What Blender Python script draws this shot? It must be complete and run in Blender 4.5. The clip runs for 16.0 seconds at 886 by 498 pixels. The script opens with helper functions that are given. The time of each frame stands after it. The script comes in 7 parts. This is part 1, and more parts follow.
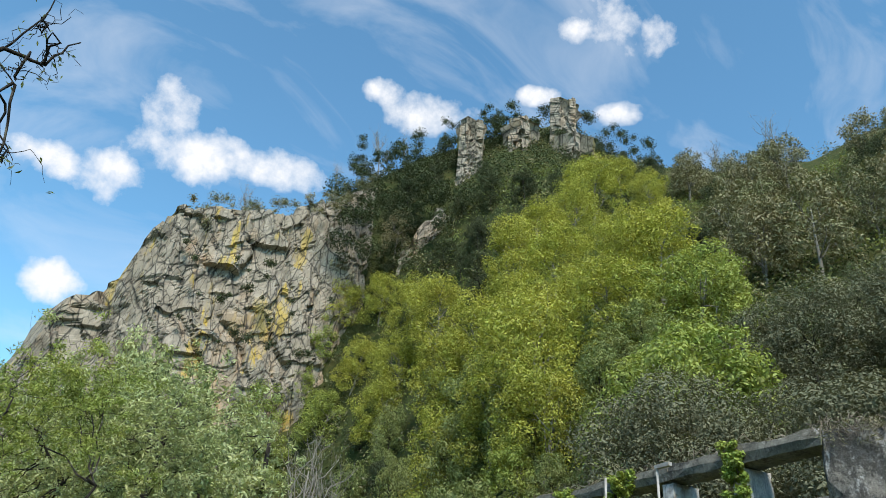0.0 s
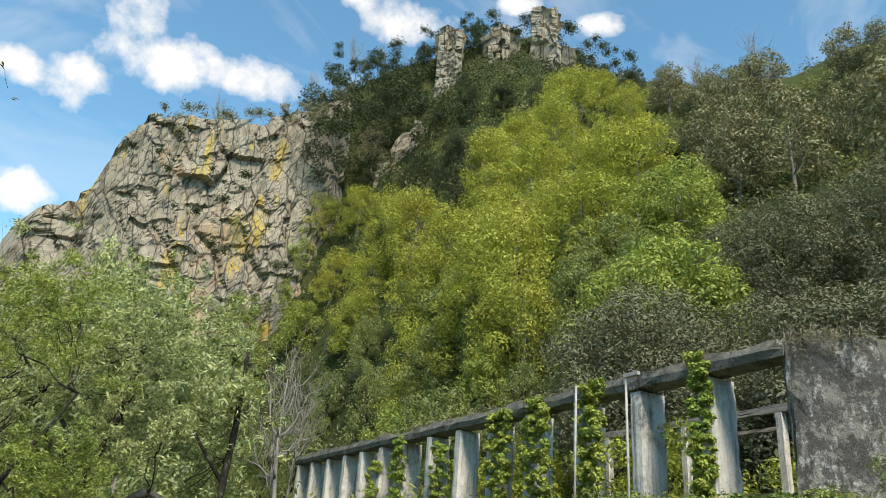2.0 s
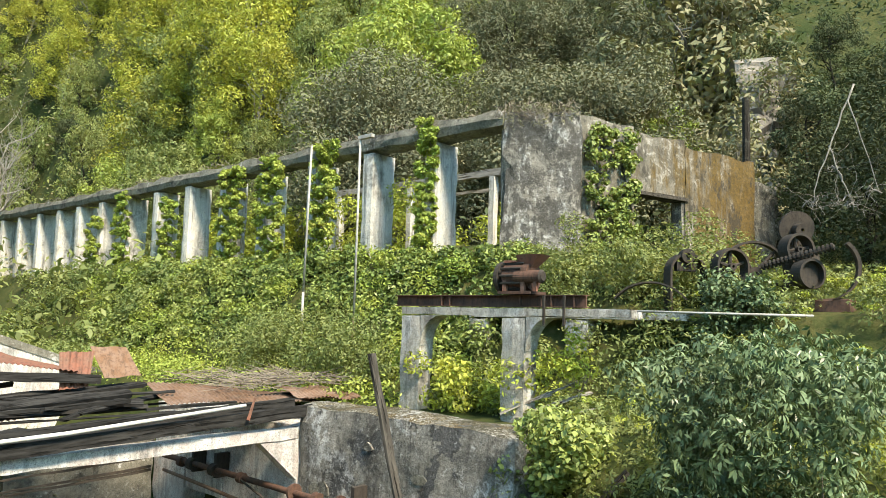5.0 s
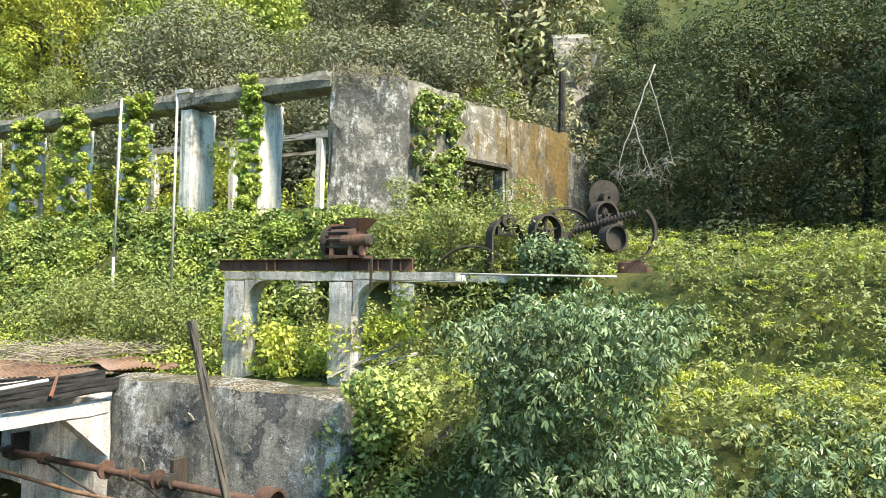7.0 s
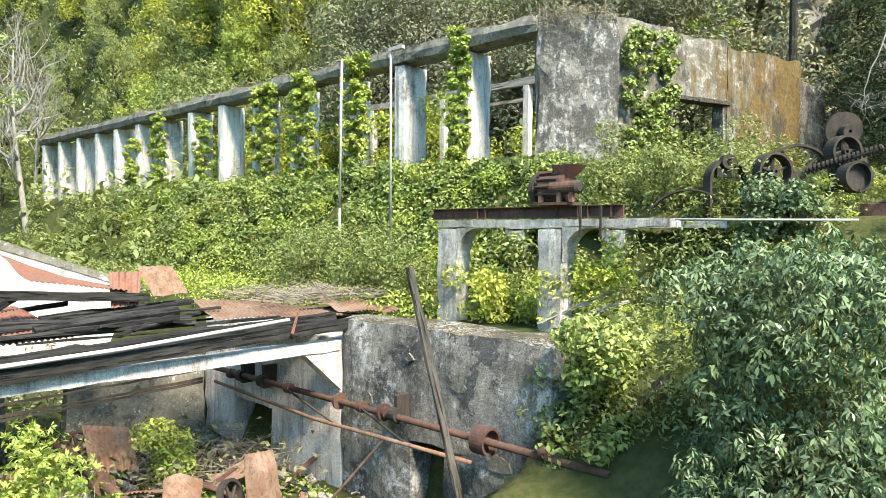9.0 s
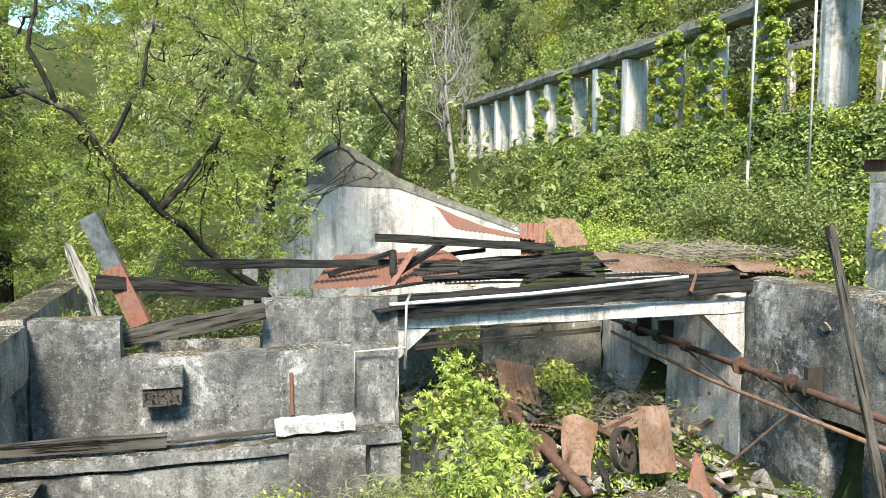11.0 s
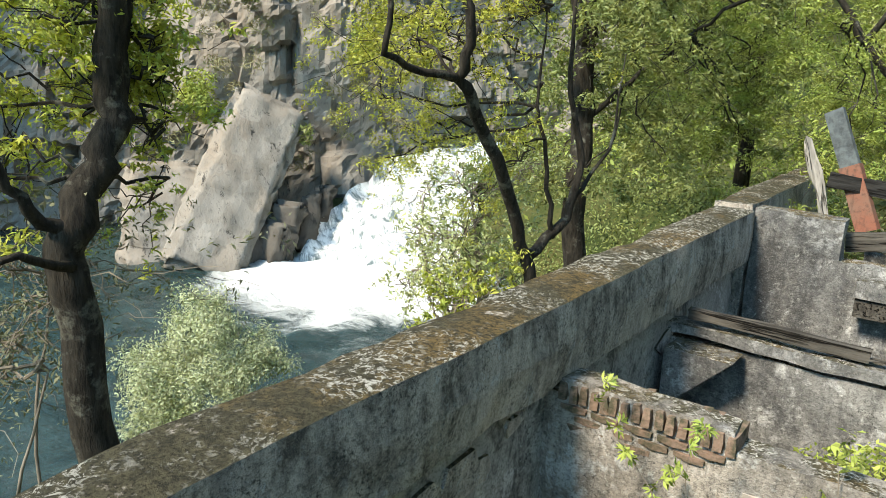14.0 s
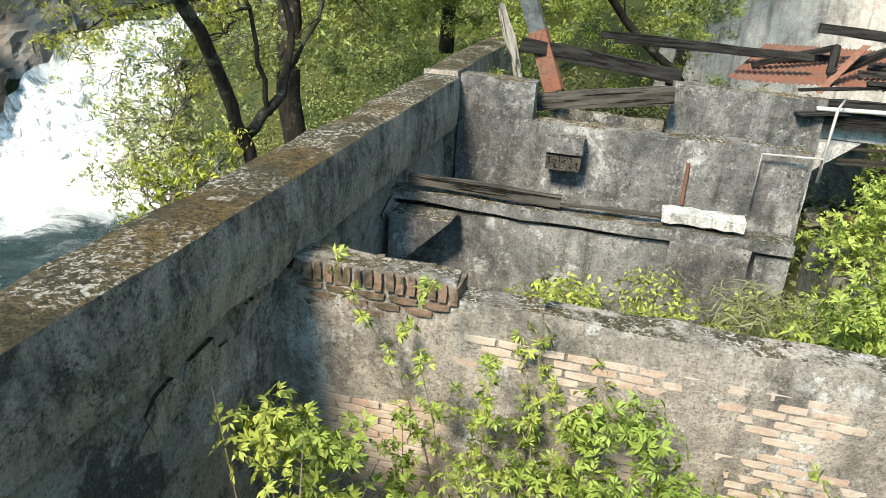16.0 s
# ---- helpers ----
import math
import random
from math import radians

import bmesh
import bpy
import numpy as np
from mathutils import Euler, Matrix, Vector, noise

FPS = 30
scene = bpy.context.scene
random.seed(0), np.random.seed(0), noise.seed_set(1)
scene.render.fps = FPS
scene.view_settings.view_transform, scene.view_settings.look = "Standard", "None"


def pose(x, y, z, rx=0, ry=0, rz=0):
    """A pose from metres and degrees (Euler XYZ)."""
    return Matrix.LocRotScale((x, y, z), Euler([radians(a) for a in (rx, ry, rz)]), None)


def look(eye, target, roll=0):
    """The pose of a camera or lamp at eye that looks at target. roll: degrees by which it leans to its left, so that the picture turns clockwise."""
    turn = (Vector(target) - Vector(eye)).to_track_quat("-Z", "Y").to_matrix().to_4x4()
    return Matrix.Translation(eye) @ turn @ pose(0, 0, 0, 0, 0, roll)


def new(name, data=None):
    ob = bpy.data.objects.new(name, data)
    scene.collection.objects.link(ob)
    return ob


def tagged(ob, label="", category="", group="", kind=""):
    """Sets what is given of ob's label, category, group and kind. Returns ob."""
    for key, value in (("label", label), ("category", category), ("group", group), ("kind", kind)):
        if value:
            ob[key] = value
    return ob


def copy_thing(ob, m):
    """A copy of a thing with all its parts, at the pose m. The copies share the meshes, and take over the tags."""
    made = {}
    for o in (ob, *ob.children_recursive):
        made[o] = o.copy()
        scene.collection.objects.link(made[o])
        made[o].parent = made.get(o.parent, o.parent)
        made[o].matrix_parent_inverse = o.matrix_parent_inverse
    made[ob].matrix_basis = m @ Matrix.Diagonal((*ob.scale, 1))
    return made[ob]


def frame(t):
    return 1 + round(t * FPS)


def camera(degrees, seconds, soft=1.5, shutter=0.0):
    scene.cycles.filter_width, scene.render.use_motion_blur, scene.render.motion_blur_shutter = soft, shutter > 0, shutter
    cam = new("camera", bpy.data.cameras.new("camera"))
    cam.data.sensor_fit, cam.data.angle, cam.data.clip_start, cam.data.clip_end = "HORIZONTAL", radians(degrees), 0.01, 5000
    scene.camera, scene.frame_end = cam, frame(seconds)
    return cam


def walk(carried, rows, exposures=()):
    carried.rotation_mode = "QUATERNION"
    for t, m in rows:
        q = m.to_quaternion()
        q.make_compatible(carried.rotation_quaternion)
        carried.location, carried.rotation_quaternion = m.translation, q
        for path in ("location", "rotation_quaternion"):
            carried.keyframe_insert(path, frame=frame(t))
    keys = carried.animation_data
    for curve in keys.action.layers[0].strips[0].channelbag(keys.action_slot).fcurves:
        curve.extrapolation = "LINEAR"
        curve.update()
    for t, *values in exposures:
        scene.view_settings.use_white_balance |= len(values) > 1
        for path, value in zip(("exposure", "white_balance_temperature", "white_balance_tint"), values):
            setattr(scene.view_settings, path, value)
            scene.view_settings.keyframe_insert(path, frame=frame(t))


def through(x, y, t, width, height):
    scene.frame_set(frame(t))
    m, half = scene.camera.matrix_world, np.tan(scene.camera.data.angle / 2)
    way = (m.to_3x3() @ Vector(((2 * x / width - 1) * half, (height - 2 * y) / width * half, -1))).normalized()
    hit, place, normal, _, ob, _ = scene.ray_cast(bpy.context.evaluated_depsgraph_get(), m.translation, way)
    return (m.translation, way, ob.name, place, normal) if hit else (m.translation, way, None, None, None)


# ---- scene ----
# The camera turns where it stands, a little above a ruined mill beside a river.
cam = camera(62.35, 16.0, soft=0.55)
walk(cam, [
    (0.0, pose(0, 0, 0, 119.99, -4.59, -27.49)),
    (0.5, pose(0, 0, 0, 120.50, -4.70, -28.32)),
    (1.0, pose(0, 0, 0, 120.42, -4.61, -28.58)),
    (1.5, pose(0, 0, 0, 117.78, -4.49, -28.65)),
    (2.0, pose(0, 0, 0, 113.35, -4.25, -29.30)),
    (2.5, pose(0, 0, 0, 108.44, -3.67, -31.12)),
    (3.0, pose(0, 0, 0, 104.41, -2.78, -36.26)),
    (3.5, pose(0, 0, 0, 100.18, -2.36, -38.94)),
    (4.0, pose(0, 0, 0, 99.03, -2.20, -42.35)),
    (4.5, pose(0, 0, 0, 97.10, -1.93, -44.68)),
    (5.0, pose(0, 0, 0, 95.78, -1.72, -49.47)),
    (5.2, pose(0, 0, 0, 95.59, -1.45, -51.97)),
    (5.7, pose(0, 0, 0, 95.10, -1.11, -56.53)),
    (6.2, pose(0, 0, 0, 94.42, -1.01, -60.04)),
    (6.8, pose(0, 0, 0, 93.54, -0.97, -62.60)),
    (7.3, pose(0, 0, 0, 92.91, -0.80, -63.11)),
    (7.5, pose(0, 0, 0, 92.47, -0.56, -62.85)),
    (8.0, pose(0, 0, 0, 91.72, -0.27, -59.80)),
    (8.5, pose(0, 0, 0, 90.60, -0.31, -53.44)),
    (8.7, pose(0, 0, 0, 89.86, -0.36, -50.76)),
    (9.2, pose(0, 0, 0, 88.53, -0.43, -43.97)),
    (9.8, pose(0, 0, 0, 87.76, -0.46, -36.19)),
    (10.3, pose(0, 0, 0, 87.04, -0.47, -27.85)),
    (10.8, pose(0, 0, 0, 85.81, -0.47, -19.59)),
    (11.0, pose(0, 0, 0, 85.14, -0.47, -16.13)),
    (11.5, pose(0, 0, 0, 83.80, -0.75, -6.83)),
    (12.0, pose(0, 0, 0, 83.02, -0.89, 1.92)),
    (12.5, pose(0, 0, 0, 82.76, -0.96, 13.87)),
    (13.0, pose(0, 0, 0, 81.97, -1.31, 27.53)),
    (13.5, pose(0, 0, 0, 79.84, -1.57, 35.90)),
    (14.0, pose(0, 0, 0, 75.60, -2.12, 37.57)),
    (14.5, pose(0, 0, 0, 72.12, -2.05, 35.95)),
    (15.0, pose(0, 0, 0, 69.10, -1.99, 32.29)),
    (15.5, pose(0, 0, 0, 66.86, -2.42, 25.51)),
    (16.0, pose(0, 0, 0, 67.02, -3.47, 15.69)),
], exposures=[(0.0, 0.56, 6500, 10), (1.5, 0.58, 6800, 10), (3.0, 1.14, 7600, 10), (5.0, 1.5, 7700, 10), (8.0, 2.0, 7300, 10), (11.0, 1.6, 7000, 10), (12.5, 1.42, 7050, 10), (13.5, 1.3, 7300, 10), (14.5, 1.41, 7300, 10), (16.0, 1.30, 7300, 10)])

# ---- sky and sun ----
SUN_AZ, SUN_EL = 196.0, 48.0
world = bpy.data.worlds.new("world")
scene.world = world
world.use_nodes = True
wn, wl = world.node_tree.nodes, world.node_tree.links
wn.clear()


def wnode(kind, **inputs):
    n = wn.new(kind)
    for key, value in inputs.items():
        n.inputs[key.replace("_", " ")].default_value = value
    return n


def wmath(op, a, b=None, clamp=False):
    n = wn.new("ShaderNodeMath")
    n.operation, n.use_clamp = op, clamp
    for i, v in enumerate((a, b)):
        if v is None:
            continue
        if isinstance(v, (int, float)):
            n.inputs[i].default_value = v
        else:
            wl.new(v, n.inputs[i])
    return n.outputs[0]


def heading(az, el):
    a, e = radians(az), radians(el)
    return Vector((math.sin(a) * math.cos(e), math.cos(a) * math.cos(e), math.sin(e)))


sky = wn.new("ShaderNodeTexSky")
sky.sky_type, sky.sun_disc = "NISHITA", False
sky.sun_elevation, sky.sun_rotation = radians(SUN_EL), radians(SUN_AZ)
sky.altitude, sky.air_density, sky.dust_density, sky.ozone_density = 200, 1.0, 0.3, 1.2
coord = wn.new("ShaderNodeTexCoord")
way = coord.outputs["Generated"]
puff = wnode("ShaderNodeTexNoise", Scale=15.0, Detail=10.0, Roughness=0.6)
wl.new(way, puff.inputs["Vector"])
# heaps of cumulus: heading, height above the horizon, half width, half height (degrees)
cover = None
for az, el, wide, high in [(-0.9, 35.4, 2.0, 2.3), (1.4, 33.2, 4.4, 2.0), (7.6, 33.7, 4.6, 1.5), (-4.2, 29.8, 2.7, 1.9), (-8.0, 29.6, 3.0, 1.2),
                           (22.2, 40.2, 3.4, 1.6), (17.6, 41.2, 1.6, 1.0), (-5.4, 21.6, 2.2, 1.5), (33.6, 41.9, 1.8, 0.8), (40.6, 40.4, 1.8, 0.9),
                           (40.6, 47.0, 2.1, 2.6), (45.4, 45.7, 1.2, 1.5), (37.6, 46.6, 1.4, 1.1)]:
    wide, high = wide * 1.45, high * 1.45
    c = heading(az, el)
    right = Vector((math.cos(radians(az)), -math.sin(radians(az)), 0))
    up = right.cross(c)
    terms = []
    for axis, half in ((right, wide), (up, high)):
        d = wn.new("ShaderNodeVectorMath")
        d.operation = "DOT_PRODUCT"
        wl.new(way, d.inputs[0])
        d.inputs[1].default_value = axis
        q = wmath("DIVIDE", wmath("SUBTRACT", d.outputs["Value"], axis.dot(c)), math.sin(radians(half)))
        terms.append(wmath("MULTIPLY", q, q))
    d = wn.new("ShaderNodeVectorMath")
    d.operation = "DOT_PRODUCT"
    wl.new(way, d.inputs[0])
    d.inputs[1].default_value = c
    front = wmath("GREATER_THAN", d.outputs["Value"], 0.0)
    m = wmath("MULTIPLY", wmath("SUBTRACT", 1.0, wmath("ADD", terms[0], terms[1]), clamp=True), front)
    cover = m if cover is None else wmath("MAXIMUM", cover, m)
shape = wmath("ADD", wmath("SUBTRACT", wmath("MULTIPLY", cover, 2.7), 1.2), wmath("MULTIPLY", wmath("SUBTRACT", puff.outputs["Fac"], 0.5), 7.0))
heap = wmath("MULTIPLY", wmath("MULTIPLY", shape, 0.55, clamp=True), wmath("GREATER_THAN", cover, 0.0))
# thin streaks high up
stretch = wn.new("ShaderNodeMapping")
stretch.inputs["Rotation"].default_value = (0.3, 0.5, 0.4)
stretch.inputs["Scale"].default_value = (2.2, 7.0, 3.5)
wl.new(way, stretch.inputs["Vector"])
streak = wnode("ShaderNodeTexNoise", Scale=1.6, Detail=8.0, Roughness=0.55, Distortion=0.9)
wl.new(stretch.outputs["Vector"], streak.inputs["Vector"])
thin = wmath("MULTIPLY", wmath("SUBTRACT", streak.outputs["Fac"], 0.48, clamp=True), 2.2, clamp=True)
amount = wmath("MAXIMUM", heap, wmath("MULTIPLY", thin, 0.6))
mix = wn.new("ShaderNodeMix")
mix.data_type = "RGBA"
wl.new(amount, mix.inputs["Factor"])
tint = wn.new("ShaderNodeMix")
tint.data_type, tint.blend_type = "RGBA", "MULTIPLY"
tint.inputs["Factor"].default_value = 1.0
wl.new(sky.outputs["Color"], tint.inputs["A"])
tint.inputs["B"].default_value = (0.82, 1.24, 1.25, 1)
wl.new(tint.outputs["Result"], mix.inputs["A"])
mix.inputs["B"].default_value = (5.0, 5.1, 5.3, 1)
background = wnode("ShaderNodeBackground", Strength=0.135)
wl.new(mix.outputs["Result"], background.inputs["Color"])
wl.new(background.outputs["Background"], wn.new("ShaderNodeOutputWorld").inputs["Surface"])

sun_lamp = bpy.data.lights.new("sun", "SUN")
sun_lamp.energy, sun_lamp.angle, sun_lamp.color = 3.3, radians(12.0), (1.0, 0.94, 0.83)
sun = new("sun", sun_lamp)
sun.matrix_world = look(heading(SUN_AZ, SUN_EL) * 200, (0, 0, 0))

# ---- materials ----
def shader(name, build):
    m = bpy.data.materials.new(name)
    m.use_nodes = True
    n, l = m.node_tree.nodes, m.node_tree.links
    n.clear()
    out = n.new("ShaderNodeOutputMaterial")

    class Nodes:
        tree = m.node_tree
        pos = n.new("ShaderNodeNewGeometry")
        place = n.new("ShaderNodeTexCoord").outputs["Object"]

        def put(self, slot, v):
            if hasattr(v, "is_linked"):
                l.new(v, slot)
            elif isinstance(v, tuple) and len(v) == 3 and slot.type == "RGBA":
                slot.default_value = (*v, 1)
            else:
                slot.default_value = v

        def noise(self, scale, detail=5, rough=0.6, stretch=None, where=None, distortion=0.0):
            t = n.new("ShaderNodeTexNoise")
            t.inputs["Scale"].default_value, t.inputs["Detail"].default_value = scale, detail
            t.inputs["Roughness"].default_value, t.inputs["Distortion"].default_value = rough, distortion
            src = where if where is not None else self.pos.outputs["Position"]
            if stretch:
                k = n.new("ShaderNodeMapping")
                k.inputs["Scale"].default_value = stretch
                l.new(src, k.inputs["Vector"])
                src = k.outputs["Vector"]
            l.new(src, t.inputs["Vector"])
            return t.outputs["Fac"]

        def cells(self, scale, stretch=None, feature="F1", out="Distance"):
            t = n.new("ShaderNodeTexVoronoi")
            t.feature = feature
            t.inputs["Scale"].default_value = scale
            src = self.pos.outputs["Position"]
            if stretch:
                k = n.new("ShaderNodeMapping")
                k.inputs["Scale"].default_value = stretch
                l.new(src, k.inputs["Vector"])
                src = k.outputs["Vector"]
            l.new(src, t.inputs["Vector"])
            return t.outputs[out]

        def ramp(self, v, a, b, lo=0.0, hi=1.0):
            t = n.new("ShaderNodeMapRange")
            t.clamp = True
            self.put(t.inputs["Value"], v)
            for k, x in zip(("From Min", "From Max", "To Min", "To Max"), (a, b, lo, hi)):
                t.inputs[k].default_value = x
            return t.outputs["Result"]

        def mix(self, f, a, b, how="MIX"):
            t = n.new("ShaderNodeMix")
            t.data_type, t.blend_type = "RGBA", how
            self.put(t.inputs["Factor"], f), self.put(t.inputs["A"], a), self.put(t.inputs["B"], b)
            return t.outputs["Result"]

        def math(self, op, a, b=0.0):
            t = n.new("ShaderNodeMath")
            t.operation = op
            self.put(t.inputs[0], a), self.put(t.inputs[1], b)
            return t.outputs[0]

        def up(self):
            t = n.new("ShaderNodeSeparateXYZ")
            l.new(self.pos.outputs["Normal"], t.inputs[0])
            return t.outputs["Z"]

        def island(self):
            return self.pos.outputs["Random Per Island"]

        def each(self):
            return n.new("ShaderNodeObjectInfo").outputs["Random"]

        def bump(self, height, strength=0.5, distance=0.02):
            t = n.new("ShaderNodeBump")
            t.inputs["Strength"].default_value, t.inputs["Distance"].default_value = strength, distance
            l.new(height, t.inputs["Height"])
            return t.outputs["Normal"]

        def surface(self, color, rough=0.8, normal=None, metal=0.0, spec=0.3):
            t = n.new("ShaderNodeBsdfPrincipled")
            self.put(t.inputs["Base Color"], color), self.put(t.inputs["Roughness"], rough)
            self.put(t.inputs["Metallic"], metal), self.put(t.inputs["Specular IOR Level"], spec)
            if normal is not None:
                l.new(normal, t.inputs["Normal"])
            return t.outputs[0]

        def leaf(self, color, through=0.4, rough=0.55):
            t = n.new("ShaderNodeBsdfTranslucent")
            self.put(t.inputs["Color"], self.mix(1.0, color, (1.0, 1.0, 0.55), "MULTIPLY"))
            x = n.new("ShaderNodeMixShader")
            x.inputs[0].default_value = through
            l.new(self.surface(color, rough, spec=0.25), x.inputs[1])
            l.new(t.outputs[0], x.inputs[2])
            return x.outputs[0]

    l.new(build(Nodes()), out.inputs["Surface"])
    return m


def concrete(name, pale, mid, dark, stain=0.5, white=0.6, moss=0.0, scale=1.0, bare=None, pit=0.575, edge=0.05, drip=0.0):
    """Old render: blotches at three sizes, black lichen, pale flakes, faint runs of dirt and moss on level tops."""
    def build(k):
        large = k.noise(0.8 * scale, 7, 0.68, distortion=0.5)
        patch = k.noise(2.4 * scale, 9, 0.74, distortion=0.4)
        speck = k.noise(15 * scale, 7, 0.78)
        fine = k.noise(42 * scale, 4, 0.7)
        run = k.noise(1.7 * scale, 5, 0.6, stretch=(2.2, 2.2, 0.5))
        blot = k.noise(6.0 * scale, 8, 0.70, distortion=0.5)
        crowd = k.ramp(k.noise(1.5 * scale, 6, 0.65, distortion=0.5), 0.42, 0.60, 0.25, 1.0)
        c = k.mix(k.ramp(k.math("ADD", k.math("MULTIPLY", patch, 0.6), k.math("MULTIPLY", blot, 0.4)), 0.42, 0.58), mid, pale)
        if bare:
            c = k.mix(k.ramp(k.noise(1.1 * scale, 9, 0.66, distortion=0.3), 0.545, 0.565), c, bare)
        flake = k.math("ADD", k.math("MULTIPLY", k.noise(0.9 * scale, 8, 0.7, distortion=0.8, where=k.place), 0.6), k.math("MULTIPLY", k.noise(5 * scale, 7, 0.75), 0.4))
        c = k.mix(k.math("MULTIPLY", k.ramp(flake, white, white + 0.03), 0.85), c, (0.62, 0.61, 0.585))
        damp = k.math("ADD", k.math("ADD", k.math("MULTIPLY", large, 0.42), k.math("MULTIPLY", run, 0.20)), k.math("ADD", k.math("MULTIPLY", blot, 0.28), k.math("MULTIPLY", speck, 0.09)))
        c = k.mix(k.math("MULTIPLY", k.ramp(damp, stain, stain + edge), 0.85), c, dark)
        if drip:
            c = k.mix(k.math("MULTIPLY", k.ramp(k.noise(1.2, 7, 0.7, stretch=(4.5, 4.5, 0.3)), 0.50, 0.66), drip), c, dark)
        c = k.mix(k.math("MULTIPLY", k.ramp(speck, pit, pit + 0.05), k.math("MULTIPLY", crowd, 0.9)), c, (0.04, 0.04, 0.036))
        c = k.mix(k.math("MULTIPLY", k.ramp(k.noise(13 * scale, 6, 0.75), 0.56, 0.62), k.math("MULTIPLY", crowd, 0.6)), c, (0.52, 0.52, 0.48))
        c = k.mix(k.math("MULTIPLY", k.ramp(fine, 0.51, 0.59), 0.42), c, dark)
        c = k.mix(k.math("MULTIPLY", k.ramp(k.noise(60 * scale, 3, 0.7), 0.56, 0.62), 0.25), c, pale)
        c = k.mix(k.math("MULTIPLY", k.ramp(k.noise(33 * scale, 4, 0.7, distortion=0.8), 0.58, 0.63), k.math("MULTIPLY", crowd, 0.8)), c, (0.03, 0.03, 0.028))
        if moss:
            grow = k.math("MULTIPLY", k.ramp(k.up(), 0.5, 0.85), k.ramp(k.noise(3.2, 8, 0.75), 0.52 - moss * 0.2, 0.60 - moss * 0.2))
            hue = k.mix(k.ramp(k.noise(1.1, 6), 0.5, 0.62), (0.085, 0.075, 0.045), (0.17, 0.115, 0.045))
            hue = k.mix(k.ramp(k.noise(17, 6, 0.75), 0.42, 0.62), hue, (0.04, 0.037, 0.024))
            hue = k.mix(k.math("MULTIPLY", k.ramp(k.noise(52, 5, 0.75), 0.50, 0.58), 0.8), hue, (0.022, 0.02, 0.014))
            hue = k.mix(k.math("MULTIPLY", k.ramp(k.noise(1.6, 5), 0.44, 0.56), k.ramp(k.noise(24, 7, 0.78, distortion=0.6), 0.52, 0.57)), hue, (0.46, 0.44, 0.39))
            c = k.mix(grow, c, hue)
        h = k.math("ADD", k.math("MULTIPLY", patch, 0.8), k.math("ADD", k.math("MULTIPLY", speck, 0.5), k.math("MULTIPLY", fine, 0.2)))
        return k.surface(c, 0.93, k.bump(h, 0.9, 0.045), spec=0.15)
    return shader(name, build)


def foliage(name, a, b, c, through=0.5, rough=0.55, deep=0.75):
    def build(k):
        col = k.mix(k.island(), a, b)
        col = k.mix(k.ramp(k.noise(0.55, 3), 0.42, 0.68), col, c)
        col = k.mix(k.math("MULTIPLY", k.each(), 0.5), col, c)
        # Random leaves tinted towards black, as shade inside the leaf mass.
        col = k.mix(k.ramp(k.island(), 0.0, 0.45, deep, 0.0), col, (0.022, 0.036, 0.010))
        return k.leaf(col, through * 0.7, rough)
    return shader(name, build)


def bark(name, a, b, lichen=0.0, scale=1.0):
    def build(k):
        n = k.noise(9 * scale, 6, 0.7, stretch=(1, 1, 0.25))
        c = k.mix(k.ramp(n, 0.35, 0.65), a, b)
        if lichen:
            c = k.mix(k.math("MULTIPLY", k.ramp(k.noise(3.5, 5, 0.7), 0.55, 0.66), lichen), c, (0.30, 0.30, 0.24))
        return k.surface(c, 0.9, k.bump(n, 0.8, 0.03), spec=0.2)
    return shader(name, build)


def rock(name, a, b, c, yellow=0.0, joint=0.3):
    def build(k):
        n1, n2, n3 = k.noise(0.10, 6, 0.65), k.noise(0.7, 7, 0.7, stretch=(1, 1, 0.45)), k.noise(4.5, 5, 0.7)
        col = k.mix(k.ramp(n2, 0.35, 0.65), a, b)
        col = k.mix(k.math("MULTIPLY", k.ramp(n1, 0.5, 0.62), 0.75), col, c)
        if yellow:
            tint = k.noise(0.17, 7, 0.65, stretch=(1.3, 1.3, 0.3))
            col = k.mix(k.math("MULTIPLY", k.ramp(tint, 0.56, 0.60), yellow), col, (0.48, 0.34, 0.06))
            warm = k.noise(0.11, 4, 0.6, stretch=(1.5, 1.5, 0.5), where=None)
            col = k.mix(k.math("MULTIPLY", k.ramp(warm, 0.555, 0.62), 0.55), col, (0.42, 0.27, 0.15))
        block = k.cells(joint, stretch=(1.0, 1.0, 0.5), out="Color")
        col = k.mix(k.math("MULTIPLY", k.ramp(block, 0.25, 0.8), 0.55), col, c)
        col = k.mix(k.math("MULTIPLY", k.ramp(k.cells(joint * 2.6, stretch=(1.2, 1.0, 0.6), out="Color"), 0.5, 0.9), 0.5), col, a)
        for size, deep in (((joint, 0.05), (joint * 2.6, 0.045)) if yellow else ()):
            seam = k.ramp(k.math("ADD", k.cells(size, stretch=(1.2, 1.0, 0.5), feature="DISTANCE_TO_EDGE"), k.math("MULTIPLY", k.noise(3.0, 4), 0.05)), 0.02, 0.02 + deep)
            col = k.mix(seam, (0.03, 0.029, 0.027), col)
        crack = k.ramp(k.noise(1.1, 9, 0.78, stretch=(1.9, 1.9, 0.55), distortion=0.4), 0.37, 0.42)
        col = k.mix(crack, (0.05, 0.048, 0.045), col)
        col = k.mix(k.math("MULTIPLY", k.ramp(n3, 0.55, 0.7), 0.5), col, (0.10, 0.10, 0.09))
        return k.surface(col, 0.93, k.bump(k.math("ADD", n2, k.math("MULTIPLY", n3, 0.4)), 0.7, 0.14), spec=0.15)
    return shader(name, build)


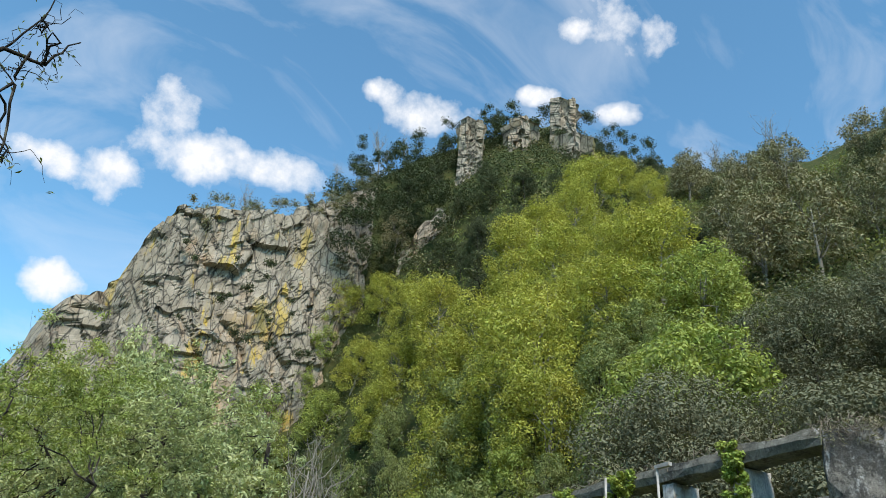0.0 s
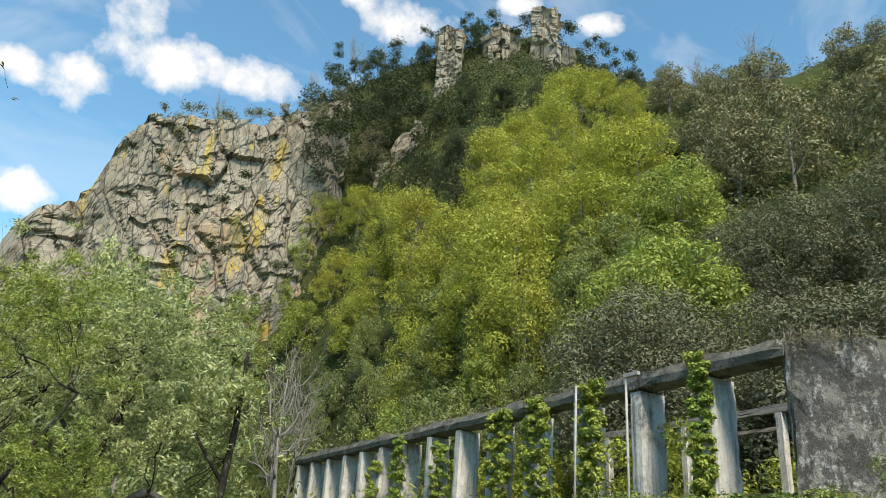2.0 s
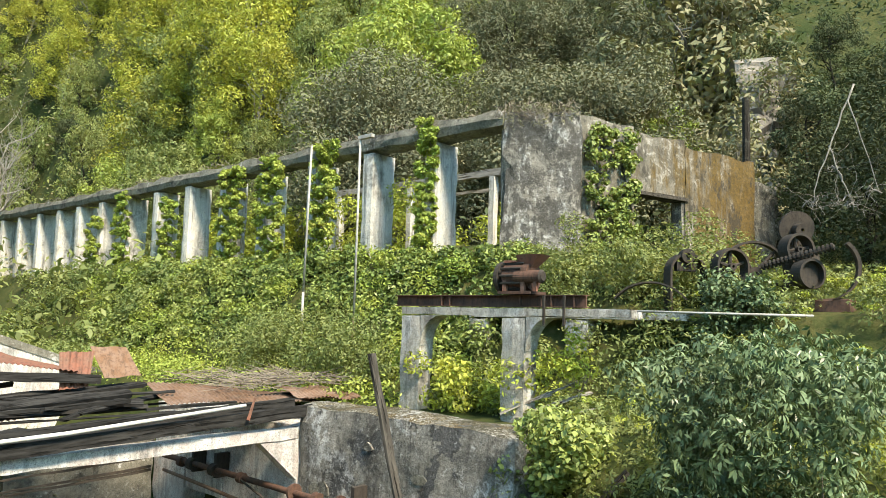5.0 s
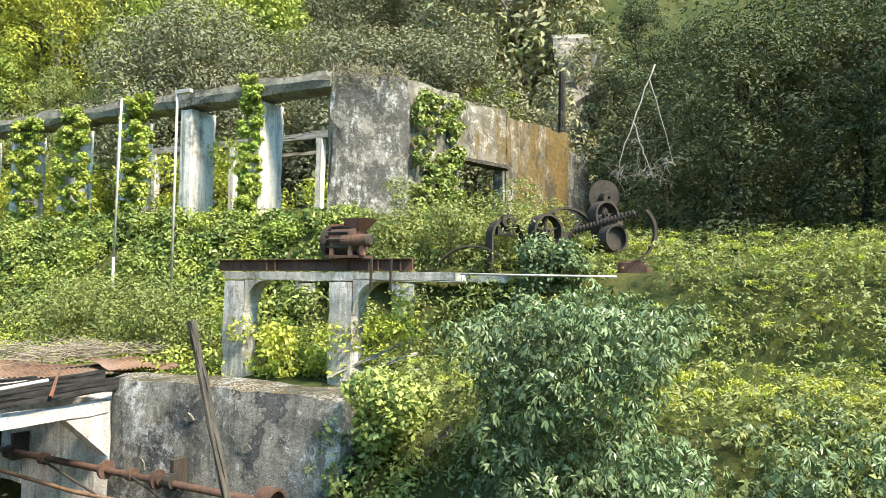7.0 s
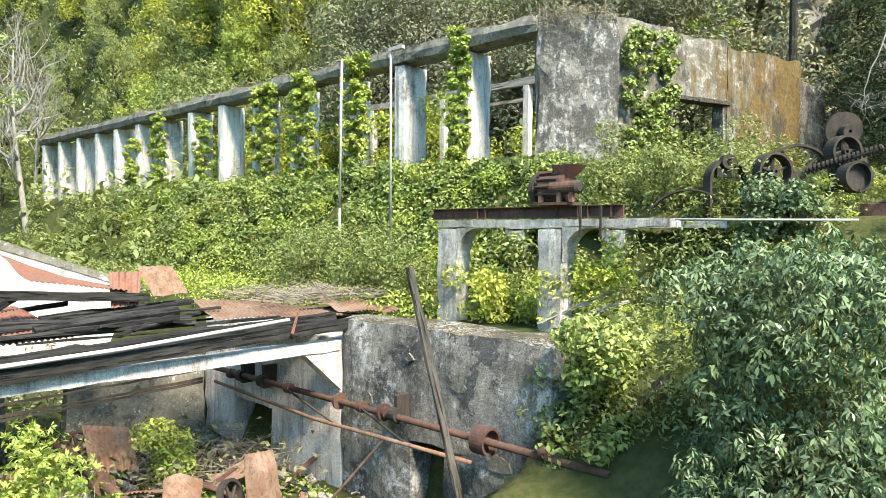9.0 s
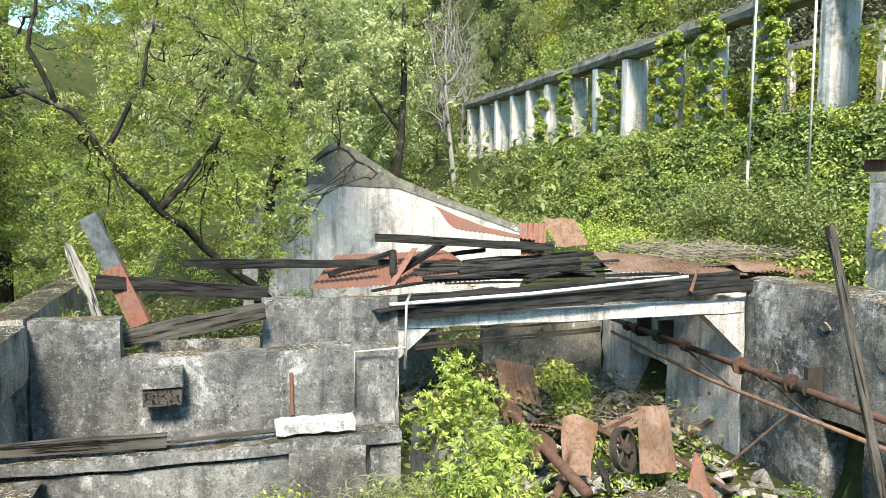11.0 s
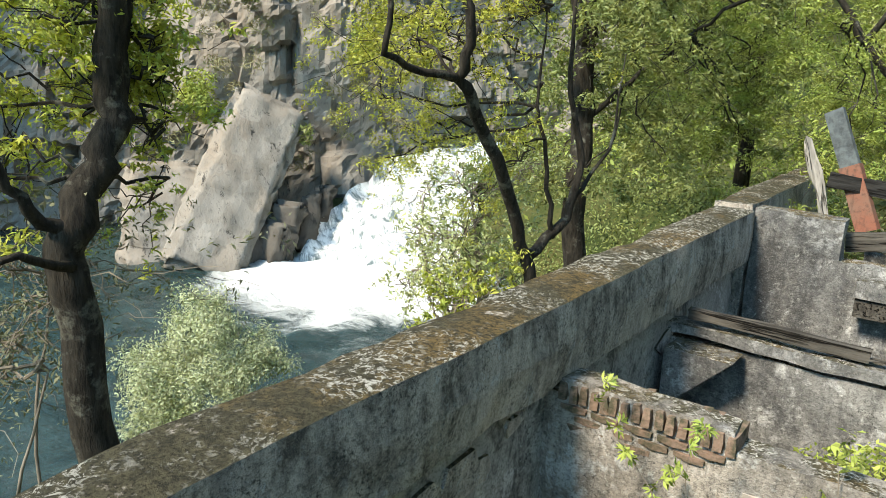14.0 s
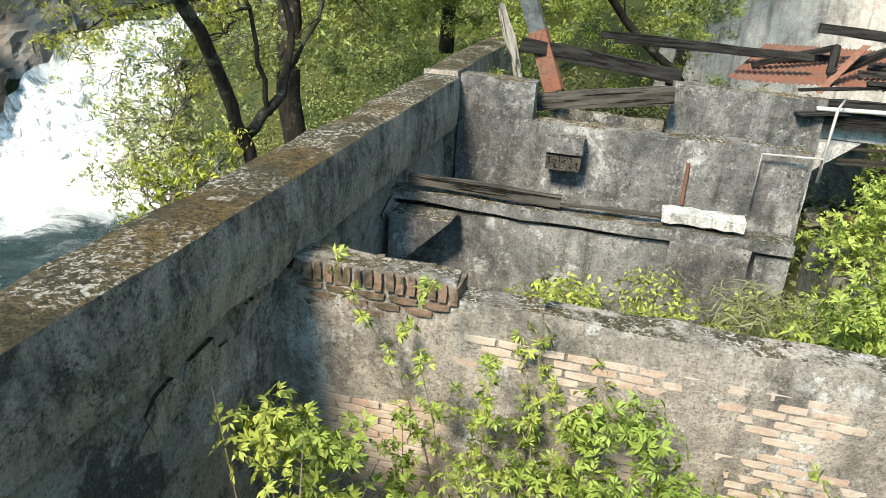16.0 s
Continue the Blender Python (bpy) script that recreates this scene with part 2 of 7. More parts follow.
def timber(name, a, b, scale=1.0, rough=0.85):
    def build(k):
        g = k.noise(14 * scale, 6, 0.65, stretch=(1, 0.12, 1), where=k.place)
        c = k.mix(k.ramp(g, 0.35, 0.65), a, b)
        c = k.mix(k.math("MULTIPLY", k.ramp(k.noise(2.2, 5), 0.5, 0.68), 0.5), c, b)
        split = k.ramp(k.noise(26 * scale, 5, 0.6, stretch=(1, 0.05, 1), where=k.place), 0.38, 0.44)
        c = k.mix(split, tuple(v * 0.25 for v in b), c)
        return k.surface(c, rough, k.bump(k.math("ADD", g, split), 0.9, 0.015), spec=0.08)
    return shader(name, build)


def rusty(name, a, b, c, metal=0.15):
    def build(k):
        n1, n2 = k.noise(2.4, 7, 0.7), k.noise(17, 5, 0.7)
        col = k.mix(k.ramp(n1, 0.4, 0.62), a, b)
        col = k.mix(k.ramp(n2, 0.52, 0.72), col, c)
        col = k.mix(k.math("MULTIPLY", k.ramp(k.noise(6, 5, 0.7, stretch=(2.5, 2.5, 0.3)), 0.5, 0.62), 0.55), col, c)
        return k.surface(col, 0.82, k.bump(n2, 0.5, 0.01), metal=metal, spec=0.3)
    return shader(name, build)


def plain(name, a, b, rough=0.7, scale=5.0):
    def build(k):
        n1 = k.noise(scale, 6, 0.65)
        return k.surface(k.mix(k.ramp(n1, 0.4, 0.65), a, b), rough, k.bump(k.noise(scale * 6, 4), 0.3, 0.01))
    return shader(name, build)


OLD_CONCRETE = concrete("old concrete", (0.68, 0.60, 0.515), (0.49, 0.425, 0.36), (0.05, 0.045, 0.04), 0.475, 0.555, moss=1.0, scale=2.6, pit=0.525, edge=0.10, drip=0.45)
PLASTER = concrete("stained plaster", (0.40, 0.385, 0.36), (0.215, 0.208, 0.195), (0.04, 0.04, 0.041), 0.42, 0.53, moss=0.4, pit=0.56, edge=0.13, drip=0.6)
BRICK_PLASTER = concrete("plaster fallen from brick", (0.50, 0.445, 0.385), (0.29, 0.26, 0.225), (0.05, 0.048, 0.045), 0.475, 0.535, moss=0.4, pit=0.59, edge=0.12, drip=0.5)
WHITEWASH = concrete("flaking whitewash", (0.78, 0.76, 0.71), (0.53, 0.445, 0.405), (0.09, 0.09, 0.085), 0.50, 0.51, pit=0.61, edge=0.12, drip=0.6)
GREY_WALL = concrete("grey render", (0.268, 0.252, 0.206), (0.144, 0.136, 0.110), (0.04, 0.039, 0.036), 0.51, 0.58, moss=0.6)
STONE_PIER = concrete("lichened stone", (0.36, 0.33, 0.26), (0.185, 0.17, 0.13), (0.05, 0.048, 0.045), 0.47, 0.55, moss=0.4, scale=1.8, pit=0.54)
PIER = concrete("pale lichened stone", (0.37, 0.345, 0.30), (0.17, 0.16, 0.14), (0.04, 0.039, 0.036), 0.455, 0.525, moss=0.5, scale=2.2, pit=0.54)
PLATFORM = concrete("grey platform concrete", (0.58, 0.55, 0.49), (0.36, 0.34, 0.30), (0.07, 0.068, 0.063), 0.49, 0.53, moss=0.3, edge=0.1, drip=0.5)
COLUMN = concrete("whitewashed column", (0.80, 0.76, 0.68), (0.55, 0.52, 0.46), (0.07, 0.068, 0.06), 0.50, 0.49, pit=0.60, edge=0.10, drip=0.75)
DARK_WALL = concrete("damp dark render", (0.36, 0.335, 0.29), (0.19, 0.178, 0.155), (0.035, 0.035, 0.034), 0.47, 0.535, moss=0.6, bare=(0.10, 0.10, 0.10), pit=0.555, edge=0.10, drip=0.6)


def end_look(k):
    """Grey lichened render that turns to orange lichen towards the far end of the wall."""
    n, l = k.tree.nodes, k.tree.links
    xyz = n.new("ShaderNodeSeparateXYZ")
    l.new(k.pos.outputs["Position"], xyz.inputs[0])
    patch, speck, fine = k.noise(1.6, 9, 0.74, distortion=0.4), k.noise(9, 7, 0.78), k.noise(30, 4, 0.7)
    run = k.noise(1.6, 7, 0.7, stretch=(2.5, 2.5, 0.35))
    c = k.mix(k.ramp(patch, 0.38, 0.62), (0.11, 0.10, 0.08), (0.25, 0.23, 0.19))
    c = k.mix(k.math("MULTIPLY", k.ramp(k.noise(3.2, 8, 0.75, distortion=0.6), 0.55, 0.59), 0.7), c, (0.50, 0.48, 0.43))
    spread = k.math("ADD", k.ramp(xyz.outputs["X"], 15.5, 23.0, 0.0, 0.36), k.math("MULTIPLY", run, 0.75))
    rust = k.mix(k.ramp(speck, 0.40, 0.62), (0.165, 0.105, 0.028), (0.08, 0.056, 0.02))
    c = k.mix(k.math("MULTIPLY", k.ramp(spread, 0.53, 0.66), 0.92), c, rust)
    c = k.mix(k.math("MULTIPLY", k.ramp(k.noise(2.2, 7, 0.75, stretch=(1, 1, 0.6)), 0.53, 0.60), 0.8), c, (0.05, 0.047, 0.04))
    c = k.mix(k.math("MULTIPLY", k.ramp(fine, 0.54, 0.62), 0.6), c, (0.05, 0.048, 0.04))
    h = k.math("ADD", patch, k.math("MULTIPLY", speck, 0.5))
    return k.surface(c, 0.93, k.bump(h, 0.9, 0.05), spec=0.15)


END_WALL = shader("wall with orange lichen", end_look)
CHAR = timber("charred timber", (0.012, 0.0115, 0.011), (0.05, 0.048, 0.045))
OLD_WOOD = timber("weathered timber", (0.12, 0.108, 0.092), (0.038, 0.034, 0.029))
PALE_WOOD = timber("bleached timber", (0.38, 0.35, 0.31), (0.19, 0.175, 0.15))
RUST = rusty("rust", (0.085, 0.048, 0.036), (0.14, 0.075, 0.052), (0.045, 0.03, 0.025))
RED_SHEET = rusty("red rusted sheet", (0.25, 0.10, 0.065), (0.21, 0.12, 0.085), (0.10, 0.058, 0.045), 0.05)
BROWN_SHEET = rusty("brown rusted sheet", (0.25, 0.165, 0.12), (0.19, 0.10, 0.055), (0.085, 0.052, 0.036), 0.05)
DARK_IRON = rusty("dark iron", (0.045, 0.04, 0.035), (0.075, 0.06, 0.048), (0.03, 0.026, 0.023), 0.3)
PIPE_GREY = plain("grey pipe", (0.42, 0.41, 0.38), (0.27, 0.25, 0.22))
WHITE_PVC = plain("white pipe", (0.64, 0.63, 0.59), (0.48, 0.46, 0.42), 0.5)
CLIFF_ROCK = rock("cliff rock", (0.42, 0.37, 0.30), (0.16, 0.142, 0.115), (0.28, 0.238, 0.18), yellow=0.85)
RIVER_ROCK = rock("river rock", (0.32, 0.305, 0.28), (0.16, 0.153, 0.138), (0.27, 0.228, 0.185), joint=0.55)
WET_ROCK = rock("wet rock", (0.13, 0.125, 0.115), (0.06, 0.058, 0.053), (0.10, 0.085, 0.07))
EARTH = shader("earth and litter", lambda k: k.surface(
    k.mix(k.ramp(k.noise(0.5, 7, 0.7), 0.4, 0.6), k.mix(k.ramp(k.noise(6, 6), 0.4, 0.6), (0.05, 0.06, 0.02), (0.085, 0.08, 0.03)), (0.035, 0.05, 0.016)),
    0.95, k.bump(k.noise(5, 6), 0.8, 0.08), spec=0.1))
BARK_DARK = bark("dark bark", (0.011, 0.009, 0.007), (0.045, 0.039, 0.030), 0.35, 2.2)
BARK_GREY = bark("grey bark", (0.17, 0.155, 0.135), (0.30, 0.28, 0.245), 0.4)
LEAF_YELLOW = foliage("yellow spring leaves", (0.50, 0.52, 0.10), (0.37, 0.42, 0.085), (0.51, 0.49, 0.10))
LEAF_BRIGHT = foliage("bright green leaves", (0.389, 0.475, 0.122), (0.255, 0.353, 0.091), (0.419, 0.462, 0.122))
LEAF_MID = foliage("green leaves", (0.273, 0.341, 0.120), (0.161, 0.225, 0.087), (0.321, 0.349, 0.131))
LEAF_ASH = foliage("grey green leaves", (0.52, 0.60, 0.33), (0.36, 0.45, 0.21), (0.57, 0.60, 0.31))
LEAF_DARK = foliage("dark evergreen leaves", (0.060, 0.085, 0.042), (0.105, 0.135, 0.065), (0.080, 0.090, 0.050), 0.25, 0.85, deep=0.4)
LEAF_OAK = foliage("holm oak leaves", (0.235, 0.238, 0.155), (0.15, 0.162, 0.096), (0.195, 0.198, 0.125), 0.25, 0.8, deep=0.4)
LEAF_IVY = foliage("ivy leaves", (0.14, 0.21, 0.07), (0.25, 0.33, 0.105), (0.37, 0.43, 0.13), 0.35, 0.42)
# Darker copy of the ivy green: the bank's shading put into leaf colour.
LEAF_SHADE_IVY = foliage("dark ivy leaves toned as shade", (0.075, 0.125, 0.04), (0.15, 0.22, 0.065), (0.24, 0.31, 0.09), 0.3, 0.4)
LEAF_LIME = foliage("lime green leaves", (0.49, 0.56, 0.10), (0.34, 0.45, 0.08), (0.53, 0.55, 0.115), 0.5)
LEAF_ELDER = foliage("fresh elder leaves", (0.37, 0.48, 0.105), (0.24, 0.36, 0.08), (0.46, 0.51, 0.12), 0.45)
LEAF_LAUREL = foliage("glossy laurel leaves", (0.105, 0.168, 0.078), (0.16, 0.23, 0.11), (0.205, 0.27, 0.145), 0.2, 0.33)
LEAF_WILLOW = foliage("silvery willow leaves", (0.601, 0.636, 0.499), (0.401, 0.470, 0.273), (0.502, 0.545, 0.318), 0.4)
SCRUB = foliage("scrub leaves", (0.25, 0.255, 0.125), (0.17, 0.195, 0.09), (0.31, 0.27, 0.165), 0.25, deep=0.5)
TWIG = plain("dry twigs", (0.24, 0.20, 0.155), (0.13, 0.11, 0.085), 0.9, 3.0)


# ---- geometry helpers ----
class Geo:
    """Collects vertices and faces for one mesh."""

    def __init__(self):
        self.v, self.f = [], []

    def add(self, verts, faces):
        k = len(self.v)
        self.v.extend(verts)
        self.f.extend([tuple(i + k for i in f) for f in faces])
        return self

    def grid(self, fn, nu, nv, closed=False):
        pts = [fn(i / nu, j / nv) for j in range(nv + 1) for i in range(nu + (0 if closed else 1))]
        w = nu if closed else nu + 1
        return self.add(pts, [(j * w + i, j * w + (i + 1) % w, (j + 1) * w + (i + 1) % w, (j + 1) * w + i) for j in range(nv) for i in range(nu)])

    def slab(self, x0, x1, y0, y1, z0, z1, res=0.35, rough=0.02, wear=0.03, m=None, jag=0.0):
        """A box with worn, uneven faces; m turns it afterwards; jag makes its top ragged."""
        lo, hi = (x0, y0, z0), (x1, y1, z1)
        n = [max(1, min(60, round((b - a) / res))) for a, b in zip(lo, hi)]
        index, verts, faces = {}, [], []

        def vert(i, j, k):
            key = (i, j, k)
            if key not in index:
                p = [a + (b - a) * t / s for a, b, t, s in zip(lo, hi, key, n)]
                q = Vector(p)
                d = noise.noise_vector(q * 1.3) * rough + noise.noise_vector(q * 5.1) * rough * 0.6
                ends = [(t == 0) - (t == s) for t, s in zip(key, n)]
                if sum(abs(e) for e in ends) > 1:
                    chip = wear * (0.5 + abs(noise.noise(q * 3.7)) * 1.6)
                    d += Vector(ends) * chip
                if jag and k == n[2]:
                    d.z += jag * (noise.noise(q * 0.9) + 0.7 * noise.noise(q * 3.1))
                q += d
                index[key] = len(verts)
                verts.append(m @ q if m is not None else q)
            return index[key]

        for axis in range(3):
            a, b = [(1, 2), (2, 0), (0, 1)][axis]
            for side in (0, n[axis]):
                for i in range(n[a]):
                    for j in range(n[b]):
                        quad = []
                        for di, dj in ((0, 0), (1, 0), (1, 1), (0, 1)):
                            key = [0, 0, 0]
                            key[axis], key[a], key[b] = side, i + di, j + dj
                            quad.append(vert(*key))
                        faces.append(tuple(quad if side else quad[::-1]))
        return self.add(verts, faces)

    def beam(self, a, b, w, h, rough=0.008, roll=0.0, res=0.3):
        """A worn squared timber or bar from a to b, w wide and h deep."""
        a, b = Vector(a), Vector(b)
        d = b - a
        turn = d.to_track_quat("Y", "Z").to_matrix().to_4x4()
        m = Matrix.Translation(a) @ turn @ Matrix.Rotation(radians(roll), 4, "Y")
        return self.slab(-w / 2, w / 2, 0, d.length, -h / 2, h / 2, max(res, min(w, h) * 0.9), rough, rough, m)

    def tube(self, pts, radii, sides=8, caps=True):
        pts = [Vector(p) for p in pts]
        if not hasattr(radii, "__len__"):
            radii = [radii] * len(pts)
        ring, faces = [], []
        side = None
        for i, p in enumerate(pts):
            d = (pts[min(i + 1, len(pts) - 1)] - pts[max(i - 1, 0)]).normalized()
            if side is None:
                side = d.orthogonal().normalized()
            side = (side - d * side.dot(d)).normalized()
            other = d.cross(side)
            for s in range(sides):
                t = 2 * math.pi * s / sides
                ring.append(p + (side * math.cos(t) + other * math.sin(t)) * radii[i])
        for i in range(len(pts) - 1):
            for s in range(sides):
                faces.append((i * sides + s, i * sides + (s + 1) % sides, (i + 1) * sides + (s + 1) % sides, (i + 1) * sides + s))
        if caps:
            faces.append(tuple(range(sides))[::-1])
            faces.append(tuple(range((len(pts) - 1) * sides, len(pts) * sides)))
        return self.add(ring, faces)

    def disc(self, c, axis, r, thick, sides=24, hole=0.0):
        """A wheel rim, pulley or flange: a ring or disc about an axis."""
        c, axis = Vector(c), Vector(axis).normalized()
        s = axis.orthogonal().normalized()
        o = axis.cross(s)
        prof = [(hole, -thick / 2), (r, -thick / 2), (r, thick / 2), (hole, thick / 2)]
        verts, faces = [], []
        for i in range(sides):
            t = 2 * math.pi * i / sides
            for rr, h in prof:
                verts.append(c + (s * math.cos(t) + o * math.sin(t)) * max(rr, 0.001) + axis * h)
        for i in range(sides):
            j = (i + 1) % sides
            for k in range(4):
                faces.append((i * 4 + k, j * 4 + k, j * 4 + (k + 1) % 4, i * 4 + (k + 1) % 4))
        return self.add(verts, faces)

    def mesh(self, name, material, smooth=False):
        me = bpy.data.meshes.new(name)
        me.from_pydata([tuple(v) for v in self.v], [], self.f)
        me.materials.append(material)
        if smooth:
            me.polygons.foreach_set("use_smooth", [True] * len(me.polygons))
        me.update()
        return me


def part(name, geo, material, parent=None, label="", smooth=False):
    """Links what geo holds as one mesh, under parent where there is one."""
    ob = new(name, geo.mesh(name, material, smooth))
    ob.parent = parent
    return tagged(ob, label)


def thing(name, label, category, at=(0, 0, 0), group="", kind=""):
    ob = new(name)
    ob.location = at
    return tagged(ob, label, category, group, kind)


def leaves(centres, radii, count, size, rng, lean=0.5, aspect=0.5, shell=0.55, flat=1.0, fan=1, droop=0.0):
    """Many small bent leaves round clump centres, singly or in fans of leaflets; returns their corners."""
    centres, radii = np.asarray(centres, float), np.asarray(radii, float)
    count = count // fan
    pick = rng.choice(len(centres), count, p=radii ** 2 / (radii ** 2).sum())
    d = rng.normal(size=(count, 3))
    d /= np.linalg.norm(d, axis=1)[:, None]
    p = centres[pick] + d * (radii[pick] * (shell + (1.12 - shell) * rng.random(count)))[:, None] * np.array([1, 1, flat])
    nrm = d * lean + rng.normal(size=(count, 3)) * 0.55 + np.array([0, 0, 0.55])
    nrm /= np.linalg.norm(nrm, axis=1)[:, None]
    t = np.cross(nrm, rng.normal(size=(count, 3)))
    if fan > 1:
        t /= np.linalg.norm(t, axis=1)[:, None]
        b = np.cross(nrm, t)
        turn = np.tile(np.linspace(-1.25, 1.25, fan), count)[:, None] + rng.normal(size=(count * fan, 1)) * 0.12
        p, nrm, t, b = (np.repeat(v, fan, axis=0) for v in (p, nrm, t, b))
        t = t * np.cos(turn) + b * np.sin(turn)
        p = p + t * size * 0.75
        nrm = nrm + rng.normal(size=nrm.shape) * 0.18
        count *= fan
    t[:, 2] -= droop * np.linalg.norm(t, axis=1)
    t /= np.linalg.norm(t, axis=1)[:, None]
    b = np.cross(nrm, t)
    s = size * (0.6 + 0.8 * rng.random(count))[:, None]
    tip, root = p + t * s * 0.6 - nrm * s * 0.12, p - t * s * 0.6
    left, right = p + b * s * aspect * 0.5 + nrm * s * 0.1, p - b * s * aspect * 0.5 + nrm * s * 0.1
    return np.stack([root, right, tip, left], 1).reshape(-1, 3)


def leaf_mesh(name, verts, material):
    me = bpy.data.meshes.new(name)
    n = len(verts) // 4
    me.vertices.add(len(verts))
    me.vertices.foreach_set("co", np.asarray(verts, np.float32).ravel())
    me.loops.add(n * 4)
    me.loops.foreach_set("vertex_index", np.arange(n * 4, dtype=np.int32))
    me.polygons.add(n)
    me.polygons.foreach_set("loop_start", np.arange(n, dtype=np.int32) * 4)
    me.polygons.foreach_set("loop_total", np.full(n, 4, np.int32))
    me.materials.append(material)
    me.update(calc_edges=True)
    return me


def limb(geo, start, way, length, radius, rng, sides=6, bend=0.25, up=0.1, steps=6):
    """One crooked tapering branch; returns its points."""
    pts, p, d = [Vector(start)], Vector(start), Vector(way).normalized()
    for i in range(steps):
        d = (d + Vector(rng.normal(size=3)) * bend + Vector((0, 0, up))).normalized()
        p = p + d * length / steps
        pts.append(p.copy())
    geo.tube(pts, [radius * (1 - 0.8 * i / steps) for i in range(len(pts))], sides)
    return pts


def tree(name, label, height, spread, leaf, wood, seed, count=4000, size=0.3, trunk=0.5, stem=0.16, clumps=26, shape=1.0, category="tree", bare=False, group="", base=0.35):
    """A tree at the origin: a tapered trunk with limbs, and a crown of many leaves in uneven clumps."""
    rng = np.random.default_rng(seed)
    top = thing(name, label, category, group=group)
    g = Geo()
    main = limb(g, (0, 0, -0.6), (rng.normal() * 0.08, rng.normal() * 0.08, 1), height * 0.72, stem, rng, 8, 0.07, 0.05, 9)
    tips = []
    for i in range(11 if bare else 8):
        k = 2 + int(rng.integers(1, 7))
        a = 2.4 * i + rng.random()
        pts = limb(g, main[k], (math.cos(a), math.sin(a), 0.7), spread * (0.55 + 0.4 * rng.random()) * (1.1 - k * 0.06), stem * 0.42, rng, 5, 0.22, 0.12, 5)
        tips.append(pts[-1])
        for j in range(5 if bare else 2):
            q = limb(g, pts[2 + j % 4], (rng.normal(), rng.normal(), 0.8), spread * 0.45, stem * 0.16, rng, 4, 0.3, 0.12, 4)
            tips.append(q[-1])
            if bare:
                for _ in range(4):
                    limb(g, q[int(rng.integers(1, 5))], (rng.normal(), rng.normal(), 0.8), spread * 0.22, stem * 0.06, rng, 3, 0.35, 0.1, 3)
    part("trunk", g, wood, top, smooth=True)
    if count:
        cs, rs = [], []
        for i in range(clumps):
            z = base + (1 - base) * (i + 0.5) / clumps
            u = (z - base) / (1 - base)
            ring = spread * math.sqrt(max(0.02, 1 - abs(2 * u - 0.75) ** (2.2 * shape) / 1.9)) * (0.25 + 0.75 * rng.random() ** 0.5)
            a = 2.399 * i + rng.random() * 0.8
            cs.append((math.cos(a) * ring * 0.72, math.sin(a) * ring * 0.72, z * height * (0.84 + 0.08 * rng.random())))
            rs.append(spread * (0.15 + 0.19 * rng.random() ** 2))
        for t in tips[:10]:
            cs.append(tuple(t)), rs.append(spread * 0.2)
        v = leaves(cs, rs, count, size, rng, lean=1.1, flat=0.75)
        crown = new("crown", leaf_mesh("crown", v, leaf))
        crown.parent = top
        tagged(crown, kind="stuff")
    return top


def thicket(name, label, blobs, count, size, leaf, seed, category="bush", aspect=0.5, lean=0.5, flat=0.8, group="", stems=0, wood=None, kind="", shell=0.55, fan=1, droop=0.0):
    """A bush or creeper: leaves round blobs (x, y, z, radius) in world places, on a few stems."""
    rng = np.random.default_rng(seed)
    c = np.array([b[:3] for b in blobs], float)
    base = c.mean(0)
    top = thing(name, label, category, tuple(base), group, kind)
    v = leaves(c - base, [b[3] for b in blobs], count, size, rng, lean, aspect, shell, flat, fan, droop)
    ob = new("leaves", leaf_mesh("leaves", v, leaf))
    ob.parent = top
    tagged(ob, kind="stuff")
    if stems:
        for i in range(stems):
            g = Geo()
            b = blobs[int(rng.integers(len(blobs)))]
            low = min(blobs, key=lambda q: q[2])
            p0 = Vector((low[0] + rng.normal() * low[3] * 0.3, low[1] + rng.normal() * low[3] * 0.3, low[2] - low[3])) - Vector(base)
            p1 = Vector(b[:3]) + Vector(rng.normal(size=3)) * b[3] * 0.5 - Vector(base)
            mid = (p0 + p1) / 2 + Vector(rng.normal(size=3)) * 0.12
            g.tube([p0, mid, p1], [0.011, 0.008, 0.003], 5)
            part("stem", g, wood or TWIG, top)
    return top

def ray_point(az, el, d):
    a = radians(az)
    return (d * math.sin(a), d * math.cos(a), d * math.tan(radians(el)))


def polar(az, d):
    return (d * math.sin(radians(az)), d * math.cos(radians(az)))


# ---- ground: one sheet from the yard to the mountain ----
def between(x, pairs):
    return float(np.interp(x, [p[0] for p in pairs], [p[1] for p in pairs]))


def ease(a, b, x):
    t = min(1.0, max(0.0, (x - a) / (b - a)))
    return t * t * (3 - 2 * t)


RIDGE = [(-180, 6), (-120, 12), (-70, 16), (-30, 14), (-12, 10), (-6, 12), (-3, 15), (0, 19), (4, 27), (10, 30.5), (15, 33.5), (19, 35.5),
         (22, 37), (27, 39), (31, 39.6), (35, 40), (38, 38.6), (41, 37.2), (46, 36), (50, 35.3), (56, 35.2), (64, 36), (85, 34), (120, 28), (150, 14), (180, 6)]
RIDGE_FAR = [(-180, 160), (-70, 90), (-20, 120), (0, 118), (35, 132), (60, 112), (90, 95), (180, 160)]


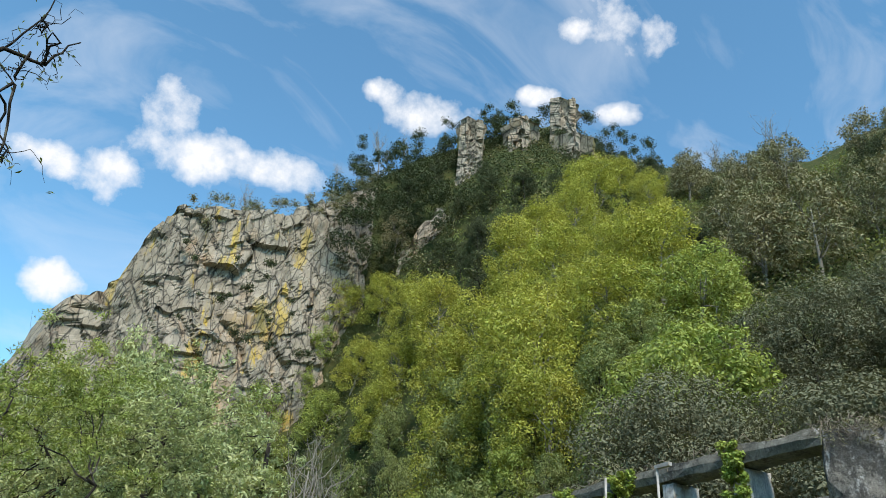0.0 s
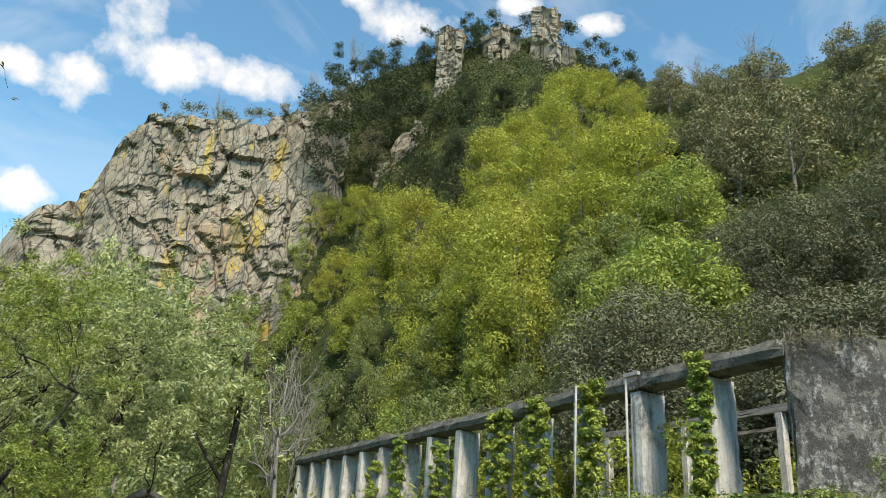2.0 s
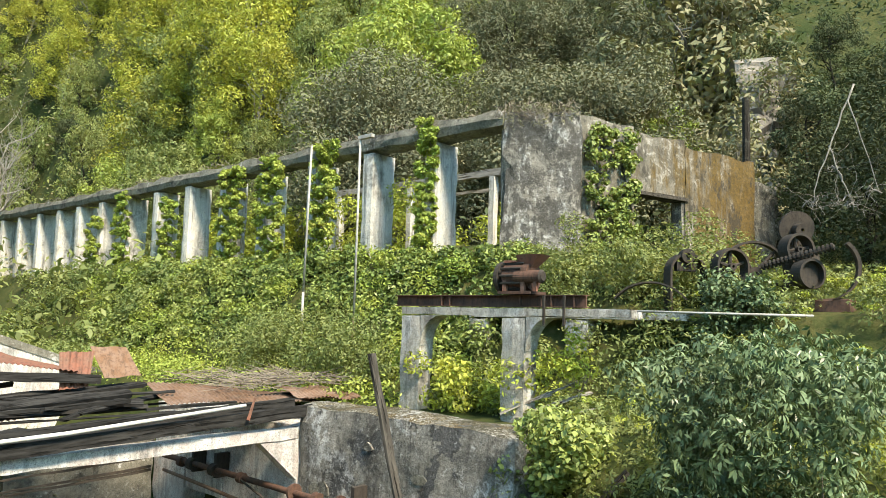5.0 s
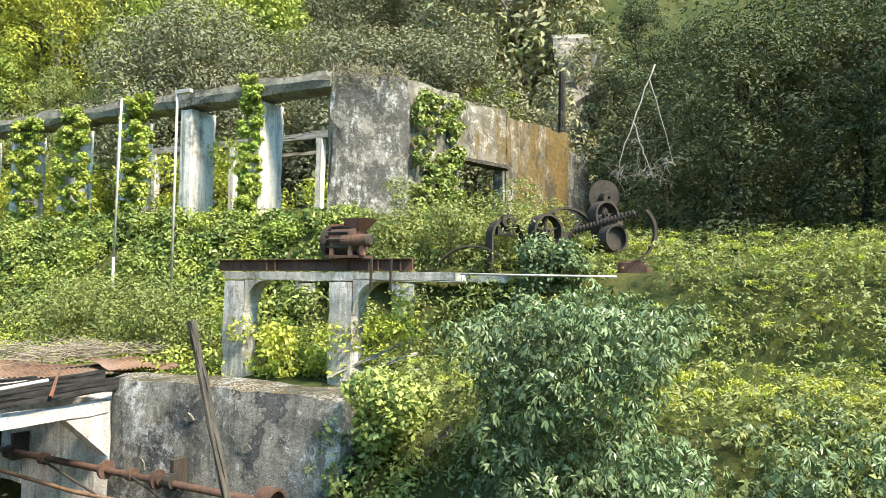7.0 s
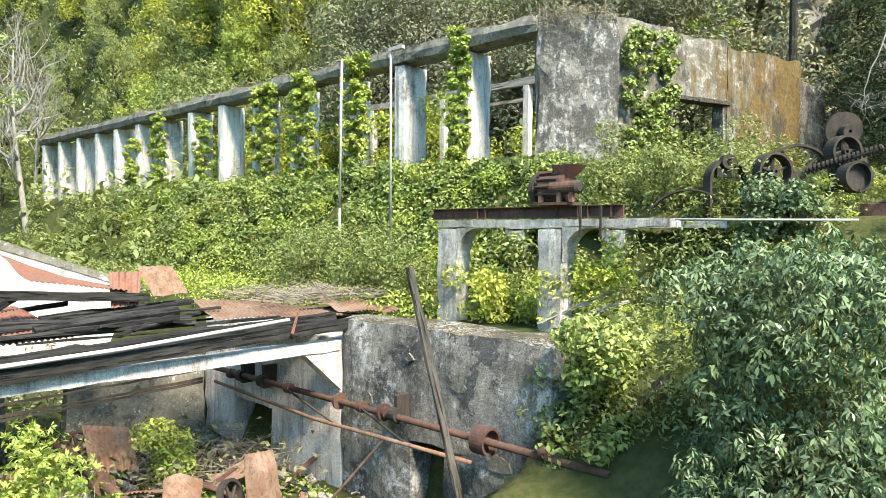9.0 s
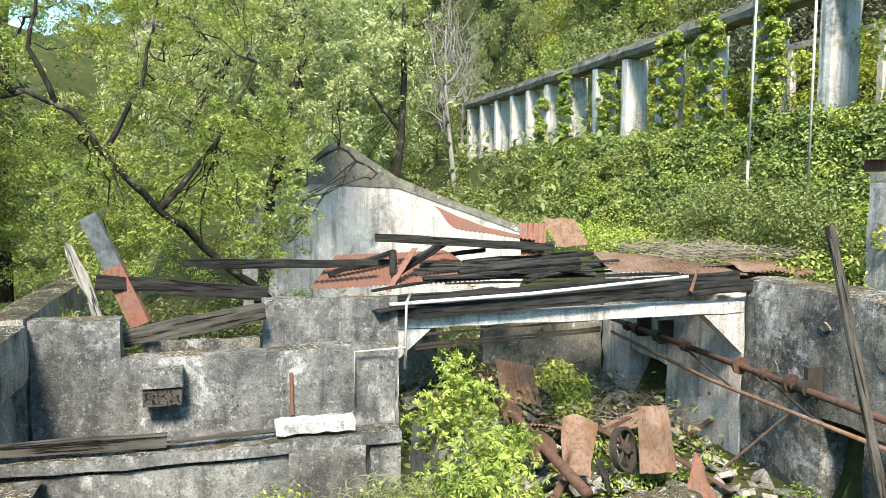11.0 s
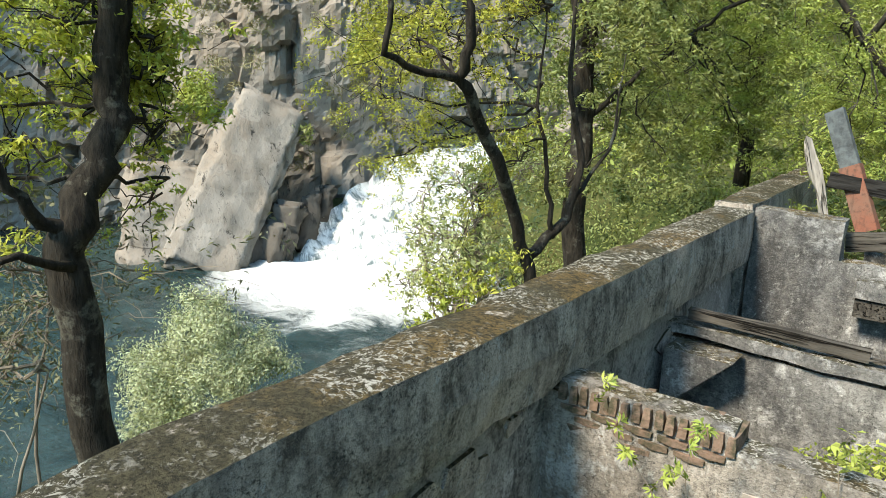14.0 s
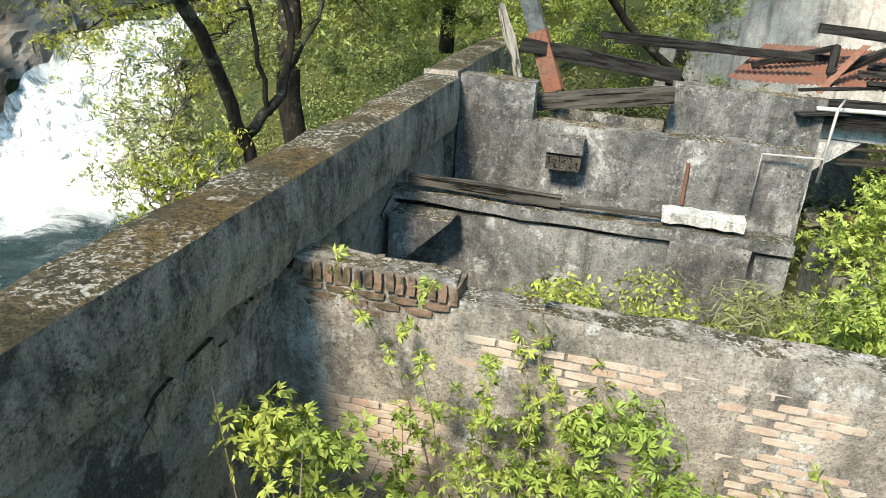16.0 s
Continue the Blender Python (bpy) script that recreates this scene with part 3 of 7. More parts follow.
def near_ground(x, y):
    # road ledge, sunken yard, terrace, ivy bank, floor of the upper building
    right = between(x, [(-2.6, -4.7), (8.9, -4.7), (9.4, -1.8), (12.3, -1.6), (14.2, 1.3), (15.2, 2.1), (21, 2.4)])
    if x > 9.4:
        right = min(right, between(y, [(5, between(x, [(11.6, -1.7), (13.5, 0.3), (18, 0.8), (25, 1.6)])), (10.5, right)]))
    if y < 6.2 and x > 1:
        right = max(right, between(x, [(1, -4.7), (4, -4.4), (8, -3.2), (10, -1.7)]))
    if x < 8.9:
        right = max(right, between(y, [(13, -4.7), (22, -3.8), (30, -2.0), (48, 1.0)]))
        if y < 1.0:
            right = between(x, [(-1.3, -4.7), (-1.0, -1.68), (2.0, -1.68), (3.4, -3.3), (6.0, -3.3), (8.9, right)])
    left = between(x, [(-60, 6), (-44, 2), (-38, -9.6), (-12, -9.6), (-8, -7.6), (-3.2, -3.9), (-2.2, -3.6)])
    shelf = between(y + 0.25 * x, [(18, -9.6), (23, -4.5), (40, -2.5), (60, 1.0)])
    left = max(left, shelf if x > -40 else left)
    return left if x < -2.5 else right


def ground(x, y):
    r, az = math.hypot(x, y), math.degrees(math.atan2(x, y))
    z = near_ground(x, y)
    r0 = min(62.0, between(az, [(40, 19.5), (62, 26)]) / max(0.05, math.sin(radians(az)))) if 0 < az < 175 else 62.0
    if az < -25:
        r0 = 50.0
    rs = between(az, RIDGE_FAR)
    zs = rs * math.tan(radians(between(az, RIDGE)))
    if r > r0:
        u = (r - r0) / (rs - r0)
        if u < 1:
            h = z + (zs - z) * u ** between(az, [(-12, 1.3), (-8, 3.6), (14, 3.6), (22, 1.7), (30, 1.12)])
        else:
            h = zs - (r - rs) * 0.12
        z = max(h, -30.0) + ease(0, 12, r - r0) * 1.2 * noise.noise((x * 0.08, y * 0.08, 0))
    return z


g = Geo()
ring = [0.0] + [0.15 + 0.15 * i for i in range(66)] + [10.4 + 0.5 * i for i in range(41)] + [31 * 1.045 ** i for i in range(1, 60)] + [460, 700, 1200, 2400]
turns = 300
verts = []
for r in ring:
    for i in range(turns):
        a = 2 * math.pi * i / turns
        x, y = r * math.sin(a), r * math.cos(a)
        verts.append((x, y, ground(x, y) + 0.05 * noise.noise((x * 1.7, y * 1.7, 3))))
g.add(verts, [(j * turns + i, (j + 1) * turns + i, (j + 1) * turns + (i + 1) % turns, j * turns + (i + 1) % turns) for j in range(len(ring) - 1) for i in range(turns)])
tagged(part("ground", g, EARTH, smooth=True), "sloping earth ground with leaf litter and undergrowth", "ground", kind="structure")

# ---- the ruined mill: walls of the sunken yard ----
def wall(name, label, material, slabs, **kw):
    g = Geo()
    for s in slabs:
        g.slab(*s[:6], **{**dict(res=0.3, rough=0.02, wear=0.03), **(s[6] if len(s) > 6 else {}), **kw})
    return tagged(part(name, g, material), label, "wall", kind="structure")


wall("wall_river", "thick concrete parapet wall with mossy top and flaking dark inner face", OLD_CONCRETE, [
    (-2.76, -2.24, -5.0, 9.3, -2.28, -1.6),
    (-2.80, -2.30, 9.3, 14.2, -6.0, -1.55)], rough=0.014)
LOWER_FACE = concrete("damp lower face", (0.46, 0.44, 0.40), (0.28, 0.265, 0.245), (0.05, 0.05, 0.05), 0.50, 0.56)
wall("wall_river_base", "recessed damp lower face of the parapet wall", LOWER_FACE, [(-2.72, -2.40, -5.0, 9.3, -7.5, -2.27)], rough=0.014)
wall("wall_front", "low plastered brick cross wall, plaster fallen off", BRICK_PLASTER, [
    (-2.45, 2.2, 4.5, 4.82, -5.2, -2.32), (-2.31, -1.02, 4.515, 4.8, -2.4, -2.2)], rough=0.025)
wall("wall_middle", "stained plaster wall with projecting concrete band", PLASTER, [
    (-2.45, 1.65, 7.05, 7.4, -2.62, -2.46), (-2.45, 0.52, 7.1, 7.42, -5.2, -2.62), (1.3, 1.65, 7.1, 7.42, -5.2, -2.62)])
wall("wall_back", "stained pale plaster wall with broken stepped top", PLASTER, [
    (-2.30, 2.1, 9.3, 9.66, -5.2, -2.06), (-2.30, -1.27, 9.305, 9.655, -2.14, -1.58)], jag=0.02)
wall("wall_upper", "short weathered plaster wall under the burnt roof", PLASTER, [(0.38, 2.35, 10.35, 10.62, -3.0, -1.58)])
wall("wall_terrace", "damp grey retaining wall with flaking render", DARK_WALL, [
    (8.5, 9.7, 5.9, 10.6, -3.45, -1.52), (8.506, 9.69, 8.75, 10.6, -5.0, -3.4), (8.506, 9.69, 5.9, 8.0, -5.0, -3.4), (9.3, 9.7, 8.0, 8.75, -5.0, -3.45)], jag=0.05, rough=0.04)
wall("wall_room_side", "flaking white wall of the roofless room", WHITEWASH, [
    (8.5, 9.4, 10.6, 12.9, -5.0, -1.9), (8.5, 9.4, 12.9, 14.3, -3.6, -1.9), (8.5, 9.4, 14.3, 15.6, -5.0, -1.9), (9.1, 9.4, 12.9, 14.3, -5.0, -3.6)])
wall("wall_room_back", "grey and white peeling wall with a dark doorway", GREY_WALL, [
    (2.3, 4.4, 15.5, 15.8, -5.0, -2.4), (4.4, 5.45, 15.5, 15.8, -2.95, -2.4), (5.45, 8.5, 15.5, 15.8, -5.0, -2.4)])


def prism(outline, y0, y1, fine=0.7):
    """A wall of any outline (x, z), standing across y."""
    bm = bmesh.new()
    vs = [bm.verts.new((x, y0, z)) for x, z in outline]
    face = bm.faces.new(vs)
    ext = bmesh.ops.extrude_face_region(bm, geom=[face])
    bmesh.ops.translate(bm, verts=[v for v in ext["geom"] if isinstance(v, bmesh.types.BMVert)], vec=(0, y1 - y0, 0))
    bmesh.ops.recalc_face_normals(bm, faces=bm.faces)
    g = Geo().add([v.co.copy() for v in bm.verts], [])
    bm.verts.index_update()
    g.f = [tuple(v.index for v in f.verts) for f in bm.faces]
    bm.free()
    return g


gable = part("wall_gable", prism([(0.3, -4.6), (0.3, -1.0), (2.25, 0.05), (4.9, -0.05), (8.56, -1.3), (11.2, -2.3), (11.2, -4.6)], 22.0, 22.4), WHITEWASH)
tagged(gable, "tall gable wall, whitewash below bare grey render", "wall", kind="structure")
part("gable_head", prism([(0.3, -1.0), (1.2, -0.3), (2.2, 0.0), (2.2, 0.68), (2.8, 1.2), (3.03, 1.3), (3.03, 1.02), (3.12, 1.02), (3.12, 1.3), (3.6, 1.1), (4.85, 0.3), (6.5, -0.36), (8.6, -1.1), (11.2, -2.05), (11.2, -2.3),
                          (8.56, -1.3), (4.9, -0.05), (2.25, 0.05)], 21.97, 22.43), GREY_WALL, gable, "bare grey render cap of the gable")

wall("wall_road", "plain concrete edge below the road", OLD_CONCRETE, [(-1.1, 2.2, 0.78, 1.18, -5.0, -1.64)])

# plates of render that still cling to the walls
def flakes(owner, n, seed, plane, a0, a1, z0, z1, side, material, s0=0.12, s1=0.42):
    """Irregular thin plates on a wall that faces along x; side is +1 or -1."""
    rng = random.Random(seed)
    for _ in range(n):
        y, z, r = rng.uniform(a0, a1), rng.uniform(z0, z1), rng.uniform(s0, s1)
        k = rng.randint(6, 9)
        rim = []
        for i in range(k):
            t = 2 * math.pi * i / k
            q = r * rng.uniform(0.55, 1.1)
            rim.append((y + q * 1.3 * math.cos(t), z + q * 0.8 * math.sin(t)))
        outer, inner = plane + side * rng.uniform(0.012, 0.03), plane - side * 0.03
        verts = [(outer, a, b) for a, b in rim] + [(inner, a, b) for a, b in rim]
        faces = [tuple(range(k)) if side > 0 else tuple(range(k))[::-1]] + [(i, (i + 1) % k, k + (i + 1) % k, k + i) for i in range(k)]
        part("render_flake", Geo().add(verts, faces), material, owner)


flakes(bpy.data.objects["wall_river_base"], 12, 21, -2.40, 2.5, 9.0, -3.2, -2.4, 1, OLD_CONCRETE, 0.08, 0.22)
flakes(bpy.data.objects["wall_terrace"], 5, 23, 8.5, 6.1, 10.4, -4.2, -1.8, -1, GREY_WALL, 0.08, 0.24)

# ---- upper building on its terrace ----
inner_frame = thing("inner_beam", "pale remains of the roof frame inside", "beam", (18.0, 12.0, 4.6))
part("rail", Geo().beam((0, -2.5, 0.1), (0, 9, 0.1), 0.2, 0.25, 0.02), PALE_WOOD, inner_frame)
part("rail", Geo().beam((0.5, -2.0, -0.35), (0.5, 6, -0.3), 0.15, 0.14, 0.02), PALE_WOOD, inner_frame)
for y in (-2.2, 1.5, 5.0, 8.6):
    part("upright", Geo().slab(-0.12, 0.14, y - 0.12, y + 0.12, -3.0, 0.0, 0.3, 0.015, 0.02), COLUMN, inner_frame)

wall("wall_sill", "low wall below the open bays of the upper building", GREY_WALL, [(14.75, 15.35, 10.8, 46.5, -1.5, 1.7, dict(res=0.8))])
COLUMN_Y = [13.1, 15.6, 18.2, 20.9, 23.3, 25.75, 28.2, 30.8, 33.2, 35.55, 37.8, 40.3, 42.9, 45.4]
upper = thing("colonnade", "long roofless concrete colonnade with white flaking columns", "building", (14.8, 10.8, 1.6), kind="structure")
for y in COLUMN_Y:
    part("column", Geo().slab(0.02, 1.0, y - 10.8, y - 10.8 + 0.44, 0.0, 3.42, 0.25, 0.012, 0.03), COLUMN, upper)
part("beam", Geo().slab(-0.05, 0.8, 0.0, 35.6, 3.42, 3.95, 0.3, 0.05, 0.07, jag=0.12), GREY_WALL, upper, "mossy concrete ring beam")
wall("wall_pier", "massive lichen-covered stone corner pier", PIER, [(0.0, 2.05, 0.0, 1.3, -1.5, 5.5, dict(rough=0.05, wear=0.06, jag=0.10, m=pose(14.82, 10.87, 0, 0, 0, -54)))])
turn = pose(14.8, 9.9, 0, 0, 0, -18)
g = Geo()
for s in [(1.5, 3.45, 0.0, 0.5, -1.5, 5.46), (3.45, 5.5, 0.02, 0.5, 3.75, 5.36), (5.5, 8.6, 0.0, 0.5, -1.5, 5.2), (3.45, 5.5, 0.02, 0.5, -1.5, 1.9)]:
    g.slab(*s, 0.25, 0.035, 0.0, m=turn, jag=0.09)
end_wall = part("wall_end", g, END_WALL)
tagged(end_wall, "end wall stained orange by lichen with a window opening", "wall", kind="structure")
part("window_lintel", Geo().slab(3.3, 5.62, -0.06, 0.45, 3.62, 3.75, 0.3, 0.01, 0.02, m=turn), OLD_WOOD, end_wall, "dark wooden window lintel")
part("window_post", Geo().slab(5.36, 5.5, 0.02, 0.4, 1.9, 3.62, 0.3, 0.01, 0.02, m=turn), PIER, end_wall, "pale window jamb")
g = Geo()
for s in [(8.6, 10.0, 0.05, 0.6, -1.5, 4.7), (10.0, 11.3, 0.1, 0.7, -1.5, 3.9)]:
    g.slab(*s, 0.3, 0.12, 0.08, m=turn, jag=0.3)
tagged(part("wall_end_lichen", g, STONE_PIER), "broken dark stone end of the wall overgrown with creepers", "wall", kind="structure")

# ---- burnt roof over the yard room ----
def stick(name, label, a, b, w, h, material, category="timber", group="", roll=0.0, rough=0.012):
    a, d = Vector(a), Vector(b) - Vector(a)
    g = Geo().slab(-w / 2, w / 2, 0, d.length, -h / 2, h / 2, max(0.3, min(w, h) * 0.9), rough, rough)
    ob = part(name, g, material)
    ob.matrix_basis = Matrix.Translation(a) @ d.to_track_quat("Y", "Z").to_matrix().to_4x4() @ Matrix.Rotation(radians(roll), 4, "Y")
    return tagged(ob, label, category, group)


def corrugated(name, label, corners, material, waves=10, depth=0.025, bend=0.05, seed=1, category="roof sheet"):
    """A bent corrugated iron sheet between four corners, ribs running from the first edge to the third."""
    a, b, c, d = (Vector(p) for p in corners)
    n = (b - a).cross(d - a).normalized()
    waves = max(2, int((b - a).length / 0.085)) if waves > 2 else 2
    depth = min(depth, 0.014)

    def at(u, v):
        p = a.lerp(b, u).lerp(d.lerp(c, u), v)
        return p + n * (depth * math.sin(u * waves * 2 * math.pi) + bend * noise.noise((u * 2, v * 2, seed)))
    g = Geo().grid(at, waves * 6, 8)
    k = len(g.v)
    low = [p - n * 0.004 for p in g.v]
    g.add(low, [tuple(reversed(f)) for f in list(g.f)])
    base = Vector(a)
    g.v = [Vector(p) - base for p in g.v]
    ob = part(name, g, material, smooth=True)
    ob.location = base
    return tagged(ob, label, category)


g = Geo().slab(2.2, 8.5, 10.55, 10.85, -2.14, -1.92, 0.4, 0.012, 0.02)
lintel = part("lintel", g, WHITEWASH)
tagged(lintel, "long white concrete lintel across the open room", "beam", kind="structure")
gus = part("bracket", prism([(7.7, -2.14), (8.5, -2.14), (8.5, -2.85)], 10.58, 10.82), WHITEWASH, lintel, "white concrete corner bracket")
part("bracket", prism([(2.25, -2.14), (2.9, -2.14), (2.25, -2.7)], 10.58, 10.82), WHITEWASH, lintel, "white concrete corner bracket")
part("post", Geo().slab(2.1, 2.4, 10.55, 10.85, -5.0, -2.14, 0.3, 0.01, 0.02), WHITEWASH, lintel)

stick("roof_beam", "long charred eaves beam on the lintel", (1.9, 10.45, -1.88), (8.75, 10.5, -1.62), 0.14, 0.22, CHAR)
stick("roof_beam", "charred beam lying along the eaves", (2.0, 10.75, -1.74), (8.5, 10.8, -1.5), 0.2, 0.16, CHAR)
stick("roof_plank", "burnt plank fallen across the roof edge", (1.95, 10.3, -1.80), (4.1, 11.0, -1.62), 0.3, 0.06, CHAR)
rng_roof = random.Random(3)
for i in range(17):
    x0, y0 = rng_roof.uniform(2.0, 6.5), rng_roof.uniform(11.0, 13.6)
    length = rng_roof.uniform(1.2, 3.4)
    a = radians(rng_roof.uniform(-25, 32))
    z0 = -1.62 + (y0 - 11) * 0.07 + rng_roof.uniform(-0.05, 0.1)
    stick("burnt_rafter", "burnt black rafter fallen on the collapsed roof", (x0, y0, z0), (x0 + length * math.cos(a), y0 + length * math.sin(a), z0 + rng_roof.uniform(-0.05, 0.2)),
          rng_roof.uniform(0.05, 0.18), rng_roof.uniform(0.04, 0.13), CHAR, group="burnt rafters", roll=rng_roof.uniform(-30, 30))
stick("burnt_beam", "heavy charred beam propped over the roof", (2.5, 13.0, -0.92), (6.0, 13.0, -1.16), 0.16, 0.17, CHAR)
stick("burnt_brace", "charred brace leaning under the beam", (2.6, 12.0, -1.5), (3.9, 13.2, -1.02), 0.12, 0.14, CHAR)
stick("burnt_post", "short charred post stub in the roof", (2.75, 12.6, -1.6), (2.72, 12.6, -1.12), 0.14, 0.14, CHAR)
stick("rusty_angle", "red rusted angle iron leaning on the roof", (2.45, 11.7, -1.72), (3.1, 12.4, -1.06), 0.14, 0.03, RED_SHEET, "iron bar")
stick("rusty_strut", "rusty upright strut at the roof edge", (7.25, 10.35, -1.68), (7.42, 10.4, -1.32), 0.06, 0.06, RED_SHEET, "iron bar")
corrugated("roof_sheet", "red rusted corrugated roof sheet fallen inward", [(1.2, 11.9, -1.66), (4.3, 11.9, -1.60), (4.2, 14.4, -1.30), (2.0, 14.6, -1.38)], RED_SHEET, 22, seed=1)
corrugated("roof_sheet", "red rusted corrugated sheet on the roof slope", [(4.05, 13.2, -0.78), (5.65, 13.0, -1.02), (5.4, 15.2, -0.92), (4.3, 15.6, -0.42)], RED_SHEET, 12, seed=2)
corrugated("roof_sheet", "rust-brown corrugated sheet standing on edge", [(5.32, 13.0, -1.32), (5.8, 13.0, -1.28), (5.98, 13.25, -0.68), (5.4, 13.3, -0.7)], RED_SHEET, 6, seed=3)
corrugated("roof_sheet", "pale rusted sheet leaning upright", [(6.1, 13.05, -1.15), (6.75, 13.0, -1.12), (6.62, 13.4, -0.62), (5.96, 13.4, -0.60)], BROWN_SHEET, 2, 0.008, seed=4)
corrugated("roof_sheet", "brown rusted corrugated sheet at the roof end", [(6.3, 11.2, -1.45), (9.4, 11.0, -1.58), (10.2, 13.0, -1.55), (7.0, 13.4, -1.28)], BROWN_SHEET, 18, 0.02, 0.14, seed=5)
corrugated("roof_sheet", "brown rusted sheet half hidden by ivy", [(8.9, 10.9, -1.46), (10.2, 10.8, -1.5), (10.6, 12.2, -1.45), (9.2, 12.3, -1.38)], BROWN_SHEET, 9, 0.02, 0.1, seed=6)
pipe = Geo().tube([(2.2, 10.36, -1.72), (4.4, 10.34, -1.63), (7.2, 10.36, -1.44)], 0.03, 8)
tagged(part("white_pipe", pipe, WHITE_PVC, smooth=True), "long white plastic pipe lying on the roof edge", "pipe")

# timbers at the river end of the building
stick("leaning_post", "bleached forked post leaning against the wall", (-1.58, 10.15, -1.95), (-2.08, 10.7, -0.78), 0.17, 0.15, PALE_WOOD, "post", rough=0.04)
BLUE_STEEL = plain("blue grey steel", (0.12, 0.14, 0.145), (0.05, 0.055, 0.058), 0.7, 9.0)
girder = stick("steel_post", "grey and rusted steel post leaning over the wall", (-1.2, 10.6, -1.9), (-1.84, 10.75, -0.42), 0.10, 0.26, BLUE_STEEL, "post")
part("rust_patch", Geo().slab(-0.056, 0.056, -0.01, 0.86, -0.136, 0.136, 0.2, 0.003, 0.004), RED_SHEET, girder, "rusted lower half")
stick("old_beam", "thick weathered timber across the wall gap", (-1.32, 9.75, -1.92), (0.42, 10.1, -1.70), 0.2, 0.24, OLD_WOOD)
stick("old_beam", "charred timber behind the wall gap", (-1.75, 10.6, -1.30), (0.5, 10.9, -1.58), 0.16, 0.22, CHAR)
stick("burnt_log", "long burnt log fallen from the roof", (-0.7, 11.4, -1.15), (2.4, 12.4, -1.32), 0.13, 0.13, CHAR)
stick("burnt_log", "long burnt log under the leaning tree", (-0.5, 11.9, -1.25), (3.0, 13.6, -1.45), 0.15, 0.15, CHAR)
stick("burnt_log", "short burnt log end", (1.6, 12.6, -1.52), (2.9, 13.2, -1.2), 0.11, 0.11, CHAR)
stick("ledge_timber", "dark weathered timber lying on the ledge", (-2.22, 7.12, -2.36), (-0.6, 7.2, -2.41), 0.14, 0.13, OLD_WOOD)
stick("ledge_timber", "thin split board lying on the ledge", (-0.7, 7.18, -2.43), (0.5, 7.2, -2.40), 0.1, 0.04, OLD_WOOD)
# Dark slab added to close the view through the gap.
lower_gap = Geo().slab(-1.25, 0.4, 10.9, 11.1, -3.2, -2.2, 0.3)
tagged(part("wall_gap", lower_gap, DARK_WALL), "dark slab added behind the open gap", "wall", kind="structure")

# ---- fixtures on the yard walls ----
box = thing("wall_box", "square concrete box with a dark timber front", "wall box", (-0.81, 9.18, -2.4))
part("hood", Geo().slab(-0.25, 0.25, -0.18, 0.12, 0.0, 0.24, 0.15, 0.01, 0.02), PLASTER, box)
part("front", Geo().slab(-0.23, 0.23, -0.14, 0.12, -0.22, 0.0, 0.15, 0.01, 0.01), OLD_WOOD, box, "dark timber front")
tagged(part("rust_pipe", Geo().tube([(0.7, 9.26, -2.36), (0.71, 9.26, -2.9)], 0.025, 8), RED_SHEET), "short vertical rusty pipe on the wall", "pipe")
tagged(part("white_block", Geo().slab(0.36, 1.18, 7.1, 7.36, -2.455, -2.31, 0.1, 0.015, 0.02), COLUMN), "white painted concrete block on the ledge", "block")
rail = Geo().tube([(1.5, 9.2, -2.75), (1.5, 9.2, -2.12), (2.17, 9.2, -2.10), (2.18, 9.2, -2.3)], 0.014, 8)
tagged(part("white_pipe", rail, PIPE_GREY, smooth=True), "thin bent white pipe beside the wall", "pipe")
tagged(part("white_pipe", Geo().tube([(2.17, 9.25, -2.4), (2.19, 9.25, -1.52), (2.5, 10.3, -1.56)], 0.018, 8), PIPE_GREY, smooth=True), "white upright pipe with a bend", "pipe")
corbel = prism([(-2.3, -2.64), (-1.65, -2.64), (-2.3, -3.3)], 6.72, 7.08)
tagged(part("corbel", corbel, PLASTER), "plastered corner corbel under the ledge", "corbel", kind="structure")
tagged(part("block", Geo().slab(2.15, 2.7, 7.6, 8.9, -4.7, -2.9, 0.3, 0.03, 0.05), GREY_WALL), "grey concrete pier beside the bush", "block", kind="structure")

# ---- shafts and scrap in the yard ----
def wheel(name, label, centre, axis, r, width, spokes=6, material=None, category="wheel", rim=0.05):
    material = material or DARK_IRON
    c, ax = Vector(centre), Vector(axis).normalized()
    top = thing(name, label, category, tuple(c))
    part("rim", Geo().disc((0, 0, 0), ax, r, width, 32, r - rim), material, top)
    part("hub", Geo().disc((0, 0, 0), ax, r * 0.22, width * 1.3, 14, 0.02), material, top)
    s = ax.orthogonal().normalized()
    o = ax.cross(s)
    for i in range(spokes):
        t = 2 * math.pi * i / spokes
        d = s * math.cos(t) + o * math.sin(t)
        part("spoke", Geo().tube([d * r * 0.18, d * (r - rim * 0.6)], [0.03, 0.02], 6), material, top)
    return top


shaft = thing("line_shaft", "long rusty line shaft along the yard wall", "shaft", (8.2, 10.0, -2.95))
part("rod", Geo().tube([(0, 4.6, 0.03), (0, -5.2, -0.08)], 0.055, 12), RUST, shaft, smooth=True)
for y in (3.9, 2.75, 1.8, 0.3, -0.35, -0.95, -4.2):
    part("collar", Geo().disc((0, y, -0.01), (0, 1, 0), 0.10, 0.12, 18), RUST, shaft)
for y in (0.25, -0.92):
    part("flange", Geo().disc((0, y, -0.01), (0, 1, 0), 0.15, 0.05, 20), RUST, shaft)
part("pulley", Geo().disc((0, -3.12, -0.05), (0, 1, 0), 0.21, 0.26, 26, 0.17), RUST, shaft, "rusty belt pulley drum")
part("pulley_web", Geo().disc((0, -3.12, -0.05), (0, 1, 0), 0.18, 0.03, 26), RUST, shaft)
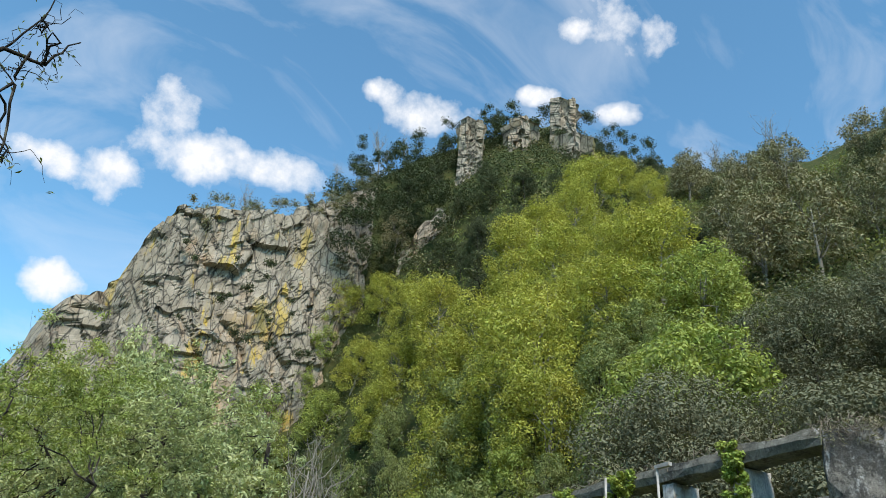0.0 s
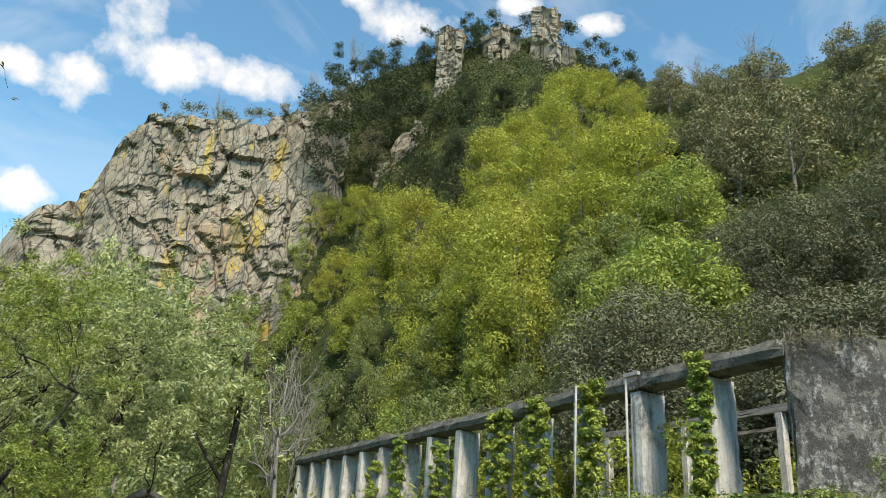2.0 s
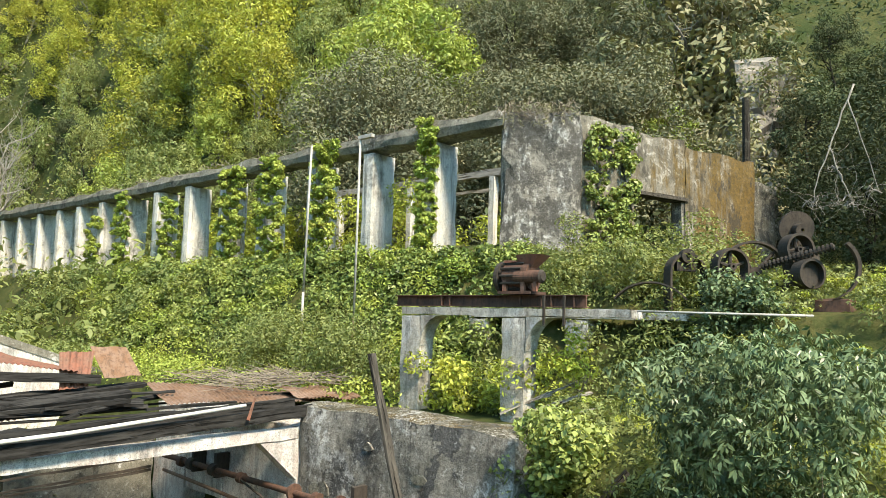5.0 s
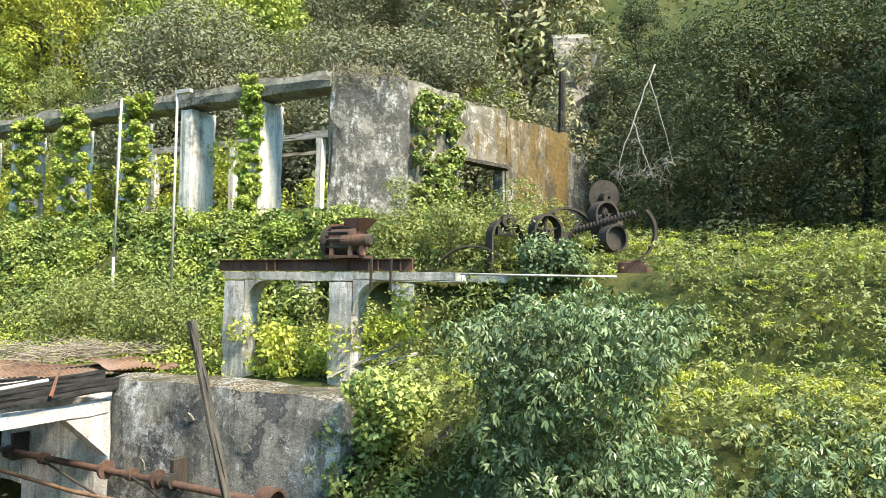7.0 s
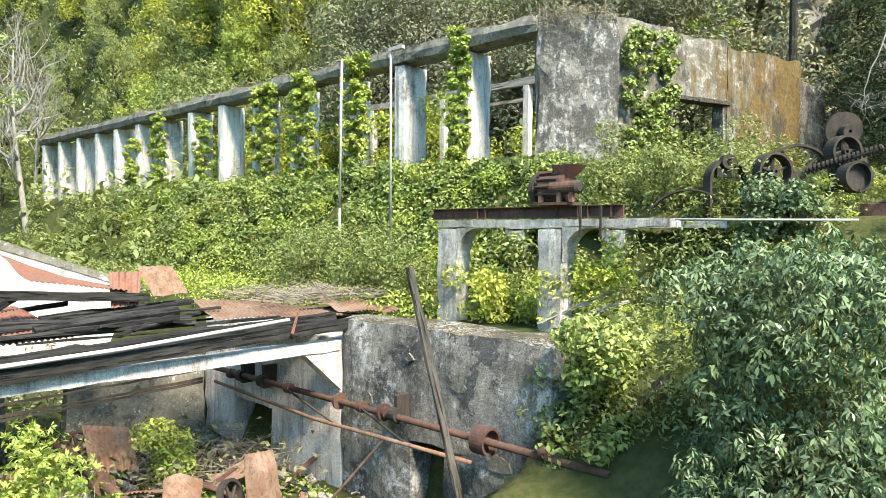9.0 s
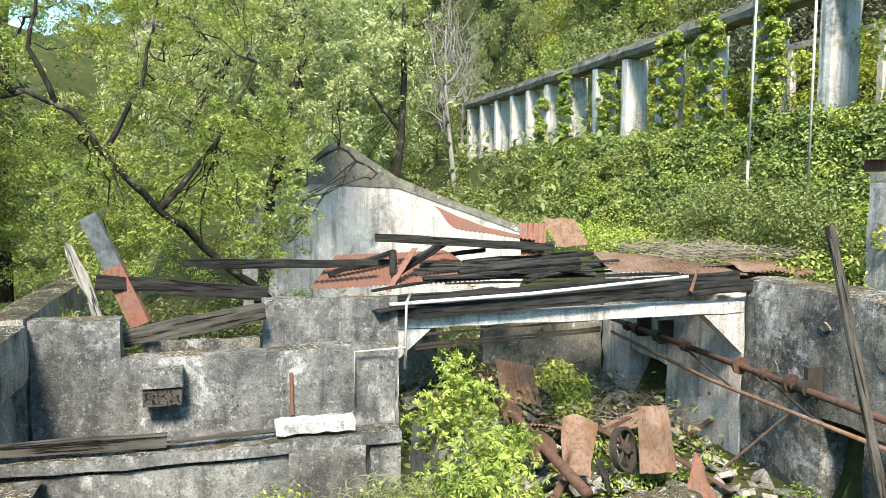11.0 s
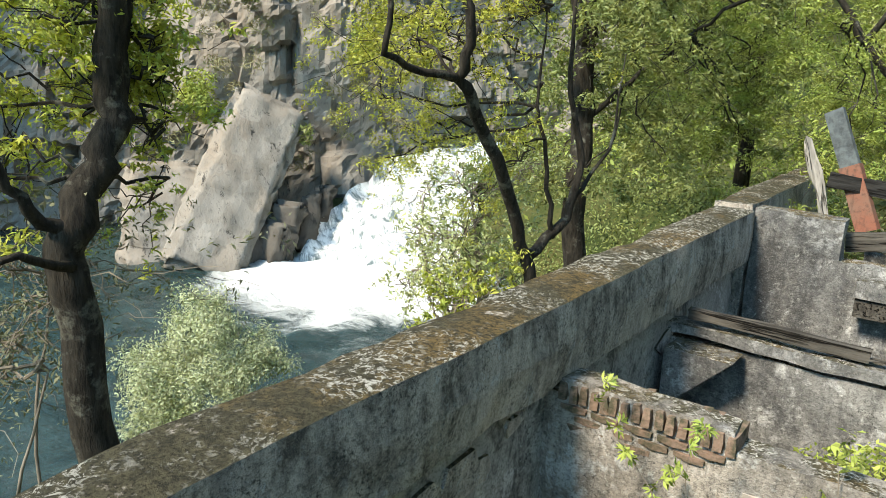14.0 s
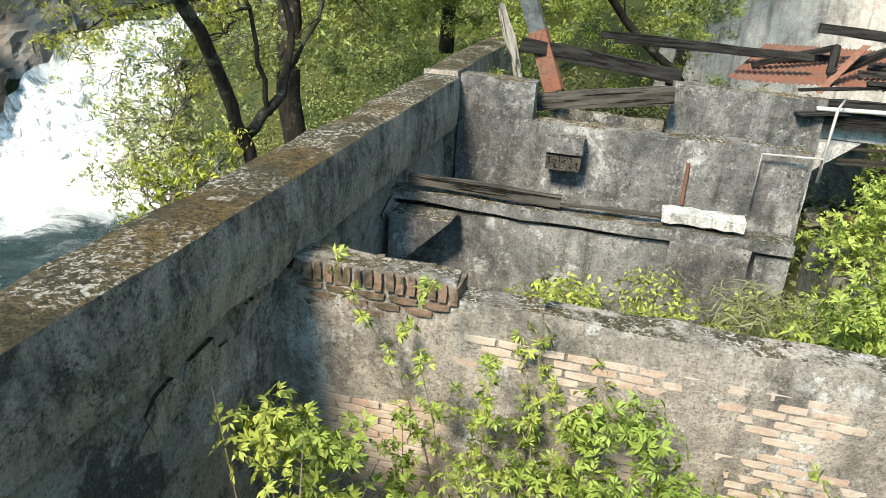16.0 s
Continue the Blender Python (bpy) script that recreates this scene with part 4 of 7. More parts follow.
for y in (3.5, 2.7, -1.2):
    part("hanger", Geo().slab(0.0, 0.3, y - 0.05, y + 0.05, -0.16, 0.32, 0.2, 0.004, 0.008), DARK_IRON, shaft, "dark cast hanger bracket")
    part("bearing", Geo().disc((0, y, 0), (0, 1, 0), 0.12, 0.16, 12), DARK_IRON, shaft)
lower = thing("lower_pipe", "thin rusty pipe below the line shaft", "pipe", (8.05, 10.0, -3.3))
part("rod", Geo().tube([(0.05, 4.4, 0.12), (0.0, 0.8, -0.05), (0, -3.0, -0.02)], 0.035, 8), BROWN_SHEET, lower, smooth=True)
part("stay", Geo().tube([(0, -1.1, -0.05), (-0.35, 0.0, -1.35)], 0.025, 6), BROWN_SHEET, lower)
part("stay", Geo().tube([(0.1, 1.9, 0.36), (0.0, 0.2, -0.04)], 0.02, 6), DARK_IRON, lower)
part("stay", Geo().tube([(0.1, -0.3, 0.36), (0.0, -1.6, -0.02)], 0.02, 6), DARK_IRON, lower)
stick("leaning_plank", "tall weathered plank leaning up from the yard", (7.5, 6.55, -4.2), (7.5, 7.77, -0.46), 0.15, 0.07, OLD_WOOD, "plank")
stick("leaning_plank", "dark timber leaning in the ivy", (8.6, 5.6, -3.2), (9.3, 4.6, -1.9), 0.16, 0.1, OLD_WOOD, "plank")
for z in (-2.62, -2.80, -2.86):
    stick("dark_rail", "dark iron rail across the open room", (3.1, 12.4, z), (6.9, 12.7, z + 0.08), 0.05, 0.06, DARK_IRON, "rail", "iron rails")
shaft2 = thing("fallen_shaft", "rusty shaft with flanges lying in the weeds", "shaft", (4.55, 10.0, -4.05))
part("rod", Geo().tube([(0.1, 5.2, 0.45), (0, -1.4, -0.05)], 0.08, 12), RUST, shaft2, smooth=True)
for y in (0.3, 0.12):
    part("flange", Geo().disc((0, y, 0.02), (0, 1, -0.07), 0.24, 0.07, 24), RUST, shaft2)
for y in (1.6, 3.6, 4.4):
    part("collar", Geo().disc((0.06, y, 0.15), (0, 1, -0.07), 0.17, 0.22, 18), RUST, shaft2)
part("drum", Geo().tube([(0.05, 2.5, 0.2), (0.06, 3.1, 0.26)], 0.16, 16), RUST, shaft2)
wheel("spoked_wheel", "rusty spoked wheel leaning in the scrap", (5.75, 9.75, -4.0), (0.5, -0.8, 0.25), 0.34, 0.1, 6, DARK_IRON)
wheel("spoked_wheel", "small rusty wheel among the debris", (5.2, 14.2, -4.0), (0.3, -0.9, 0.2), 0.32, 0.1, 6, RUST)


def plate(name, label, corners, material, thick=0.012, bulge=0.05, seed=0):
    a, b, c, d = (Vector(p) for p in corners)
    n = (b - a).cross(d - a).normalized()
    g = Geo().grid(lambda u, v: a.lerp(b, u).lerp(d.lerp(c, u), v) + n * (bulge * noise.noise((u * 2.3, v * 2.3, seed)) + bulge * math.sin(u * math.pi)), 10, 10)
    g.add([p - n * thick for p in g.v], [tuple(reversed(f)) for f in list(g.f)])
    g.v = [Vector(p) - a for p in g.v]
    ob = part(name, g, material, smooth=True)
    ob.location = a
    return tagged(ob, label, "metal plate")


plate("curved_plate", "upright curved plate with orange rust streaks", [(5.95, 9.6, -4.35), (6.5, 9.45, -4.3), (6.45, 9.7, -3.35), (6.0, 9.8, -3.35)], BROWN_SHEET, 0.02, 0.10, 1)
plate("bent_plate", "bent ochre rusted plate lying in weeds", [(4.75, 9.8, -4.45), (5.1, 9.6, -4.3), (5.75, 10.6, -3.85), (5.15, 10.7, -3.75)], BROWN_SHEET, 0.02, 0.12, 2)
plate("torn_plate", "torn dark red plate standing on a corner", [(6.0, 8.6, -4.6), (6.7, 8.5, -4.6), (6.5, 8.7, -4.2), (6.35, 8.8, -3.75)], RED_SHEET, 0.015, 0.05, 3)
corrugated("roof_sheet", "rusted corrugated offcut among the debris", [(5.2, 13.6, -4.3), (5.9, 13.2, -4.35), (6.1, 14.1, -3.75), (5.3, 14.3, -3.6)], BROWN_SHEET, 7, seed=9)
for i, (x, y, s, h) in enumerate([(4.4, 12.2, 0.45, 0.5), (3.5, 10.9, 0.5, 0.5), (5.7, 8.6, 0.55, 0.35)]):
    tagged(part("concrete_block", Geo().slab(x - s, x + s, y - 0.3, y + 0.3, -4.75, -4.4 + h * 0.6, 0.2, 0.05, 0.06), GREY_WALL), "broken grey concrete block in the weeds", "block")
rng_yard = random.Random(8)
for i in range(26):
    x, y = rng_yard.uniform(4.0, 8.2), rng_yard.uniform(8.4, 15.0)
    a = rng_yard.uniform(0, math.pi)
    length = rng_yard.uniform(0.5, 1.6)
    stick("scrap_board", "broken board in the yard rubbish", (x, y, -4.55), (x + length * math.cos(a), y + length * math.sin(a), -4.5 + rng_yard.uniform(0, 0.4)),
          rng_yard.uniform(0.06, 0.16), 0.04, rng_yard.choice([OLD_WOOD, CHAR, RUST]), "board", "yard rubbish")

rubble_rng = random.Random(41)
g = Geo()
for _ in range(520):
    x, y, r = rubble_rng.uniform(3.4, 8.3), rubble_rng.uniform(8.2, 15.2), rubble_rng.uniform(0.04, 0.17)
    g.slab(-r, r, -r * 0.7, r * 0.7, -r * 0.4, r * 0.4, 0.3, 0.02, 0.02, m=pose(x, y, near_ground(x, y) + 0.03 + rubble_rng.uniform(0, 0.16), rubble_rng.uniform(-40, 40), rubble_rng.uniform(-40, 40), rubble_rng.uniform(0, 180)))
tagged(part("rubble", g, BRICK_PLASTER), "broken plaster and brick rubble on the yard floor", "rubble", kind="stuff")
for x, y, z, tilt, spin in ((4.3, 13.4, -4.2, 24, 30), (6.9, 11.6, -4.25, -18, 75), (5.4, 11.9, -4.3, 15, 120)):
    a = pose(x, y, z, tilt, 8, spin)
    corrugated("roof_sheet", "rusted corrugated sheet fallen among the rubble", [a @ Vector(c) for c in ((-0.55, -0.4, 0), (0.55, -0.4, 0), (0.5, 0.4, 0), (-0.5, 0.45, 0))], BROWN_SHEET, 12, seed=int(spin))

# ---- loading platform with its machine ----
stand_frame = thing("platform", "weathered concrete platform frame on square legs", "platform", (11.0, 8.9, -1.8))
for y in (-1.3, 1.2):
    for x in (0.0, 2.2):
        part("leg", Geo().slab(x - 0.2, x + 0.22, y - 0.27, y + 0.27, -0.3, 1.95, 0.25, 0.015, 0.025), PLATFORM, stand_frame)
for x in (0.0, 2.2):
    part("cross_beam", Geo().slab(x - 0.2, x + 0.22, -3.6, 1.47, 1.95, 2.12, 0.3, 0.015, 0.02), PLATFORM, stand_frame)
for y0 in (1.2 - 0.27, -1.3 - 0.27):
    g = Geo()
    outline = [(y0, 1.95), (y0, 1.35)] + [(y0 - 0.5 * (1 - math.cos(t * math.pi / 12)), 1.35 + 0.6 * math.sin(t * math.pi / 12)) for t in range(1, 7)]
    front, back = [(-0.18, y, z) for y, z in outline], [(0.2, y, z) for y, z in outline]
    n = len(outline)
    g.add(front + back, [tuple(range(n))[::-1], tuple(range(n, 2 * n))] + [(i, (i + 1) % n, n + (i + 1) % n, n + i) for i in range(n)])
    part("curved_bracket", g, PLATFORM, stand_frame)
ibeam = thing("steel_beam", "rust-red steel beam lying on the platform", "beam", (10.95, 8.4, 0.33))
part("web", Geo().slab(-0.02, 0.02, -2.2, 2.2, 0.012, 0.2, 0.6, 0.002, 0.0), RUST, ibeam)
for z in (0.0, 0.2):
    part("web_edge", Geo().slab(-0.1, 0.1, -2.2, 2.2, z, z + 0.014, 0.6, 0.002, 0.0), RUST, ibeam)
for y in (-2.0, -1.55, -1.35, -0.9, 0.75, 0.95):
    part("stiffener", Geo().slab(-0.09, -0.02, y - 0.008, y + 0.008, 0.014, 0.2, 0.3, 0.0, 0.0), RUST, ibeam)
for y in (-1.9, -1.5):
    part("strap", Geo().slab(-0.24, -0.21, y - 0.02, y + 0.02, -0.32, 0.2, 0.3, 0.002, 0.0), DARK_IRON, ibeam)
mach = thing("crusher", "rusty crusher with feed hopper on the steel beam", "machine", (11.0, 7.55, 0.55))
mach.scale = (0.87, 0.87, 0.87)
part("base", Geo().slab(-0.3, 0.3, -0.42, 0.42, 0.0, 0.08, 0.3, 0.004, 0.01), RUST, mach)
part("body", Geo().tube([(0, -0.28, 0.38), (0, 0.32, 0.38)], 0.3, 22), RUST, mach, smooth=False)
part("flywheel", Geo().disc((0, 0.46, 0.36), (0, 1, 0), 0.34, 0.09, 28, 0.0), DARK_IRON, mach)
part("motor", Geo().tube([(-0.22, -0.62, 0.36), (-0.22, 0.0, 0.36)], [0.13, 0.13], 18), RUST, mach)
part("motor_cap", Geo().tube([(-0.22, -0.67, 0.36), (-0.22, -0.62, 0.36)], [0.09, 0.14], 18), DARK_IRON, mach)
hop = []
for z, w, d, y in ((0.56, 0.12, 0.12, -0.18), (0.82, 0.24, 0.28, -0.26)):
    hop += [(-w, y - d, z), (w, y - d, z), (w, y + d, z), (-w, y + d, z)]
inner = [tuple(a * (0.93 if i < 2 else 1) + (0.0 if i != 1 else -0.015) for i, a in enumerate(p)) for p in hop]
part("hopper", Geo().add(hop + inner, [(0, 1, 5, 4), (1, 2, 6, 5), (2, 3, 7, 6), (3, 0, 4, 7), (9, 8, 12, 13), (10, 9, 13, 14), (11, 10, 14, 15), (8, 11, 15, 12), (4, 5, 13, 12), (5, 6, 14, 13), (6, 7, 15, 14), (7, 4, 12, 15)]), RED_SHEET, mach, "dull red sheet hopper")
part("cover", Geo().slab(-0.22, 0.22, 0.0, 0.34, 0.66, 0.72, 0.2, 0.004, 0.01), RED_SHEET, mach)
for y in (-0.5, -0.2, 0.25):
    part("foot", Geo().slab(-0.3, -0.2, y - 0.05, y + 0.05, 0.05, 0.3, 0.2, 0.004, 0.01), RED_SHEET, mach)
for i in range(7):
    t = i * math.pi / 6
    part("bolt", Geo().disc((-0.3 * math.sin(t) - 0.02, 0.1, 0.38 + 0.3 * math.cos(t)), (0, 1, 0), 0.03, 0.5, 6), DARK_IRON, mach)

tagged(part("pipe_rail", Geo().tube([(11.05, 6.1, 0.30), (11.0, 4.4, 0.27), (11.0, 2.7, 0.25)], 0.018, 8), PIPE_GREY, smooth=True), "grey pipe running on from the platform edge", "pipe")
for x, y0, y1, z0, z1, arm in ((12.2, 13.3, 13.32, -1.5, 4.56, True), (12.2, 15.28, 15.22, -0.9, 4.6, False)):
    pole = thing("pole", "thin grey metal pole rising from the ivy bank", "pole", (x, y0, z0), group="poles")
    part("shaft", Geo().tube([(0, 0, 1.6), (0, y1 - y0, z1 - z0)], 0.03, 10), PIPE_GREY, pole, smooth=True)
    part("base", Geo().tube([(0, 0, -0.3), (0, 0, 1.6)], 0.034, 10), BROWN_SHEET if arm else PIPE_GREY, pole, smooth=True)
    if arm:
        part("arm", Geo().slab(-0.05, 0.06, -0.42, 0.06, z1 - z0 - 0.06, z1 - z0 + 0.03, 0.2, 0.002, 0.002), PIPE_GREY, pole)

# ---- old belt machinery on the terrace ----
MACHINE = Vector((14.0, 5.5, 0.3))
arch = thing("old_machine", "old dark iron belt machine overgrown with weeds", "machine", tuple(MACHINE))


def on_machine(az, el, d):
    return Vector(ray_point(az, el, d)) - MACHINE


def facing(az, el=0.0):
    return Vector((math.sin(radians(az)) * math.cos(radians(el)), math.cos(radians(az)) * math.cos(radians(el)), math.sin(radians(el))))


def band(name, c, axis, r, width, a0=0, a1=360, thick=0.045, label="", legs=0.0):
    """A flat belt rim, or a stretch of one: angles run from the side over the top."""
    axis = axis.normalized()
    side = axis.cross(Vector((0, 0, 1))).normalized()
    up = side.cross(axis)
    steps = max(6, int((a1 - a0) / 10))
    path = [(r * math.cos(radians(a0 + (a1 - a0) * i / steps)), r * math.sin(radians(a0 + (a1 - a0) * i / steps))) for i in range(steps + 1)]
    if legs:
        path = [(path[0][0], -legs)] + path + [(path[-1][0], -legs)]
    g, rings = Geo(), []
    for u, v in path:
        k = (r - thick) / r
        lo = v * k if v > 0 else v
        rings += [c + side * x + up * y + axis * w for x, y, w in ((u, v, -width / 2), (u, v, width / 2), (u * k, lo, width / 2), (u * k, lo, -width / 2))]
    g.add(rings, [(4 * i + j, 4 * i + (j + 1) % 4, 4 * i + 4 + (j + 1) % 4, 4 * i + 4 + j) for i in range(len(path) - 1) for j in range(4)]
          + [(0, 1, 2, 3), tuple(len(rings) - 1 - j for j in range(4))])
    return part(name, g, DARK_IRON, arch, label)


def hub_and_spokes(c, axis, r, n):
    axis = axis.normalized()
    part("hub", Geo().disc(c, axis, r * 0.2, 0.22, 16, 0.03), DARK_IRON, arch)
    s = axis.orthogonal().normalized()
    for i in range(n):
        d = Matrix.Rotation(2 * math.pi * (i + 0.3) / n, 3, axis) @ s
        part("spoke", Geo().tube([c + d * r * 0.15, c + d * r * 0.95], [0.04, 0.028], 6), DARK_IRON, arch)


band("arch", on_machine(67.7, 4.2, 15.1), facing(36), 0.40, 0.26, 0, 180, legs=0.75, label="arched iron belt guard")
part("cap_pulley", Geo().disc(on_machine(67.8, 5.5, 15.0), facing(40), 0.14, 0.16, 20, 0.05), DARK_IRON, arch)
part("cap_bracket", Geo().slab(-0.22, 0.22, -0.06, 0.06, -0.2, 0.0, 0.1, 0.004, 0.01, m=Matrix.Translation(on_machine(67.7, 5.1, 15.05)) @ pose(0, 0, 0, 0, 0, -36)), DARK_IRON, arch)
band("belt_pulley", on_machine(70.8, 4.7, 15.0), facing(34), 0.36, 0.24, label="wide flat belt pulley")
hub_and_spokes(on_machine(70.8, 4.7, 15.0), facing(34), 0.36, 5)
band("large_rim", on_machine(72.4, 4.2, 15.3), facing(52), 0.64, 0.16, label="large flat iron rim")
hub_and_spokes(on_machine(72.4, 4.2, 15.3), facing(52), 0.64, 5)
part("flange_disc", Geo().disc(on_machine(75.2, 7.4, 15.4), facing(52, 8), 0.33, 0.07, 30, 0.05), DARK_IRON, arch, "dark round iron flange disc")
part("flange_boss", Geo().disc(on_machine(75.4, 7.3, 15.3), facing(52, 8), 0.12, 0.3, 18, 0.03), DARK_IRON, arch)
band("belt_pulley", on_machine(75.2, 5.9, 15.0), facing(36), 0.30, 0.26)
hub_and_spokes(on_machine(75.2, 5.9, 15.0), facing(36), 0.30, 4)
band("belt_pulley", on_machine(75.9, 4.2, 14.6), facing(36), 0.27, 0.26)
part("pulley_web", Geo().disc(on_machine(75.9, 4.2, 14.6), facing(36), 0.26, 0.04, 24), DARK_IRON, arch)
band("broken_rim", on_machine(76.9, 4.7, 14.7), facing(62), 0.60, 0.15, -75, 48, 0.06, label="broken half of a heavy rim")
part("bearing_block", Geo().slab(-0.3, 0.3, -0.25, 0.25, -0.5, 0.2, 0.2, 0.01, 0.03, m=Matrix.Translation(on_machine(75.6, 5.0, 15.1))), DARK_IRON, arch)
part("rusted_base", Geo().slab(-0.25, 0.25, -0.32, 0.32, -1.0, 0.5, 0.25, 0.02, 0.04, m=Matrix.Translation(on_machine(77.5, 0.6, 14.9))), RUST, arch, "rust-brown iron base")
band("curved_guard", on_machine(65.2, 0.2, 14.4), facing(70), 0.85, 0.3, 38, 142, 0.03, label="low curved sheet guard")
chain_a, chain_b = Vector(ray_point(72.9, 4.7, 14.7)), Vector(ray_point(77.6, 6.1, 14.5))
chain = thing("drive_chain", "ribbed iron drive shaft across the wheels", "shaft", tuple(chain_a))
part("rod", Geo().tube([(0, 0, 0), chain_b - chain_a], 0.04, 8), DARK_IRON, chain, smooth=True)
for i in range(18):
    part("rib", Geo().disc((chain_b - chain_a) * ((i + 0.5) / 18), chain_b - chain_a, 0.075, 0.035, 12), DARK_IRON, chain)
tagged(part("pipe_end", Geo().tube([(13.4, 2.55, -0.42), (13.8, 1.95, -0.38)], 0.26, 18), DARK_IRON), "short wide iron pipe lying in the weeds", "pipe")
tagged(part("dark_post", Geo().tube([(24.0, 7.8, 3.5), (24.0, 7.8, 7.6)], [0.14, 0.12], 8), BARK_DARK), "dark wooden post on the slope", "post")
for i in range(9):
    a = rng_yard.uniform(-0.5, 0.5)
    y, z = rng_yard.uniform(6.3, 8.6), rng_yard.uniform(-1.5, -1.0)
    stick("log", "old split log piled under the platform", (13.0, y, z), (13.3 + rng_yard.uniform(-0.3, 0.3), y + 1.3 * math.cos(a), z + 0.6 * math.sin(a)), 0.13, 0.13, OLD_WOOD, "log", "log pile")

# ---- cliffs ----
def chance(a, b, c):
    """A number from 0 to 1 that belongs to three whole numbers."""
    t = math.sin(a * 127.1 + b * 311.7 + c * 74.7) * 43758.5453
    return t - math.floor(t)


def crag(name, label, line, base, top, depth, material, seed, cell=3.0, step=0.6, lean=0.15, jump=0.55, crack=0.3, warped=0.12):
    """A blocky rock face along a plan line [(x, y), ...]; base and top give its heights along it (0 to 1)."""
    pts = [Vector((*p, 0)) for p in line]
    runs = [0.0]
    for a, b in zip(pts, pts[1:]):
        runs.append(runs[-1] + (b - a).length)
    total = runs[-1]

    def at(u, v):
        s = u * total
        i = max(k for k in range(len(pts) - 1) if runs[k] <= s + 1e-6)
        d = (pts[i + 1] - pts[i]).normalized()
        n = Vector((d.y, -d.x, 0))
        p = pts[i] + d * (s - runs[i])
        lo, hi = between(u, base), between(u, top)
        hi += depth * 0.8 * noise.noise((s * 0.16, seed, 0)) + depth * 0.7 * (chance(math.floor(s / cell * 1.3), seed, 2) - 0.5) + depth * 0.4 * (chance(math.floor(s / cell * 4.1), seed, 4) - 0.5)
        back = max(0.0, v - 0.86) / 0.14
        z = lo + (hi - lo) * min(1.0, v / 0.86)
        warp = noise.noise_vector(Vector((s, z, seed)) * 0.3) * cell * warped
        far = depth * 0.6 * noise.noise(Vector((s, z * 0.4, seed)) * 0.1)
        # upright joints and broken ledges at three sizes, every block set back and tilted by chance
        for wide, high, tall in ((cell, cell * 1.7, 1.0), (cell * 0.43, cell * 0.62, 0.45), (cell * 0.17, cell * 0.3, 0.2)):
            col = (s + 0.22 * z + warp.x * 2.2) / wide + 0.5 * noise.noise((z / high, seed, wide))
            row = (z - 0.18 * s + warp.y * 2.2) / high + 7.0 * chance(math.floor(col), seed, 1)
            i0, j0 = math.floor(col), math.floor(row)
            fx, fz = col - i0 - 0.5, row - j0 - 0.5
            far += depth * tall * (jump * 1.5 * (chance(i0, j0, seed) - 0.5) + 1.1 * (chance(i0, j0, seed + 3) - 0.5) * fx + 0.9 * (chance(i0, j0, seed + 5) - 0.6) * fz)
            far -= depth * (0.1 + crack) * tall * max(0.0, 1 - (0.5 - abs(fx)) / 0.10)
        far += depth * 0.02 * noise.noise(Vector((s, z, seed)) * 1.1)
        p = p + n * (far - (z - lo) * lean - back * depth * 3)
        p.z = z - back * 0.6 + back * 0.5 * noise.noise((s, v * 9, 1))
        return p

    h = max(t[1] for t in top) - min(b[1] for b in base)
    g = Geo().grid(at, max(8, min(260, int(total / step))), max(8, min(190, int(h * 1.15 / step))))
    return tagged(part(name, g, material), label, "cliff", kind="structure")


# the great cliff up the valley, and the towers below the summit
crag("cliff_valley", "great grey cliff face streaked with yellow lichen", [polar(-7, 104), polar(-3, 106), polar(2, 102), polar(8, 104), polar(14, 106), polar(19, 112)],
     [(0, 10), (0.3, 12), (0.6, 15), (1, 25)], [(0, 22), (0.08, 31), (0.12, 40), (0.21, 46.5), (0.26, 52), (0.335, 58.5), (0.52, 61.5), (0.685, 64.5), (0.83, 70), (0.92, 74), (1, 77)], 2.2, CLIFF_ROCK, 1, 6.5, 0.34, 0.06, 0.4, 0.06, 0.1)
crag("cliff_step", "lower grey rock step with yellow lichen below the summit", [polar(20.8, 109), polar(24, 107), polar(28, 109)],
     [(0, 50), (1, 54)], [(0, 62), (0.25, 67), (0.5, 71), (0.75, 68), (1, 69)], 1.1, CLIFF_ROCK, 2, 3.4, 0.4, 0.1)
for i, (az, wide, lo, hi, d) in enumerate([(26.6, 1.8, 62, 98, 114), (31.3, 1.6, 66, 100, 115), (35.6, 1.9, 68, 106, 116), (36.6, 1.1, 66, 92, 112)]):
    crag("rock_tower", "blocky grey rock tower near the summit", [polar(az - wide, d + 2.5), polar(az - wide * 0.7, d), polar(az + wide * 0.7, d), polar(az + wide, d + 2.5)],
         [(0, lo), (1, lo)], [(0, hi - 5), (0.3, hi), (0.7, hi), (1, hi - 6)], 1.5, CLIFF_ROCK, 3 + i, 3.0, 0.35, 0.06)
crag("cliff_summit", "rough summit rocks half covered by scrub", [polar(20, 124), polar(25, 123), polar(30, 124), polar(35, 124), polar(40, 127)],
     [(0, 50), (1, 60)], [(0, 84), (0.2, 90), (0.5, 100), (0.78, 104), (1, 95)], 1.5, CLIFF_ROCK, 15, 4.5, 0.7, 0.15)

